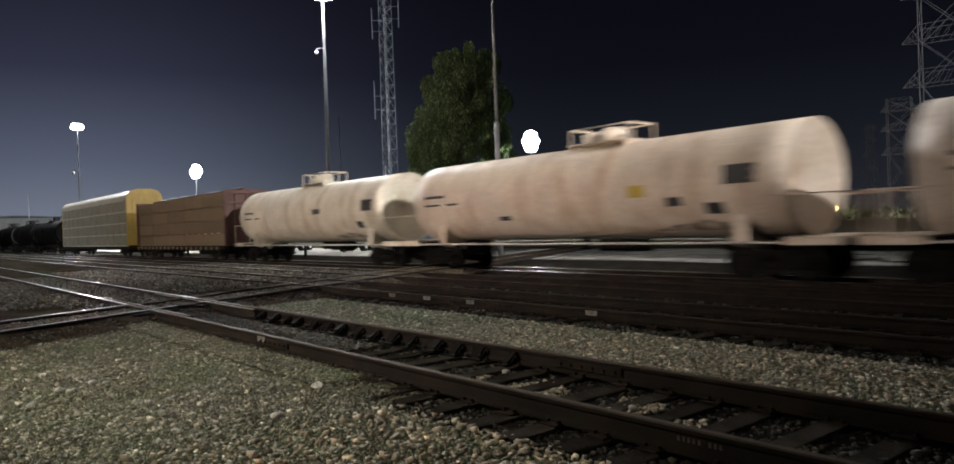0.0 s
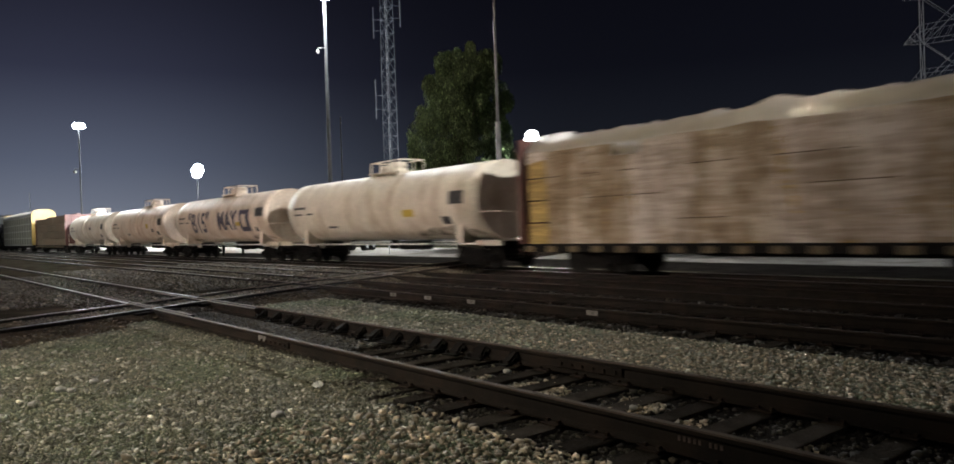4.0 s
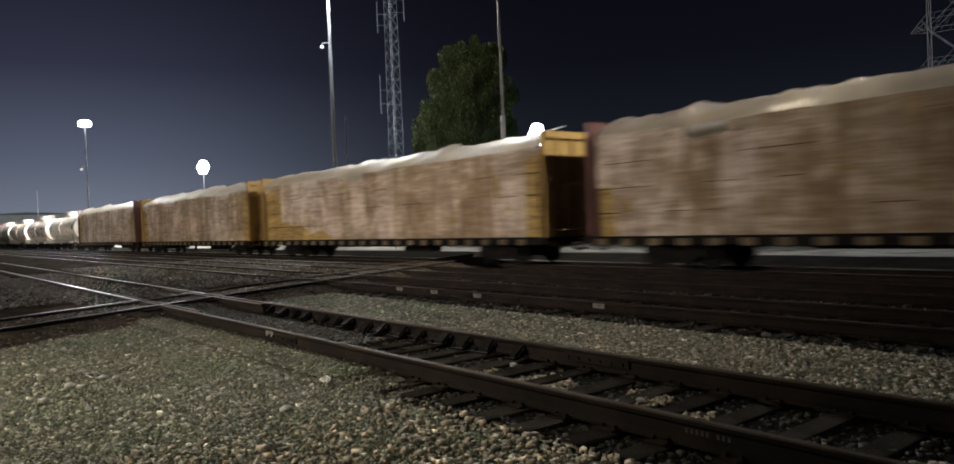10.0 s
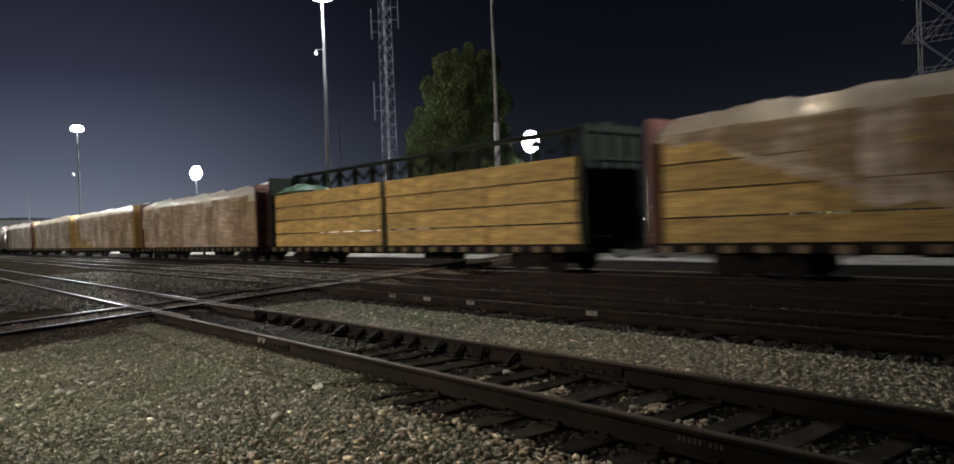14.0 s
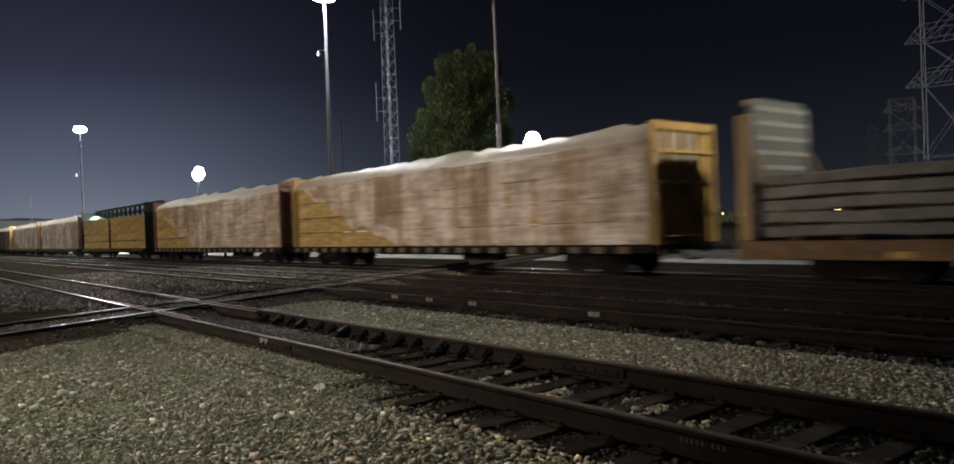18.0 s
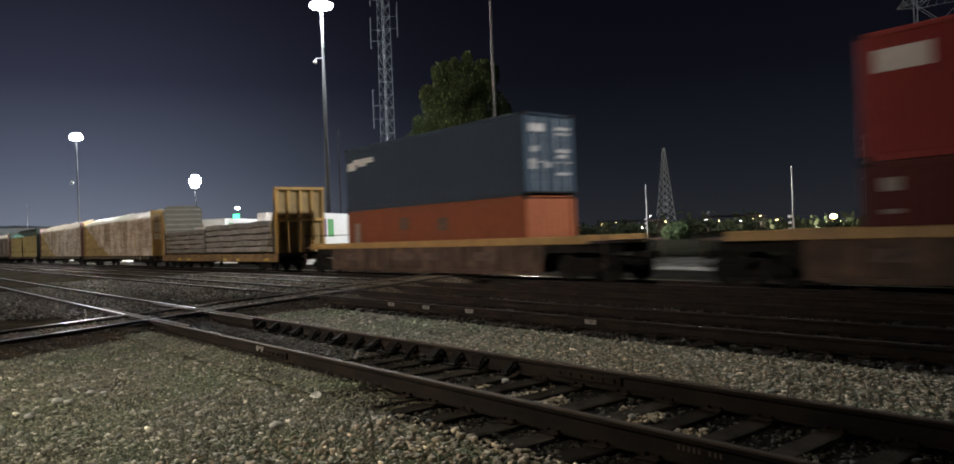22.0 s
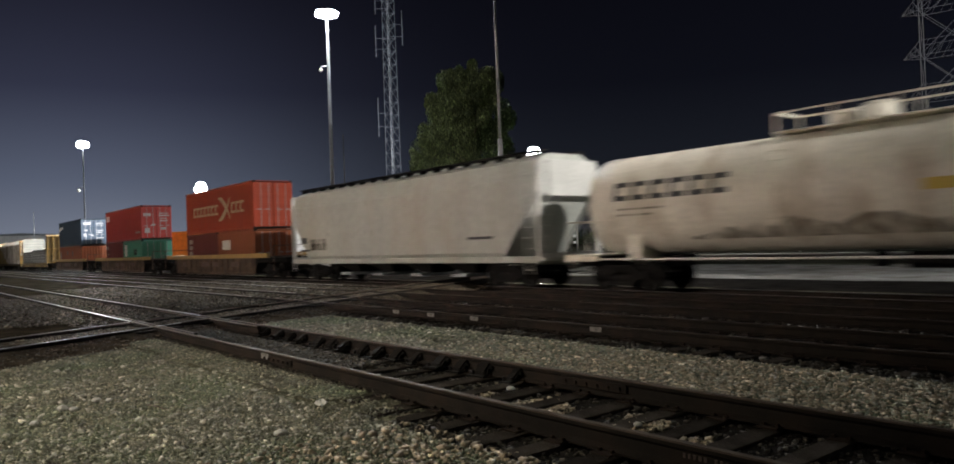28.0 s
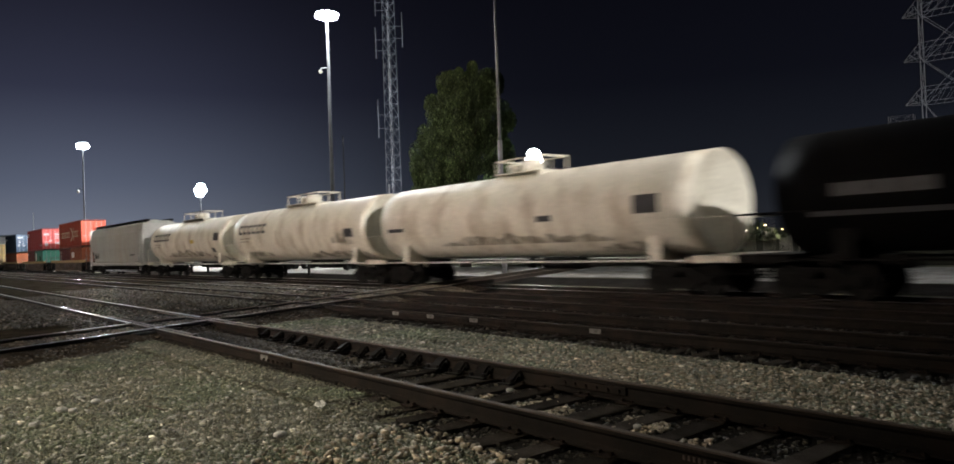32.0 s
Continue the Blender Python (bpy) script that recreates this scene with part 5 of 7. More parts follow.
def container(u, z, length, height, paint, label, doors="x", marks=()):
    """A shipping container with corrugated sides; its doors or ribbed end face the rear of the train."""
    ob = car("shipping_container", u, label, "container", "containers on the well cars")
    ob.location.z = TRAIN_RAIL + z
    hl, w = length / 2, 1.22
    for s in (-1, 1):
        bm = bmesh.new()
        n = max(10, int(length / 0.28))
        pts = []
        for i in range(n):
            x0 = -hl + 0.12 + (length - 0.24) * i / n
            dx = (length - 0.24) / n
            pts += [(x0, 0.0), (x0 + dx * 0.32, 0.0), (x0 + dx * 0.5, 0.036), (x0 + dx * 0.82, 0.036)]
        pts.append((hl - 0.12, 0.0))
        loft(bm, [[(x, s * (w - 0.015 - d), zz) for x, d in pts] for zz in (0.14, height - 0.1)], closed=False)
        part("side_wall", bm, paint, ob, "corrugated steel side")
        bm = bmesh.new()
        box(bm, (0, s * (w - 0.06), 0.08), (length, 0.12, 0.16), 0.01)
        part("bottom_rail", bm, paint, ob)
        bm = bmesh.new()
        box(bm, (0, s * (w - 0.05), height - 0.06), (length, 0.1, 0.12), 0.01)
        part("top_rail", bm, paint, ob)
        for e in (-1, 1):
            bm = bmesh.new()
            box(bm, (e * (hl - 0.08), s * (w - 0.08), height / 2), (0.16, 0.16, height), 0.01)
            part("corner_post", bm, paint, ob)
            for zz in (0.06, height - 0.06):
                bm = bmesh.new()
                box(bm, (e * (hl - 0.07), s * (w - 0.07), zz), (0.178, 0.162, 0.122), 0.015)
                part("corner_casting", bm, STEEL_DARK, ob)
    bm = bmesh.new()
    box(bm, (0, 0, height - 0.03), (length - 0.1, 2 * w - 0.1, 0.04))
    part("roof", bm, paint, ob)
    bm = bmesh.new()
    box(bm, (0, 0, 0.12), (length - 0.1, 2 * w - 0.1, 0.1))
    part("floor_frame", bm, STEEL_DARK, ob)
    bm = bmesh.new()
    loft(bm, [[(-hl + 0.05 + d, y, zz) for y, d in [(yy, 0.03 * (i % 2)) for i, yy in enumerate(np.linspace(-w + 0.1, w - 0.1, 17))]] for zz in (0.1, height - 0.1)], closed=False)
    part("front_wall", bm, paint, ob)
    if doors:
        for s in (-1, 1):
            bm = bmesh.new()
            box(bm, (hl - 0.06, s * 0.55, height / 2), (0.05, 1.06, height - 0.24), 0.01)
            for zz in np.linspace(0.35, height - 0.35, 5):
                box(bm, (hl - 0.03, s * 0.55, zz), (0.03, 0.98, 0.22), 0.01)
            d = part("door", bm, paint, ob)
            for y in (0.28, 0.78):
                bm = bmesh.new()
                bar(bm, (hl + 0.015, s * y, 0.15), (hl + 0.015, s * y, height - 0.15), 0.02, 6)
                box(bm, (hl + 0.02, s * (y + 0.1), 1.15), (0.03, 0.3, 0.05))
                part("lock_rod", bm, DOOR_MARK, d)
    else:
        bm = bmesh.new()
        loft(bm, [[(hl - 0.05 + d, y, zz) for y, d in [(yy, -0.03 * (i % 2)) for i, yy in enumerate(np.linspace(-w + 0.1, w - 0.1, 17))]] for zz in (0.1, height - 0.1)], closed=False)
        part("end_wall", bm, paint, ob)
    for face, a, b, c, d, mat in marks:
        bm = bmesh.new()
        if face == "side":
            box(bm, ((a + b) / 2, -w - 0.004, (c + d) / 2), (b - a, 0.03, d - c))
        else:
            box(bm, (hl + 0.012, (a + b) / 2, (c + d) / 2), (0.03, b - a, d - c))
        part("painted_mark", bm, mat, ob)
    return ob


def well_car(u, length=20.0):
    ob = car("well_car", u, "rust-brown well car with an ochre top sill carrying containers", "freight car", "well cars of the train")
    half, wl = length / 2, 6.9
    for s in (-1, 1):
        bm = bmesh.new()
        box(bm, (0, s * 1.42, 1.36), (length - 1.6, 0.2, 0.26), 0.02)
        part("top_sill", bm, WELL_SILL, ob, "ochre-painted top sill")
        bm = bmesh.new()
        box(bm, (0, s * 1.36, 0.76), (2 * wl + 0.6, 0.06, 0.98), 0.01)
        part("well_side", bm, WELL, ob)
        bm = bmesh.new()
        box(bm, (0, s * 1.40, 0.30), (2 * wl, 0.14, 0.16), 0.02)
        part("bottom_chord", bm, WELL, ob)
        for x in np.linspace(-wl, wl, 15):
            bm = bmesh.new()
            box(bm, (x, s * 1.42, 0.80), (0.16, 0.08, 0.86), 0.015)
            part("side_rib", bm, WELL, ob)
    bm = bmesh.new()
    for x in (-6.2, -3.1, 0, 3.1, 6.2):
        box(bm, (x, 0, 0.32), (0.5, 2.6, 0.12))
    part("well_floor", bm, STEEL_DARK, ob)
    for s in (-1, 1):
        bm = bmesh.new()
        loft(bm, [[(s * wl, -1.3, 0.35), (s * wl, 1.3, 0.35), (s * wl, 1.3, 1.2), (s * wl, -1.3, 1.2)],
                  [(s * (wl + 0.5), -1.3, 0.95), (s * (wl + 0.5), 1.3, 0.95), (s * (wl + 0.5), 1.3, 1.25), (s * (wl + 0.5), -1.3, 1.25)],
                  [(s * half, -0.7, 0.95), (s * half, 0.7, 0.95), (s * half, 0.7, 1.22), (s * half, -0.7, 1.22)]])
        part("end_deck", bm, STEEL_DARK, ob)
        bm = bmesh.new()
        box(bm, (s * (half - 0.35), 0, 1.3), (0.7, 2.9, 0.06))
        for y in (-1.4, 1.4):
            beam(bm, (s * (half - 0.1), y, 0.5), (s * (half - 0.1), y, 1.9), 0.05)
        beam(bm, (s * (half - 0.1), -1.4, 1.9), (s * (half - 0.1), 1.4, 1.9), 0.04)
        part("end_platform", bm, WELL, ob)
    for x, w in ((-5.2, 0.9), (-1.0, 1.5), (0.9, 1.1), (4.3, 1.2)):
        bm = bmesh.new()
        box(bm, (x, -1.468, 0.86), (w, 0.012, 0.3))
        part("faded_marking", bm, WELL_MARK, ob)
    add_trucks(ob, (-half + 1.3, half - 1.3))
    add_couplers(ob, half)
    return ob


def hopper_car(u, length=18.9):
    ob = car("hopper_car", u, "soiled pale grey covered hopper car with a white end frame", "freight car")
    half, top = length / 2, 4.6
    bm = bmesh.new()
    sec = [(-1.30, 1.05), (-1.50, 1.25), (-1.56, 2.4), (-1.52, 3.7), (-1.30, 4.35), (-0.75, top), (0.75, top), (1.30, 4.35), (1.52, 3.7), (1.56, 2.4), (1.50, 1.25), (1.30, 1.05)]
    xs = np.linspace(-half + 1.9, half - 1.9, 18)
    loft(bm, [[(x, y, z) for y, z in sec] for x in xs], smooth=False)
    part("hopper_body", bm, HOPPER, ob)
    for s in (-1, 1):
        # end slope sheet and top end panel
        bm = bmesh.new()
        x0, x1 = s * (half - 1.9), s * (half - 0.25)
        loft(bm, [[(x0, y, z) for y, z in sec], [(x1, y, max(z, 3.3) if abs(y) > 0.1 else z) for y, z in sec]], caps=True)
        part("end_slope", bm, HOPPER, ob)
        bm = bmesh.new()
        for y in (-1.44, 1.44):
            box(bm, (x1 + s * 0.1, y, 2.6), (0.14, 0.12, 3.3), 0.01)
            beam(bm, (x0, y, 1.2), (x1 + s * 0.05, y, 3.2), 0.1)
        box(bm, (x1 + s * 0.1, 0, 3.75), (0.1, 2.9, 1.25), 0.02)
        box(bm, (x1 + s * 0.1, 0, 1.1), (0.14, 2.9, 0.2), 0.01)
        part("end_frame", bm, HOPPER_END, ob, "white-painted end frame")
        bm = bmesh.new()
        ladder(bm, x1 + s * 0.2, -1.15, 0.9, 4.5, 0.42, 0.36, along="y")
        ladder(bm, s * (half - 0.5), -1.6, 0.5, 4.3, 0.42, 0.36)
        part("end_ladder", bm, HOPPER_END, ob)
        bm = bmesh.new()
        box(bm, (s * (half - 0.5), 0, 0.95), (1.9, 0.7, 0.35), 0.03)
        box(bm, (s * (half - 0.35), 0, 1.0), (0.9, 2.8, 0.08))
        part("end_sill", bm, HOPPER, ob)
    for y in (-1.5, 1.5):
        bm = bmesh.new()
        box(bm, (0, y, 1.0), (length - 0.4, 0.1, 0.22), 0.02)
        part("side_sill", bm, HOPPER, ob)
    for y in (-0.9, 0.9):
        bm = bmesh.new()
        box(bm, (0, y, top + 0.1), (length - 0.8, 0.42, 0.05))
        n = 19
        for i in range(n):
            box(bm, (-half + 0.6 + (length - 1.2) * i / (n - 1), y, top + 0.02), (0.06, 0.4, 0.2))
        part("running_board", bm, STEEL_DARK, ob, "dark roof walkway grating")
    bm = bmesh.new()
    box(bm, (0, 0, top + 0.06), (length - 3, 0.5, 0.14), 0.03)
    part("roof_hatch", bm, HOPPER, ob)
    for x in (-4.4, -1.5, 1.5, 4.4):
        bm = bmesh.new()
        loft(bm, [[(x - 1.35, -1.35, 1.1), (x + 1.35, -1.35, 1.1), (x + 1.35, 1.35, 1.1), (x - 1.35, 1.35, 1.1)],
                  [(x - 0.35, -0.5, 0.42), (x + 0.35, -0.5, 0.42), (x + 0.35, 0.5, 0.42), (x - 0.35, 0.5, 0.42)]])
        hb = part("hopper_bay", bm, STEEL_DARK, ob)
        bm = bmesh.new()
        box(bm, (x, 0, 0.4), (0.9, 2.3, 0.12), 0.02)
        part("outlet_gate", bm, GALV, hb)
    for x0, x1, z0, z1, mat in ((-8.2, -7.6, 1.9, 2.2, MARK), (-7.2, -5.6, 1.55, 2.1, GRIME), (5.6, 7.0, 1.75, 1.85, MARK), (-8.3, -7.3, 1.5, 1.6, MARK)):
        bm = bmesh.new()
        box(bm, ((x0 + x1) / 2, -1.548, (z0 + z1) / 2), (x1 - x0, 0.03, z1 - z0))
        part("stencilled_mark", bm, mat, ob)
    add_trucks(ob, (-half + 2.3, half - 2.3))
    add_couplers(ob, half - 0.1)
    return ob


def autorack(u, length=27.4):
    ob = car("auto_rack_car", u, "tall grey enclosed auto rack car with a yellow end", "freight car")
    half = length / 2
    bm = bmesh.new()
    box(bm, (0, 0, 0.85), (length, 2.7, 0.4), 0.03)
    part("deck", bm, STEEL_DARK, ob)
    n = 12
    for s in (-1, 1):
        for i in range(n):
            for k in range(4):
                bm = bmesh.new()
                box(bm, (-half + 0.4 + (length - 0.8) * (i + 0.5) / n, s * 1.44, 1.5 + k * 0.98), ((length - 0.8) / n - 0.06, 0.03, 0.86), 0.008)
                part("side_panel", bm, RACK, ob)
        for k in range(5):
            bm = bmesh.new()
            box(bm, (0, s * 1.45, 1.0 + k * 0.98), (length - 0.5, 0.05, 0.1))
            part("panel_band", bm, RACK_LIGHT, ob)
        for i in range(n + 1):
            bm = bmesh.new()
            box(bm, (-half + 0.4 + (length - 0.8) * i / n, s * 1.46, 3.0), (0.1, 0.07, 4.1))
            part("rack_post", bm, RACK, ob)
    bm = bmesh.new()
    sec = [(-1.5, 5.0), (-1.45, 5.35), (-1.1, 5.7), (-0.5, 5.85), (0.5, 5.85), (1.1, 5.7), (1.45, 5.35), (1.5, 5.0)]
    loft(bm, [[(x, y, z) for y, z in sec] for x in np.linspace(-half + 0.2, half - 0.2, 8)])
    part("roof", bm, RACK_LIGHT, ob)
    for s in (-1, 1):
        bm = bmesh.new()
        pts = [(-1.48, 1.0), (-1.48, 5.02), (-1.42, 5.37), (-1.1, 5.73), (-0.5, 5.87), (0.5, 5.87), (1.1, 5.73), (1.42, 5.37), (1.48, 5.02), (1.48, 1.0)]
        loft(bm, [[(s * (half - 0.3), y, z) for y, z in pts], [(s * (half - 0.05), y, z) for y, z in pts]])
        e = part("end_door", bm, RACK_YELLOW, ob, "yellow end doors")
        bm = bmesh.new()
        for y in (-1.0, -0.5, 0, 0.5, 1.0):
            box(bm, (s * (half - 0.02), y, 3.2), (0.06, 0.06, 4.2))
        part("door_rib", bm, RACK_YELLOW, e)
    add_trucks(ob, (-half + 3.2, half - 3.2))
    add_couplers(ob, half)
    return ob


def build_train():
    M, P, W = MARK, PLACARD, WHITE_MARK
    for u in (-301.5, -319.5, -337.5):
        tank_car(u, 16.0, TANK_BLACK, "grimy black oil tank car", "black tank cars of the train", black=True)
    autorack(-276.2)
    lumber_car(-249.9, 21, CAR_RED, "oxide red bulkhead car with brown lumber bundles", wrapped=False, load=LUMBER_BROWN, length=19.4, top=4.45)
    base = ((-7.2, -5.9, 2.75, 2.86, M, "stencil"), (-7.2, -6.2, 2.45, 2.53, M, "stencil"), (-5.8, -5.1, 2.45, 2.53, M, "stencil"))
    right = ((6.15, 7.05, 2.5, 3.0, M, "data_panel"), (5.5, 6.05, 1.75, 2.05, M, "hazard_panel"))
    tank_car(-229.7, 15.85, TANK_WHITE, "dirty white pressure tank car", "white tank cars of the train", marks=base + right + ((1.4, 2.2, 2.5, 2.75, M, "stencil"),), stains=((2.5, 7, 1.3, 1.55),))
    tank_car(-211.4, 15.85, TANK_PINK, "dirty white pressure tank car with yellow placard", "white tank cars of the train", dome=1.2, marks=base + right + ((3.0, 3.6, 2.3, 2.65, P, "placard"), (-2.9, -2.3, 1.8, 1.95, M, "stencil"), (4.3, 4.8, 2.0, 2.25, M, "stencil")), stains=((3.5, 7, 1.3, 1.6),))

    def tag(ob, r, zc):
        sprayed('"B15"', -5.3, 1.82, 1.8, SPRAY, 0.03)(ob, r, zc)
        sprayed("MAY", 0.25, 1.95, 1.55, SPRAY, 0.05)(ob, r, zc)
        for x0, x1, z0, z1 in ((3.9, 5.35, 2.8, 3.05), (3.9, 5.35, 1.78, 2.05), (3.9, 4.2, 2.0, 2.85), (4.85, 5.35, 2.0, 2.85)):
            bm = bmesh.new()
            curved_patch(bm, x0, x1, z0, z1, r, zc, off=0.01)
            part("spray_block", bm, SPRAY, ob)

    tank_car(-192.8, 15.85, TANK_PINK, "white pressure tank car with dark sprayed lettering", "white tank cars of the train", dome=0.5, letters=tag, marks=base + ((6.3, 7.35, 2.6, 3.1, M, "data_panel"), (5.9, 6.3, 1.75, 2.0, M, "stencil"), (3.2, 3.9, 2.1, 2.35, P, "placard")), stains=((4.5, 7.6, 1.3, 1.6), (-7, -4, 1.25, 1.4)))
    tank_car(-174.2, 15.85, TANK_WHITE, "dirty white pressure tank car with black data panels", "white tank cars of the train", dome=0.4, marks=base + right + ((2.9, 3.7, 2.1, 2.4, P, "placard"), (-3.9, -3.0, 1.75, 1.85, M, "stencil")), stains=((3.2, 7.6, 1.3, 1.75),))

    def drape(a, b, c=0.62):
        """The hem starts high at the car's front and falls in a curve."""
        return lambda k: min(0.96, c * max(0.0, 1 - k / a) ** b) if k < a else 0.0

    lumber_car(-152.45, 1, CAR_RED, "oxide red centre-beam car loaded with wrapped lumber", hem=lambda k: 0.9 if k < 0.045 else 0.0)
    lumber_car(-127.0, 2, CAR_YELLOW, "ochre centre-beam car loaded with wrapped lumber", hem=lambda k: 0.9 if k < 0.05 else (0.9 if k > 0.965 else 0.0))
    lumber_car(-101.75, 3, CAR_YELLOW, "ochre centre-beam car with part of the lumber bare", hem=lambda k: 0.9 if k < 0.09 else max(0.0, 0.35 * (1 - (k - 0.09) / 0.3)) if k < 0.39 else (0.9 if k > 0.97 else 0.0))
    lumber_car(-76.55, 4, CAR_RED, "oxide red centre-beam car loaded with wrapped lumber", hem=lambda k: 0.5 if k < 0.03 else 0.0)
    lumber_car(-51.4, 5, CAR_GREEN, "dark green centre-beam car with bare yellow lumber", wrapped=False, open_beam=True, top=4.72)
    lumber_car(-25.7, 6, CAR_RED, "oxide red centre-beam car, wrap drawn back from the lumber", hem=drape(0.46, 1.5, 1.12))
    lumber_car(-0.9, 7, CAR_YELLOW, "ochre centre-beam car, wrap hanging in a long curve", hem=drape(0.5, 1.6, 1.12))
    bulkhead_flat(23.4)
    for u in (46.6, 69.9, 93.1):
        well_car(u)
    H, L40, L20 = 2.87, 12.19, 6.06
    low = 0.37
    container(46.85, low, L40, 2.56, BOX_ORANGE, "faded orange steel shipping container", doors="", marks=(("side", 1.0, 1.6, 1.5, 2.0, WELL_MARK), ("side", -5.4, -5.0, 0.9, 2.0, PALE_MARK), ("side", -1.7, -1.1, 1.6, 2.1, WELL_MARK)))
    blue = [("side", -5.9, -5.2, 1.85, 2.2, W), ("side", -5.4, -3.7, 2.1, 2.32, W), ("side", -5.0, -4.3, 1.98, 2.1, W)]
    blue += [("end", a, a + w, z, z + h, DOOR_MARK) for a, w, z, h in ((-1.0, 0.75, 2.2, 0.28), (0.3, 0.7, 2.3, 0.1), (0.3, 0.7, 2.12, 0.08), (-0.9, 0.3, 1.5, 0.2), (-1.0, 0.3, 0.9, 0.35), (-0.3, 0.3, 0.95, 0.2), (0.35, 0.6, 1.5, 0.12), (0.35, 0.5, 1.3, 0.12), (0.3, 0.7, 0.7, 0.1))]
    container(46.85, low + 2.58, L40, H, BOX_BLUE, "dark blue shipping container with white door markings", marks=blue)
    container(67.05, low, L20, 2.56, BOX_MAROON, "dull maroon steel shipping container", doors="", marks=(("side", -2.6, -2.2, 1.9, 2.2, CONCRETE), ("side", -2.6, -2.2, 1.4, 1.5, CONCRETE)))
    container(73.2, low, L20, 2.56, BOX_GREEN, "sea green steel shipping container", marks=(("side", -2.4, -1.7, 1.2, 2.2, W), ("side", 0.5, 1.4, 1.3, 1.8, GRIME)))
    red = [("side", -5.75, -4.6, 1.95, 2.45, W), ("side", 4.3, 5.6, 0.55, 0.72, CONCRETE)]
    red += [("end", a, a + w, z, z + h, DOOR_MARK) for a, w, z, h in ((-1.05, 0.6, 1.95, 0.25), (0.2, 0.75, 2.15, 0.08), (0.2, 0.85, 1.95, 0.1), (0.25, 0.6, 1.72, 0.08), (0.3, 0.6, 1.5, 0.1), (-0.4, 0.3, 1.15, 0.15), (-0.95, 0.4, 0.55, 0.4), (0.35, 0.4, 0.8, 0.2))]
    container(70.15, low + 2.58, L40, H, BOX_RED, "red shipping container with white door markings", marks=red)
    container(90.85, low, L20, 2.56, BOX_MAROON, "dull maroon steel shipping container", doors="", marks=tuple(("side", -2.5, -1.85, z, z + 0.28, CONCRETE) for z in (1.9, 1.5, 1.1, 0.75)))
    container(97.0, low, L20, 2.56, BOX_ORANGE, "dull brick red steel shipping container", marks=(("side", -2.2, -0.9, 1.4, 2.0, W),))
    box40 = container(93.93, low + 2.58, L40, H, BOX_VERMILION, "vermilion shipping container with a white crossed emblem", marks=())
    emblem(box40)
    hopper_car(115.05)
    blocked = tuple((-6.95 + i * 0.66, -6.42 + i * 0.66, 2.70, 3.24, M, "blocked_letter") for i in range(6))
    blocked += ((-6.8, -5.2, 2.42, 2.48, GRIME, "stencil"), (-6.8, -5.6, 2.25, 2.31, GRIME, "stencil"))
    tank_car(134.6, 15.85, TANK_GREY, "soiled cream tank car with blocked lettering", "soiled tank cars of the train", dome=0.0, dome_len=4.4, marks=blocked + right + ((1.5, 2.3, 2.4, 2.65, P, "placard"),), stains=((-4.5, 4.5, 1.5, 2.05), (4, 7.6, 1.25, 1.6)))
    tank_car(152.1, 15.85, TANK_GREY, "soiled cream tank car with oil-stained side", "soiled tank cars of the train", dome=0.0, dome_len=3.6, marks=blocked + ((5.9, 6.7, 2.2, 2.6, M, "data_panel"),), stains=((-7, -3, 1.4, 1.8), (1, 7.6, 1.25, 1.7), (4.5, 6.2, 1.95, 2.7), (5.4, 6.6, 1.85, 2.35)))
    tank_car(169.3, 15.85, TANK_GREY, "soiled cream tank car streaked with oil", "soiled tank cars of the train", dome=0.1, marks=((5.9, 6.8, 2.36, 2.9, M, "data_panel"), (1.8, 2.5, 2.3, 2.5, M, "stencil"), (-7.4, -6.2, 2.25, 2.4, M, "stencil")), stains=((-4, 5, 1.6, 2.0), (4, 7.6, 1.25, 1.6)))
    for u in (187.6, 205.4):
        tank_car(u, 16.0, TANK_BLACK, "glossy black oil tank car", "black tank cars of the train", black=True, marks=((-7.2, -3.0, 2.0, 2.12, DIM_MARK, "data_panel"), (-6.6, -4.4, 2.45, 2.75, DIM_MARK, "stencil")))


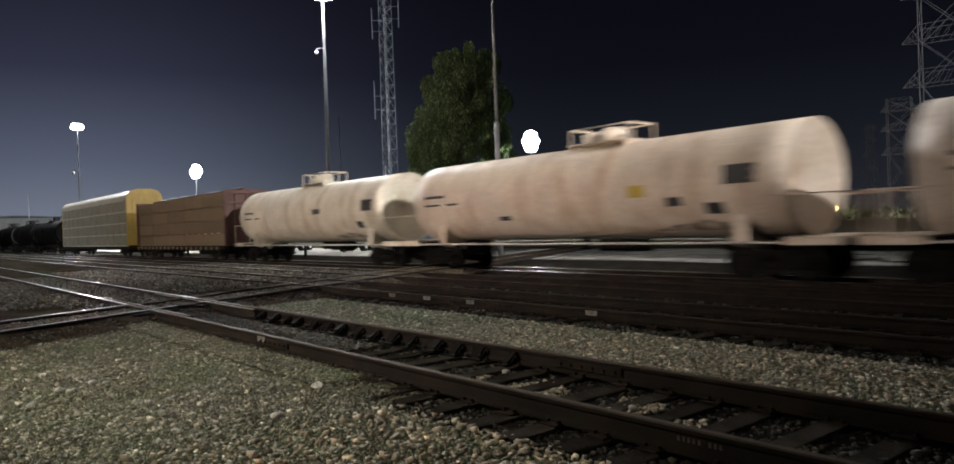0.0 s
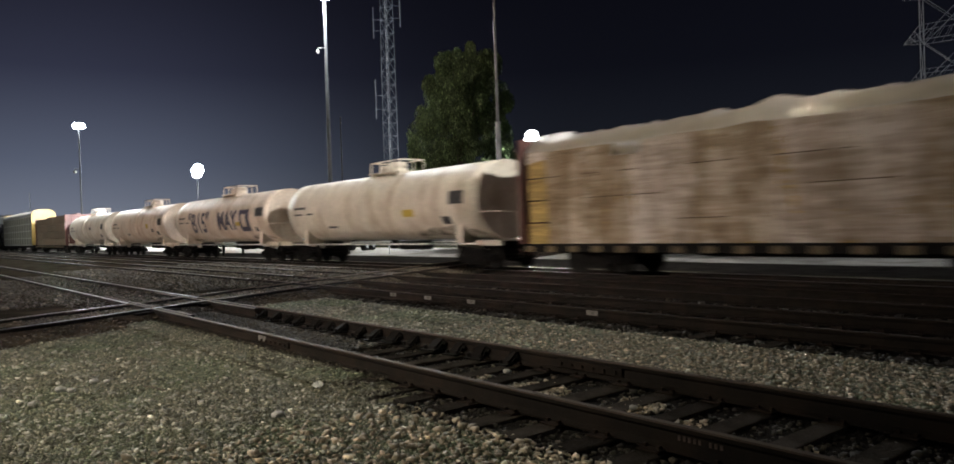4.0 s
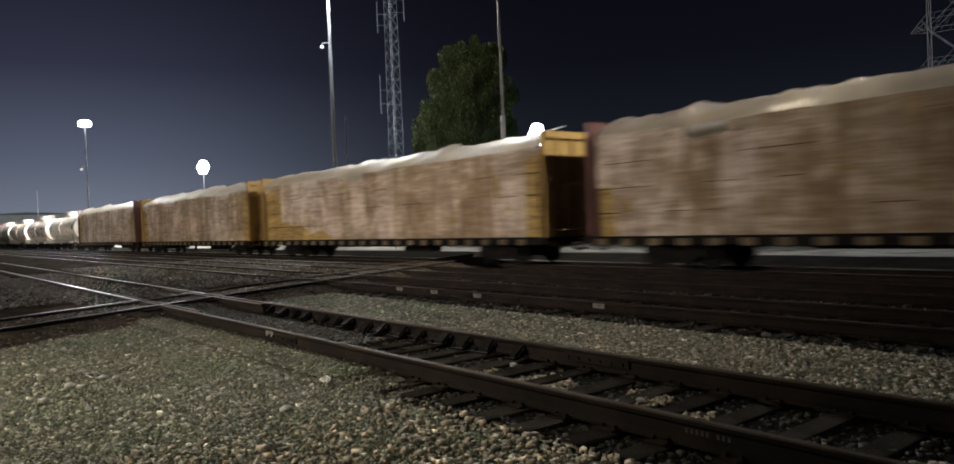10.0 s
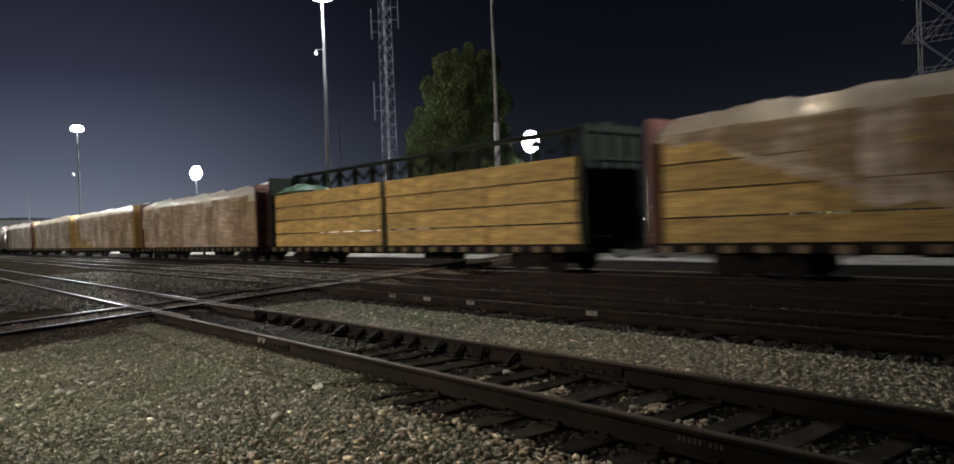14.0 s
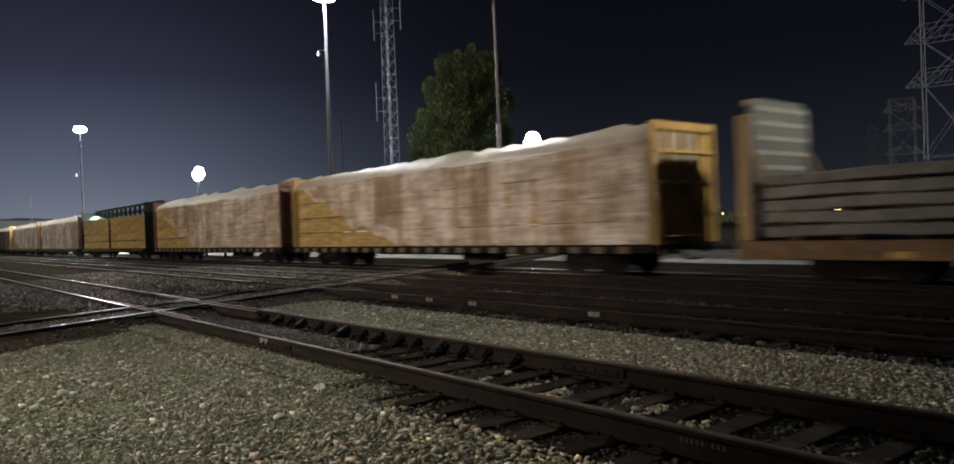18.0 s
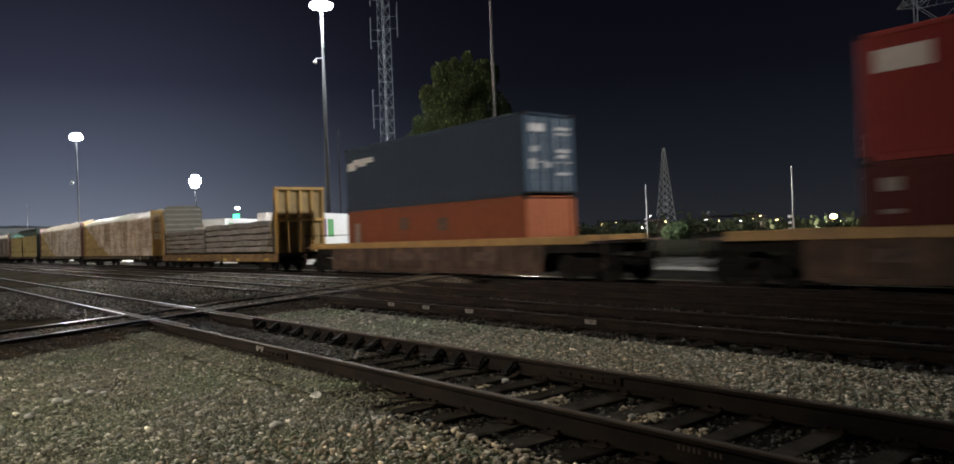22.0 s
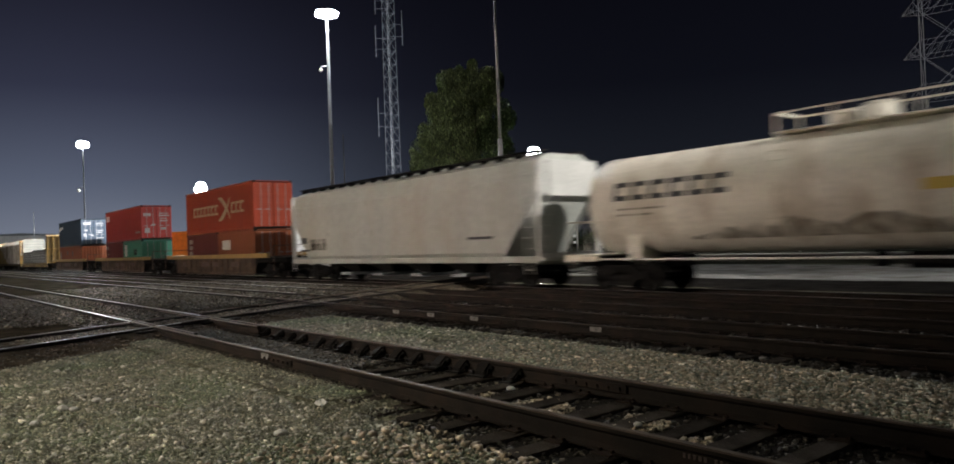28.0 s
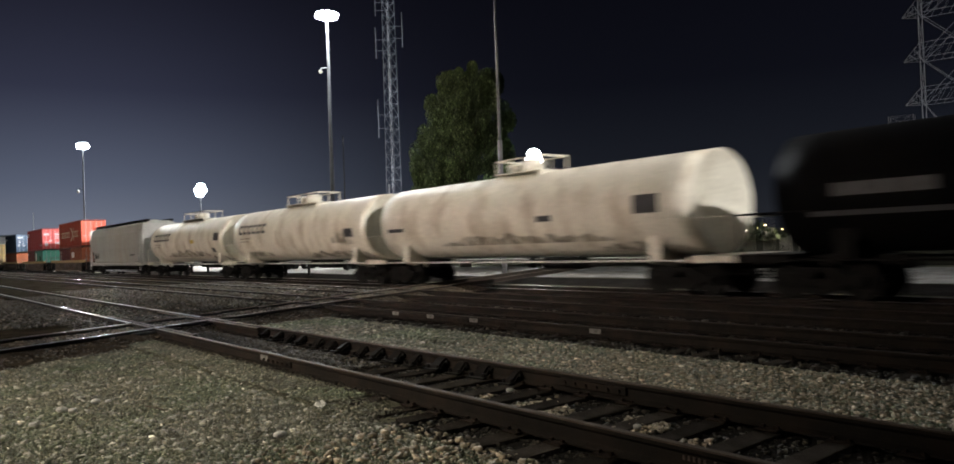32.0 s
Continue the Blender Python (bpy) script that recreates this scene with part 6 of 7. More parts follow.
def emblem(ob):
    """Blocked-out lettering and two crossing swooshes on a container's side."""
    y = -1.228
    for i in range(7):
        x = -4.45 + i * 0.69
        bm = bmesh.new()
        for dx, dz, w, h in ((0.26, 0.26, 0.48, 0.14), (0.26, -0.26, 0.48, 0.14), (0.08, 0, 0.12, 0.38)):
            box(bm, (x + dx, y, 1.45 + dz), (w, 0.03, h))
        part("blocked_letter", bm, EMBLEM, ob)
    for i in range(3):
        x = 2.55 + i * 0.72
        bm = bmesh.new()
        for dx, dz, w, h in ((0.28, 0.28, 0.54, 0.14), (0.28, -0.28, 0.54, 0.14), (0.08, 0, 0.13, 0.42)):
            box(bm, (x + dx, y, 1.45 + dz), (w, 0.03, h))
        part("blocked_letter", bm, EMBLEM, ob)
    for s in (-1, 1):
        bm = bmesh.new()
        rings = []
        for i in range(15):
            k = i / 14
            x = 0.35 + 2.0 * k
            z = 1.45 + s * (0.85 * math.cos(math.pi * min(1, k * 1.25) / 2) ** 1.0 - 0.15) * (1 if k < 0.8 else 0.9) if k < 0.8 else 1.45 + s * (-0.15 - 0.5 * (k - 0.8) / 0.2)
            w = 0.04 + 0.14 * math.sin(math.pi * k)
            rings.append([(x, y + 0.012, z - w), (x, y - 0.014, z - w), (x, y - 0.014, z + w), (x, y + 0.012, z + w)])
        loft(bm, rings)
        part("swoosh", bm, EMBLEM, ob)


# ---------------------------------------------------------------- yard and distance
GZ = -0.25


def place(az, dist):
    """A spot on the ground seen from the eye under that bearing (degrees from +y, negative towards -x)."""
    a = radians(az)
    return (dist * math.sin(a), dist * math.cos(a), GZ)


def high_mast(spot, arm=False, base_r=0.28, heads=10, ring=1.0, tall=1.0):
    x, y, z = spot
    ob = thing("mast_light", (x, y, GZ), "tall galvanised yard mast with glaring white floodlights", "mast light", "yard mast lights")
    h = z - GZ
    bm = bmesh.new()
    bar(bm, (0, 0, 0), (0, 0, h), base_r, 12, base_r * 0.5)
    part("mast", bm, MAST, ob)
    bm = bmesh.new()
    bar(bm, (0, 0, -0.1), (0, 0, 0.5), 0.5, 12)
    part("footing", bm, CONCRETE, ob)
    bm = bmesh.new()
    for i in range(16):
        a, b = 2 * math.pi * i / 16, 2 * math.pi * (i + 1) / 16
        bar(bm, (ring * math.cos(a), ring * math.sin(a), h), (ring * math.cos(b), ring * math.sin(b), h), 0.06, 6)
    for i in range(4):
        a = math.pi * i / 2
        bar(bm, (0, 0, h), (ring * math.cos(a), ring * math.sin(a), h), 0.05, 6)
    part("head_ring", bm, GALV, ob)
    for i in range(heads):
        a = 2 * math.pi * (i + 0.5) / heads
        c, s = math.cos(a), math.sin(a)
        bm = bmesh.new()
        level = (-1, 0, 1, 0)[i % 4] if tall > 1 else 0.12 * (i % 2)
        zt = h + 0.5 * level * tall
        out = ring * (1.1 if abs(level) < 0.9 else 0.55)
        bar(bm, (out * 0.65 * c, out * 0.65 * s, zt + 0.1), (out * c, out * s, zt - 0.08), 0.16, 12, 0.42 * tall)
        f = part("floodlight", bm, MAST, ob)
        # oversized glowing sphere; the round cluster of them stands in for glare bloom
        bm = bmesh.new()
        bmesh.ops.create_icosphere(bm, subdivisions=2, radius=0.44 * tall, matrix=Matrix.Translation((out * c, out * s, zt - 0.08)))
        part("lens", bm, LAMP_HOT, f, "glaring white lens")
    if arm:
        zc = h - 6.75
        bm = bmesh.new()
        bar(bm, (0, 0, zc + 0.35), (-1.0, -0.5, zc + 0.42), 0.05, 6)
        bar(bm, (-1.0, -0.5, zc + 0.42), (-1.05, -0.52, zc + 0.1), 0.05, 6)
        c = part("camera_arm", bm, GALV, ob, "bracket arm with a dome camera")
        bm = bmesh.new()
        bmesh.ops.create_icosphere(bm, subdivisions=2, radius=0.24, matrix=Matrix.Translation((-1.05, -0.52, zc)))
        part("dome_camera", bm, WHITE_MARK, c)
    return ob


def fill_lamp(spot):
    """A short post with one square lamp head, added to carry an unseen fill lamp."""
    x, y, z = spot
    ob = thing("fill_lamp", (x, y, GZ), "short steel post added for a fill lamp, lit", "lamp post", "yard lamp posts")
    bm = bmesh.new()
    bar(bm, (0, 0.5, 0), (0, 0.5, z - GZ + 0.5), 0.09, 10, 0.06)
    bar(bm, (0, 0.5, z - GZ + 0.5), (0, 0, z - GZ + 0.5), 0.05, 8)
    part("post", bm, MAST, ob)
    bm = bmesh.new()
    box(bm, (0, 0, z - GZ + 0.5), (0.5, 0.4, 0.14), 0.03)
    part("lamp_head", bm, MAST, ob)
    bm = bmesh.new()
    box(bm, (0, 0, z - GZ + 0.415), (0.4, 0.3, 0.03), 0.01)
    part("lens", bm, LAMP_HOT, ob, "lit lamp lens")


def lattice_tower(name, at, height, w0, w1, bays, r, label, sides=3, antennas=False, mat=LATTICE):
    ob = thing(name, at, label, "tower")
    n = sides

    def corner(i, k):
        w = w0 + (w1 - w0) * k
        a = 2 * math.pi * i / n + 0.4
        return Vector((w * 0.577 * math.cos(a), w * 0.577 * math.sin(a), height * k))

    for i in range(n):
        bm = bmesh.new()
        bar(bm, corner(i, 0), corner(i, 1), r, 6, r * 0.7)
        part("leg", bm, mat, ob)
    for i in range(n):
        bm = bmesh.new()
        for b in range(bays):
            k0, k1 = b / bays, (b + 1) / bays
            beam(bm, corner(i, k0), corner((i + 1) % n, k1), r * 0.9)
            if not antennas:
                beam(bm, corner((i + 1) % n, k0), corner(i, k1), r * 0.9)
            beam(bm, corner(i, k1), corner((i + 1) % n, k1), r * 0.9)
        part("bracing", bm, mat, ob)
    if antennas:
        for z, off, ln in ((42.8, -2.7, 6.2), (50.5, -2.6, 4.5), (45.5, 2.6, 7.0), (27.6, -2.7, 7.7)):
            bm = bmesh.new()
            dx, dy = 0.53 * off, 0.85 * off
            for dz in (-ln * 0.25, ln * 0.1):
                bar(bm, (0, 0, z + dz), (dx, dy, z + dz), 0.05, 6)
            bar(bm, (dx, dy, z - ln / 2), (dx, dy, z + ln / 2), 0.09, 8)
            part("whip_antenna", bm, mat, ob)
        bm = bmesh.new()
        for s in (-0.22, 0.22):
            bar(bm, (s, -0.3, 0), (s, -0.3, height), 0.025, 5)
        part("cable_ladder", bm, GALV, ob)
    return ob


def pylon(at, turn, height, label, width=8.0, arms=(0.507, 0.672, 0.84, 0.97), reach=2.8, mat=PYLON_STEEL):
    """A broad steel lattice pylon: four upright legs, cross bracing and truss arms."""
    ob = thing("power_pylon", Matrix.Translation(at) @ pose(0, 0, 0, 0, 0, turn), label, "pylon", "transmission pylons")
    hw, r = width / 2, height * 0.0013
    flare = ((-1, -1), (1, -1), (1, 1), (-1, 1))

    def corner(i, z):
        k = 1.0 + 0.25 * max(0.0, 0.3 - z / height)
        return Vector((flare[i][0] * hw * k, flare[i][1] * hw * 0.55 * k, z))

    for i in range(4):
        bm = bmesh.new()
        loft(bm, [[corner(i, z) + Vector((dx * r, dy * r, 0)) for dx, dy in ((-1, -1), (1, -1), (1, 1), (-1, 1))] for z in (0, 0.3 * height, height)])
        part("leg", bm, mat, ob)
    levels = [0.0, 0.24] + [a for a in arms] + [1.0]
    for i in range(4):
        j = (i + 1) % 4
        for a, b in zip(levels, levels[1:]):
            m = (a + b) / 2
            for p, q in (((i, a), (j, b)), ((j, a), (i, b)), ((i, b), (j, b))):
                bm = bmesh.new()
                beam(bm, corner(p[0], p[1] * height), corner(q[0], q[1] * height), r * 1.1)
                part("brace", bm, mat, ob)
    for a in arms:
        for s in (-1, 1):
            bm = bmesh.new()
            z = a * height
            tip = Vector((s * (hw + reach), 0, z))
            for k in (0, 1) if s < 0 else (0, 1):
                y = hw * 0.55 * (-1, 1)[k]
                lo, up = Vector((s * hw, y, z)), Vector((s * hw, y, z + 0.055 * height))
                beam(bm, lo, tip, r * 1.1)
                beam(bm, up, tip, r * 1.1)
                for q in (0.3, 0.6):
                    beam(bm, lo.lerp(tip, q), up.lerp(tip, q), r * 0.8)
                    beam(bm, up.lerp(tip, q), lo.lerp(tip, q - 0.3), r * 0.8)
            part("cross_arm", bm, mat, ob)
        # truss through the body
        bm = bmesh.new()
        n = 6
        for y in (-hw * 0.55, hw * 0.55):
            beam(bm, (-hw, y, z), (hw, y, z), r)
            beam(bm, (-hw, y, z + 0.055 * height), (hw, y, z + 0.055 * height), r)
            for k in range(n):
                x0, x1 = -hw + width * k / n, -hw + width * (k + 1) / n
                beam(bm, (x0, y, z), (x1, y, z + 0.055 * height), r * 0.7)
        part("body_truss", bm, mat, ob)
    return ob


def utility_pole(az, dist, height, r, label, mat=WOODPOLE, name="utility_pole", arms=0, step=None, group=""):
    ob = thing(name, place(az, dist), label, "pole", group)
    bm = bmesh.new()
    if step:
        bar(bm, (0, 0, 0), (0, 0, step), r * 1.7, 10, r * 1.5)
        bar(bm, (0, 0, step), (0, 0, height), r, 10, r * 0.7)
    else:
        bar(bm, (0, 0, 0), (0, 0, height), r, 10, r * 0.65)
    part("shaft", bm, mat, ob)
    for k in range(arms):
        bm = bmesh.new()
        z = height - 0.6 - k * 1.2
        beam(bm, (-1.1, 0.3, z), (1.1, -0.3, z), 0.11)
        for s in (-0.95, -0.45, 0.45, 0.95):
            bar(bm, (s, -0.27 * s, z), (s, -0.27 * s, z + 0.28), 0.05, 6)
        part("crossarm", bm, WOODPOLE, ob)
    return ob


def tree(at, height, spread, seed, label, outline, side, leaves=9000, leaf=0.32):
    """A tapered trunk with limbs and a crown of small hanging leaf sprays."""
    ob = thing("tree", at, label, "tree")
    rng = np.random.default_rng(seed)
    rnd = random.Random(seed)
    bm = bmesh.new()
    bar(bm, (0, 0, -0.2), (0.1, 0, height * 0.35), 0.5, 12, 0.36)
    bar(bm, (0.1, 0, height * 0.35), (-0.1, 0.1, height * 0.85), 0.36, 10, 0.1)
    part("trunk", bm, BARK, ob)
    clumps = []

    def shape(k):
        """How far the crown's middle lies to one side at that share of the height, and its half width."""
        ks, ss, ws = zip(*outline)
        return float(np.interp(k, ks, ss)), float(np.interp(k, ks, ws))

    for i in range(150):
        k = rnd.uniform(0.07, 0.955)
        a = rnd.uniform(0, 2 * math.pi)
        shift, w = shape(k)
        rad = w * rnd.uniform(0.55, 0.98)
        tip = Vector((rad * math.cos(a) + shift * side[0], rad * math.sin(a) + shift * side[1], height * k))
        clumps.append((tip, rnd.uniform(0.10, 0.2) * spread * min(1.0, 0.35 + w / spread)))
        bm = bmesh.new()
        bar(bm, (0, 0, height * max(0.12, k - 0.2)), tip * 0.9 + Vector((0, 0, height * k * 0.1)), 0.11, 6, 0.03)
        if i % 4 == 0:
            part("limb", bm, BARK, ob)
        else:
            bm.free()
    for i in range(50):
        k = rnd.uniform(0.15, 0.85)
        shift, w = shape(k)
        w *= 0.5
        clumps.append((Vector((rnd.uniform(-w, w) + shift * side[0], rnd.uniform(-w, w) + shift * side[1], height * k)), 0.24 * spread))
    per = leaves // len(clumps)
    vs, fs = [], []
    for c, r in clumps:
        d = rng.normal(0, 1, (per, 3))
        d /= np.linalg.norm(d, axis=1)[:, None]
        p = np.array(c) + d * r * (rng.uniform(0.25, 1.0, per) ** 0.5)[:, None] * np.array([1, 1, 1.35])
        a = rng.uniform(0, 2 * np.pi, per)
        ax = np.stack([np.cos(a), np.sin(a), rng.uniform(-0.5, 0.5, per)], -1) * leaf * rng.uniform(0.4, 1.0, per)[:, None]
        dn = np.stack([rng.uniform(-0.4, 0.4, per), rng.uniform(-0.4, 0.4, per), -np.ones(per)], -1) * leaf * 1.5 * rng.uniform(0.5, 1.2, per)[:, None]
        q = np.stack([p - ax * 0.5, p + ax * 0.5, p + ax * 0.25 + dn, p - ax * 0.2 + dn * 0.9], 1)
        base = len(vs)
        vs.extend(q.reshape(-1, 3).tolist())
        fs.extend([(base + 4 * i, base + 4 * i + 1, base + 4 * i + 2, base + 4 * i + 3) for i in range(per)])
    me = bpy.data.meshes.new("crown")
    me.from_pydata(vs, [], fs)
    me.materials.append(LEAF)
    tagged(part("crown", me, None, ob, "drooping green foliage"), kind="stuff")
    return ob


def trailer(at, turn, label, print_side=True, length=16.1, paint=None):
    ob = thing("semi_trailer", Matrix.Translation(at) @ pose(0, 0, 0, 0, 0, turn), label, "trailer", "parked semi-trailers")
    bm = bmesh.new()
    box(bm, (0, 0, 2.62), (length, 2.58, 2.8), 0.05)
    part("trailer_body", bm, paint or TRAILER, ob)
    bm = bmesh.new()
    for s in (-1, 1):
        box(bm, (0, s * 1.27, 1.24), (length, 0.1, 0.16))
    part("lower_rail", bm, GALV, ob)
    for x in (length / 2 - 3.0, length / 2 - 1.6):
        for s in (-1, 1):
            bm = bmesh.new()
            bar(bm, (x, s * 1.2, 0.5), (x, s * 0.75, 0.5), 0.5, 18)
            w = part("wheel", bm, STEEL_DARK, ob)
            bm = bmesh.new()
            bar(bm, (x, s * 1.21, 0.5), (x, s * 1.15, 0.5), 0.26, 14)
            part("rim", bm, GALV, w)
    for s in (-1, 1):
        bm = bmesh.new()
        box(bm, (-length / 2 + 2.6, s * 0.95, 0.6), (0.16, 0.16, 1.2))
        box(bm, (-length / 2 + 2.6, s * 0.95, 0.03), (0.4, 0.3, 0.06))
        part("landing_leg", bm, STEEL_DARK, ob)
    if print_side:
        for x, w, z, h, m in ((-5.4, 1.0, 2.85, 1.4, PURPLE), (-4.2, 1.1, 2.65, 1.0, PURPLE), (-2.9, 1.1, 2.85, 1.4, PURPLE), (-1.6, 1.0, 2.85, 1.4, GREEN_PRINT), (-7.2, 0.7, 3.5, 0.3, GREEN_PRINT)):
            bm = bmesh.new()
            box(bm, (x, -1.296, z), (w, 0.012, h))
            part("printed_block", bm, m, ob, "plain printed block of colour")
    return ob


def shed(at, turn, size, label, wall=SHED, roof=SHED_DARK, doors=2):
    ob = thing("yard_building", Matrix.Translation(at) @ pose(0, 0, 0, 0, 0, turn), label, "building")
    sx, sy, sz = size
    bm = bmesh.new()
    box(bm, (0, 0, sz / 2), (sx, sy, sz), 0.02)
    part("wall", bm, wall, ob)
    bm = bmesh.new()
    loft(bm, [[(x, -sy / 2 - 0.3, sz), (x, 0, sz + sy * 0.025), (x, sy / 2 + 0.3, sz), (x, 0, sz - 0.02)] for x in (-sx / 2 - 0.3, sx / 2 + 0.3)])
    part("roof", bm, roof, ob)
    for i in range(doors):
        bm = bmesh.new()
        x = -sx / 2 + sx * (i + 0.5) / doors
        box(bm, (x, -sy / 2 - 0.03, min(sz * 0.4, 2.0)), (min(3.4, sx / doors * 0.6), 0.08, min(sz * 0.8, 4.0)), 0.01)
        part("roller_door", bm, GALV, ob)
    return ob


def work_truck(at, turn):
    ob = thing("work_truck", Matrix.Translation(at) @ pose(0, 0, 0, 0, 0, turn), "pale parked work truck", "truck")
    bm = bmesh.new()
    loft(bm, [[(x, -1.0, 0.55), (x, 1.0, 0.55), (x, 1.0, z), (x, 0.85, z + dz), (x, -0.85, z + dz), (x, -1.0, z)] for x, z, dz in ((-2.9, 1.05, 0.05), (-1.5, 1.15, 0.08), (-0.9, 1.3, 0.65), (0.5, 1.3, 0.7), (0.7, 1.3, 0.1), (3.0, 1.3, 0.05))])
    part("body", bm, TRUCK_GREY, ob)
    bm = bmesh.new()
    box(bm, (1.9, 0, 1.65), (2.4, 2.0, 0.9), 0.05)
    part("tool_box", bm, TRUCK_GREY, ob)
    bm = bmesh.new()
    box(bm, (-0.2, 0, 1.62), (1.25, 1.86, 0.42), 0.04)
    part("windows", bm, SHED_DARK, ob)
    for x in (-1.9, 1.9):
        for s in (-1, 1):
            bm = bmesh.new()
            bar(bm, (x, s * 1.02, 0.42), (x, s * 0.7, 0.42), 0.42, 16)
            part("wheel", bm, STEEL_DARK, ob)
    return ob


def far_lights():
    warm, white, red = glow("sodium_lamp", (1.0, 0.62, 0.22), 25), glow("far_white_lamp", (1.0, 0.95, 0.85), 25), glow("signal_red", (1.0, 0.15, 0.05), 12)
    spots = ((-25.15, 0.35, 230, 0.95, warm), (-34.49, 0.2, 290, 0.8, white), (-38.2, 0.1, 150, 0.14, white), (-29.9, 0.6, 220, 0.22, warm), (-30.4, 0.45, 220, 0.18, warm), (-31.2, 0.3, 240, 0.18, white),
             (-36.5, 0.45, 240, 0.2, warm), (-35.1, 0.5, 240, 0.16, red), (-41.2, 0.4, 260, 0.15, warm), (-32.7, 0.35, 260, 0.15, warm), (-33.6, 0.5, 250, 0.14, white), (-40.1, 0.5, 260, 0.15, warm), (-37.6, 0.9, 260, 0.15, white), (-28.8, 0.25, 220, 0.18, warm))
    for az, el, d, r, m in spots:
        x, y, _ = place(az, d)
        z = EYE[2] + d * math.tan(radians(el))
        ob = thing("street_lamp", (x, y, GZ), "small distant lit street lamp", "street lamp", "distant street lamps")
        bm = bmesh.new()
        bar(bm, (0, 0.3, 0), (0, 0.3, z - GZ + 0.3), 0.08, 8, 0.05)
        bar(bm, (0, 0.3, z - GZ + 0.3), (0, 0, z - GZ + r * 0.9), 0.05, 6)
        part("post", bm, STEEL_DARK, ob)
        bm = bmesh.new()
        bmesh.ops.create_icosphere(bm, subdivisions=2, radius=r, matrix=Matrix.Translation((0, 0, z - GZ)) @ Matrix.Diagonal((1, 1, 0.7, 1)))
        part("lamp_head", bm, m, ob)


def bush(at, width, height, seed, label):
    ob = thing("bush", at, label, "bush")
    rng = np.random.default_rng(seed)
    n = 2600
    d = rng.normal(0, 1, (n, 3))
    d /= np.linalg.norm(d, axis=1)[:, None]
    p = d * rng.uniform(0.6, 1.0, (n, 1)) * np.array([width / 2, width / 2, height * 0.62]) + np.array([0, 0, height * 0.4])
    p[:, 2] = np.maximum(p[:, 2], 0.05)
    a, b = rng.normal(0, 0.12, (n, 3)), rng.normal(0, 0.12, (n, 3))
    me = bpy.data.meshes.new("foliage")
    me.from_pydata(np.stack([p - a, p + b, p + a, p - b], 1).reshape(-1, 3).tolist(), [], [(4 * i, 4 * i + 1, 4 * i + 2, 4 * i + 3) for i in range(n)])
    me.materials.append(LEAF)
    tagged(part("foliage", me, None, ob), kind="stuff")
    bm = bmesh.new()
    for i in range(5):
        bar(bm, (0, 0, -0.1), (0.5 * math.cos(i * 1.26), 0.5 * math.sin(i * 1.26), height * 0.5), 0.05, 5, 0.02)
    part("stem", bm, BARK, ob)


def scrub():
    """A low dark belt of far bushes."""
    rng = np.random.default_rng(11)
    vs, fs = [], []
    for az in np.arange(-88, -12, 0.22):
        d = 260 + 40 * math.sin(az * 1.3) + rng.uniform(-15, 15)
        x, y, _ = place(az, d)
        h = rng.uniform(1.5, 4.2) * (1.5 if -47 < az < -30 else 1.0)
        n = 26
        p = np.array([x, y, GZ + h * 0.45]) + rng.normal(0, 1, (n, 3)) * np.array([1.1, 1.1, h * 0.28])
        p[:, 2] = np.maximum(p[:, 2], GZ + 0.2)
        a = rng.normal(0, 0.5, (n, 3))
        b = rng.normal(0, 0.5, (n, 3))
        base = len(vs)
        vs.extend(np.stack([p - a, p + b, p + a, p - b], 1).reshape(-1, 3).tolist())
        fs.extend([(base + 4 * i, base + 4 * i + 1, base + 4 * i + 2, base + 4 * i + 3) for i in range(n)])
    me = bpy.data.meshes.new("far_bushes")
    me.from_pydata(vs, [], fs)
    me.materials.append(LEAF_DARK)
    tagged(new("far_bushes", me), "dark belt of distant bushes", "bushes", kind="stuff")


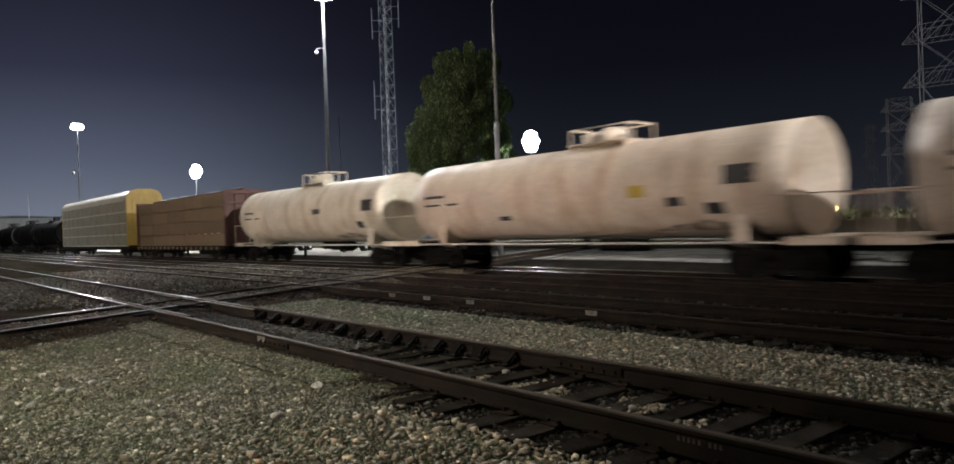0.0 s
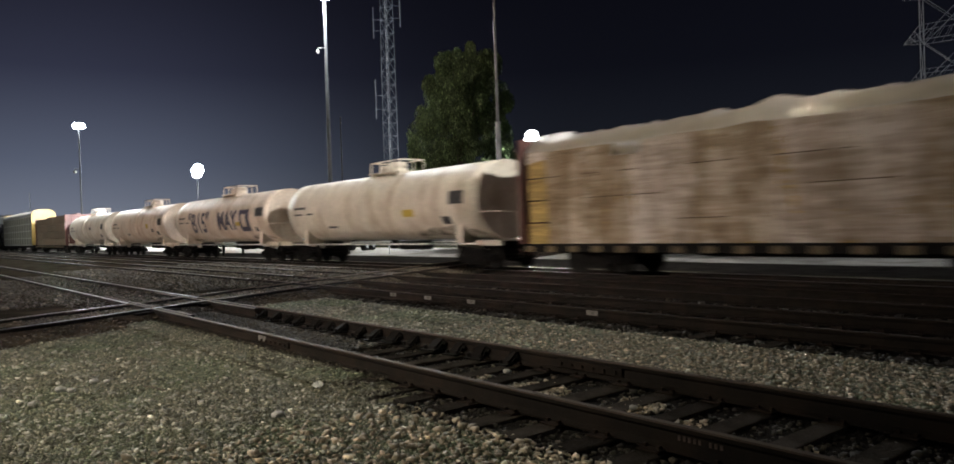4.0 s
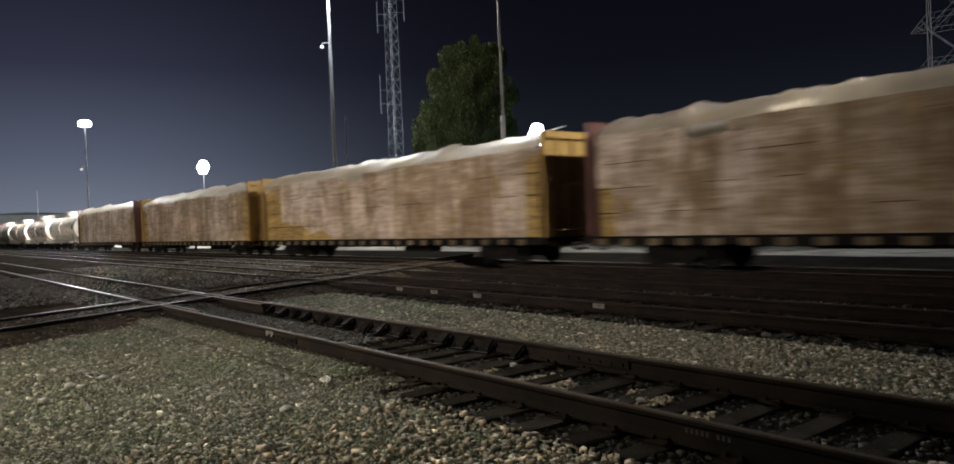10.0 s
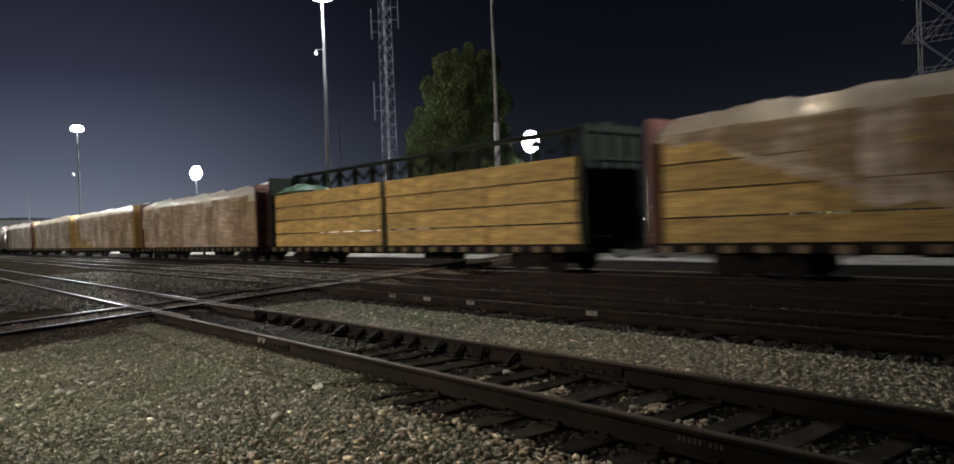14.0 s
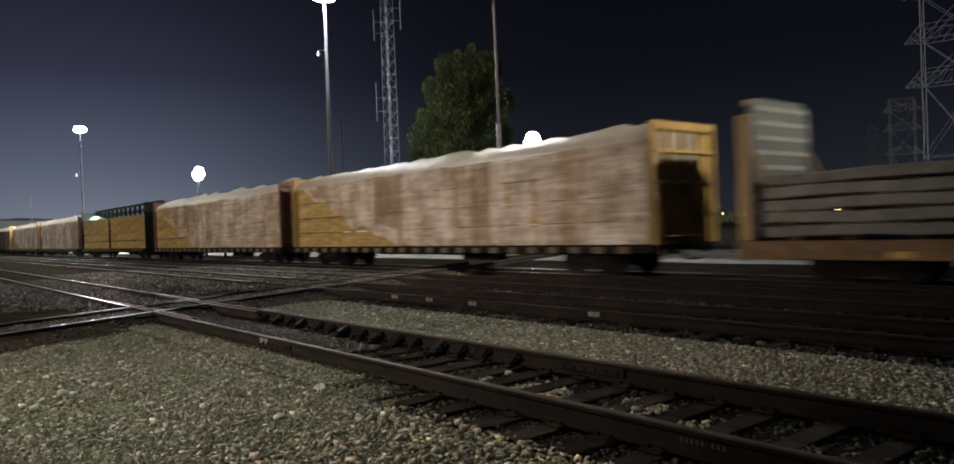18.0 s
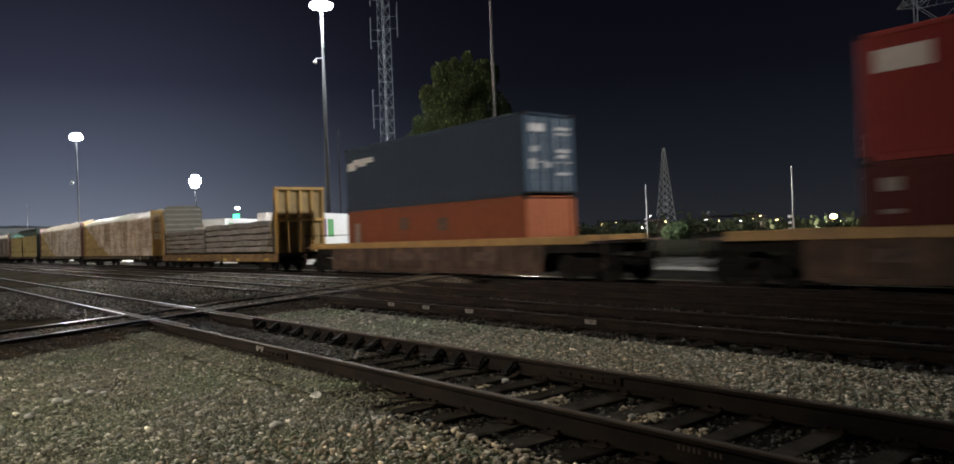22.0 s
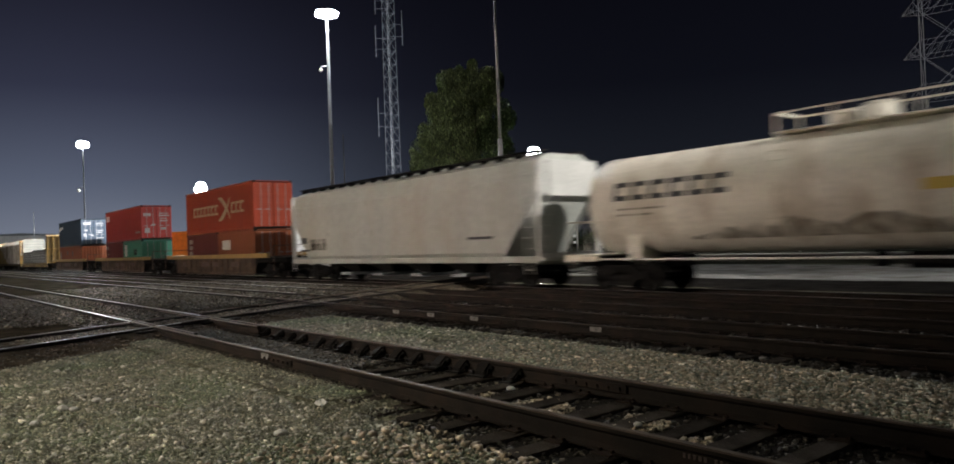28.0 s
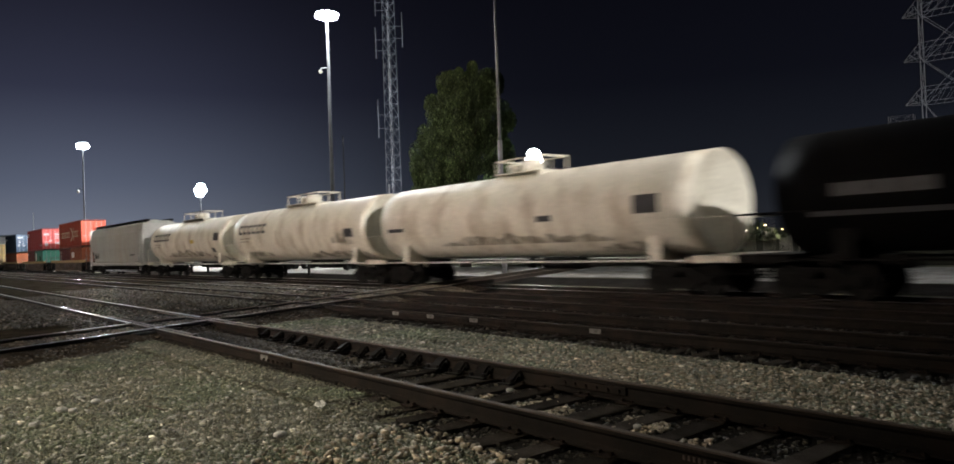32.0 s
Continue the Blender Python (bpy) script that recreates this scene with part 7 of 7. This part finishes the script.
def build_yard():
    high_mast(MAST_A, arm=True, heads=12, ring=0.42, base_r=0.17, tall=0.95)
    high_mast(MAST_B, heads=12, ring=0.5, base_r=0.15, tall=1.15)
    high_mast(MAST_C, arm=True, base_r=0.3, tall=0.7)
    high_mast(MAST_D, heads=12, ring=0.5, base_r=0.1, tall=1.7)
    high_mast(MAST_E)
    # posts for the two added fill lamps
    fill_lamp(GROUND_FILL_LAMP)
    fill_lamp(TRAILER_FILL_LAMP)
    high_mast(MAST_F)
    # unseen mast added to carry the left fill
    high_mast(LEFT_FILL_MAST)
    lattice_tower("radio_tower", place(-57.2, 150), 66, 3.1, 2.2, 26, 0.075, "slim lattice radio tower with whip antennas", antennas=True)
    tree(place(-51.95, 62), 17.6, 4.6, 3, "tall dense drooping green tree", ((0.06, 1.5, 2.1), (0.17, 0.2, 3.9), (0.3, -0.45, 4.7), (0.52, -0.3, 4.7), (0.65, 0.2, 4.2), (0.78, 0.6, 3.3), (0.88, 1.0, 2.3), (0.96, 1.5, 1.0)), (0.616, 0.788), leaves=150000, leaf=0.13)
    tree(place(-48.7, 74), 10.5, 2.6, 8, "smaller drooping green tree behind the tall one", ((0.1, 0.0, 0.9), (0.4, 0.0, 2.2), (0.7, 0.0, 2.3), (0.95, 0.0, 0.8)), (0.66, 0.75), leaves=24000, leaf=0.14)
    utility_pole(-49.0, 46, 18.5, 0.10, "slender grey pole on a thicker base", LIT_STEEL, step=8.2)
    utility_pole(-60.95, 64, 11.4, 0.07, "dark wooden utility pole")
    utility_pole(-81.7, 200, 12.8, 0.13, "slim grey pole beside the warehouse", GALV)
    utility_pole(-57.6, 54, 6.4, 0.05, "thin grey antenna pole", GALV)
    pylon(place(-18.27, 150), 12, 46, "tall broad steel lattice power pylon")
    pylon(place(-21.1, 300), 12, 41, "broad steel lattice power pylon", width=7.6, arms=(0.53, 0.735, 0.9), reach=2.2, mat=LIT_STEEL)
    pylon(place(-22.9, 420), 12, 44, "distant narrow steel lattice power pylon", width=3.2, reach=2.0, mat=LIT_STEEL)
    # bright steel makes up for the lamplight missing on this far mast
    lattice_tower("lattice_mast", place(-36.45, 330), 36, 8.0, 0.9, 12, 0.13, "distant tapered steel lattice mast", sides=4, mat=GALV)
    for az, d, h in ((-43.4, 70, 7.6), (-27.7, 70, 6.8), (-37.85, 140, 9.9)):
        ob = utility_pole(az, d, h, 0.09, "slim white signal mast", WHITE_MARK, "signal_mast", group="signal masts")
        for z in (0.2 * h, 0.28 * h, 0.36 * h):
            bm = bmesh.new()
            box(bm, (-0.25, -0.12, z), (0.3, 0.16, 0.22), 0.03)
            part("signal_head", bm, WHITE_MARK, ob)
    for x, y in ((-54.9, 29.0), (-66.8, 28.9)):
        trailer((x, y, GZ), 125.4, "white semi-trailer with printed blocks of colour")
    trailer((-79.3, 30.0, GZ), 125.4, "orange semi-trailer parked beside white ones", print_side=False, paint=ORANGE_PRINT)
    shed(place(-55.4, 105), 40, (9, 6, 3.4), "low pale yard shed with dark roof")
    work_truck(place(-52.9, 76), 25)
    shed(place(-83.5, 300), 6, (46, 30, 9.5), "long pale flat-roofed warehouse", doors=7)
    shed(place(-78.5, 330), 6, (30, 25, 6), "long low pale warehouse", doors=5)
    # a lit green sign and a lamp on a pole behind the trailers
    ob = utility_pole(-68.4, 92, 6.0, 0.08, "slim pole with a lamp and a lit green sign", MAST, "sign_pole")
    bm = bmesh.new()
    bmesh.ops.create_icosphere(bm, subdivisions=2, radius=0.26, matrix=Matrix.Translation((0, 0, 6.05)) @ Matrix.Diagonal((1, 1, 0.6, 1)))
    part("lamp_head", bm, LAMP_HOT, ob)
    bm = bmesh.new()
    box(bm, (0.3, -0.3, 5.1), (1.7, 0.12, 0.5), 0.02)
    part("sign_board", bm, SIGN_GREEN, ob, "lit green sign board")
    bush(place(-35.8, 120), 4.6, 2.6, 17, "rounded pale green bush")
    far_lights()
    scrub()


# ---------------------------------------------------------------- build and movement


def run(t):
    """How far the train has gone along the track at t seconds."""
    return -11.985 * (t - 16) + 0.01 * (t - 16) ** 2


def spin(t):
    """How far the wheels have turned, in degrees."""
    return math.degrees((run(t) - run(0)) / 0.455)


def motions():
    # all wheels roll alike: the front and the rear axle of a truck each have one action
    leads = {}
    for w in WHEELSETS:
        x = round(w.location.x, 2)
        if x not in leads:
            walk(w, [(i / FPS, pose(x, 0, 0.455, 0, spin(i / FPS), 0)) for i in range(32 * FPS + 1)])
            leads[x] = w.animation_data
        else:
            w.rotation_mode = "QUATERNION"
            w.animation_data_create().action = leads[x].action
            w.animation_data.action_slot = leads[x].action_slot
    for ob, u in CARS:
        z = ob.location.z
        walk(ob, [(t, pose(u + run(t), TRAIN_Y, z)) for t in range(0, 33, 2)])


build_ground()
build_train()
build_yard()
build_gravel()
build_litter()
build_tracks()
motions()
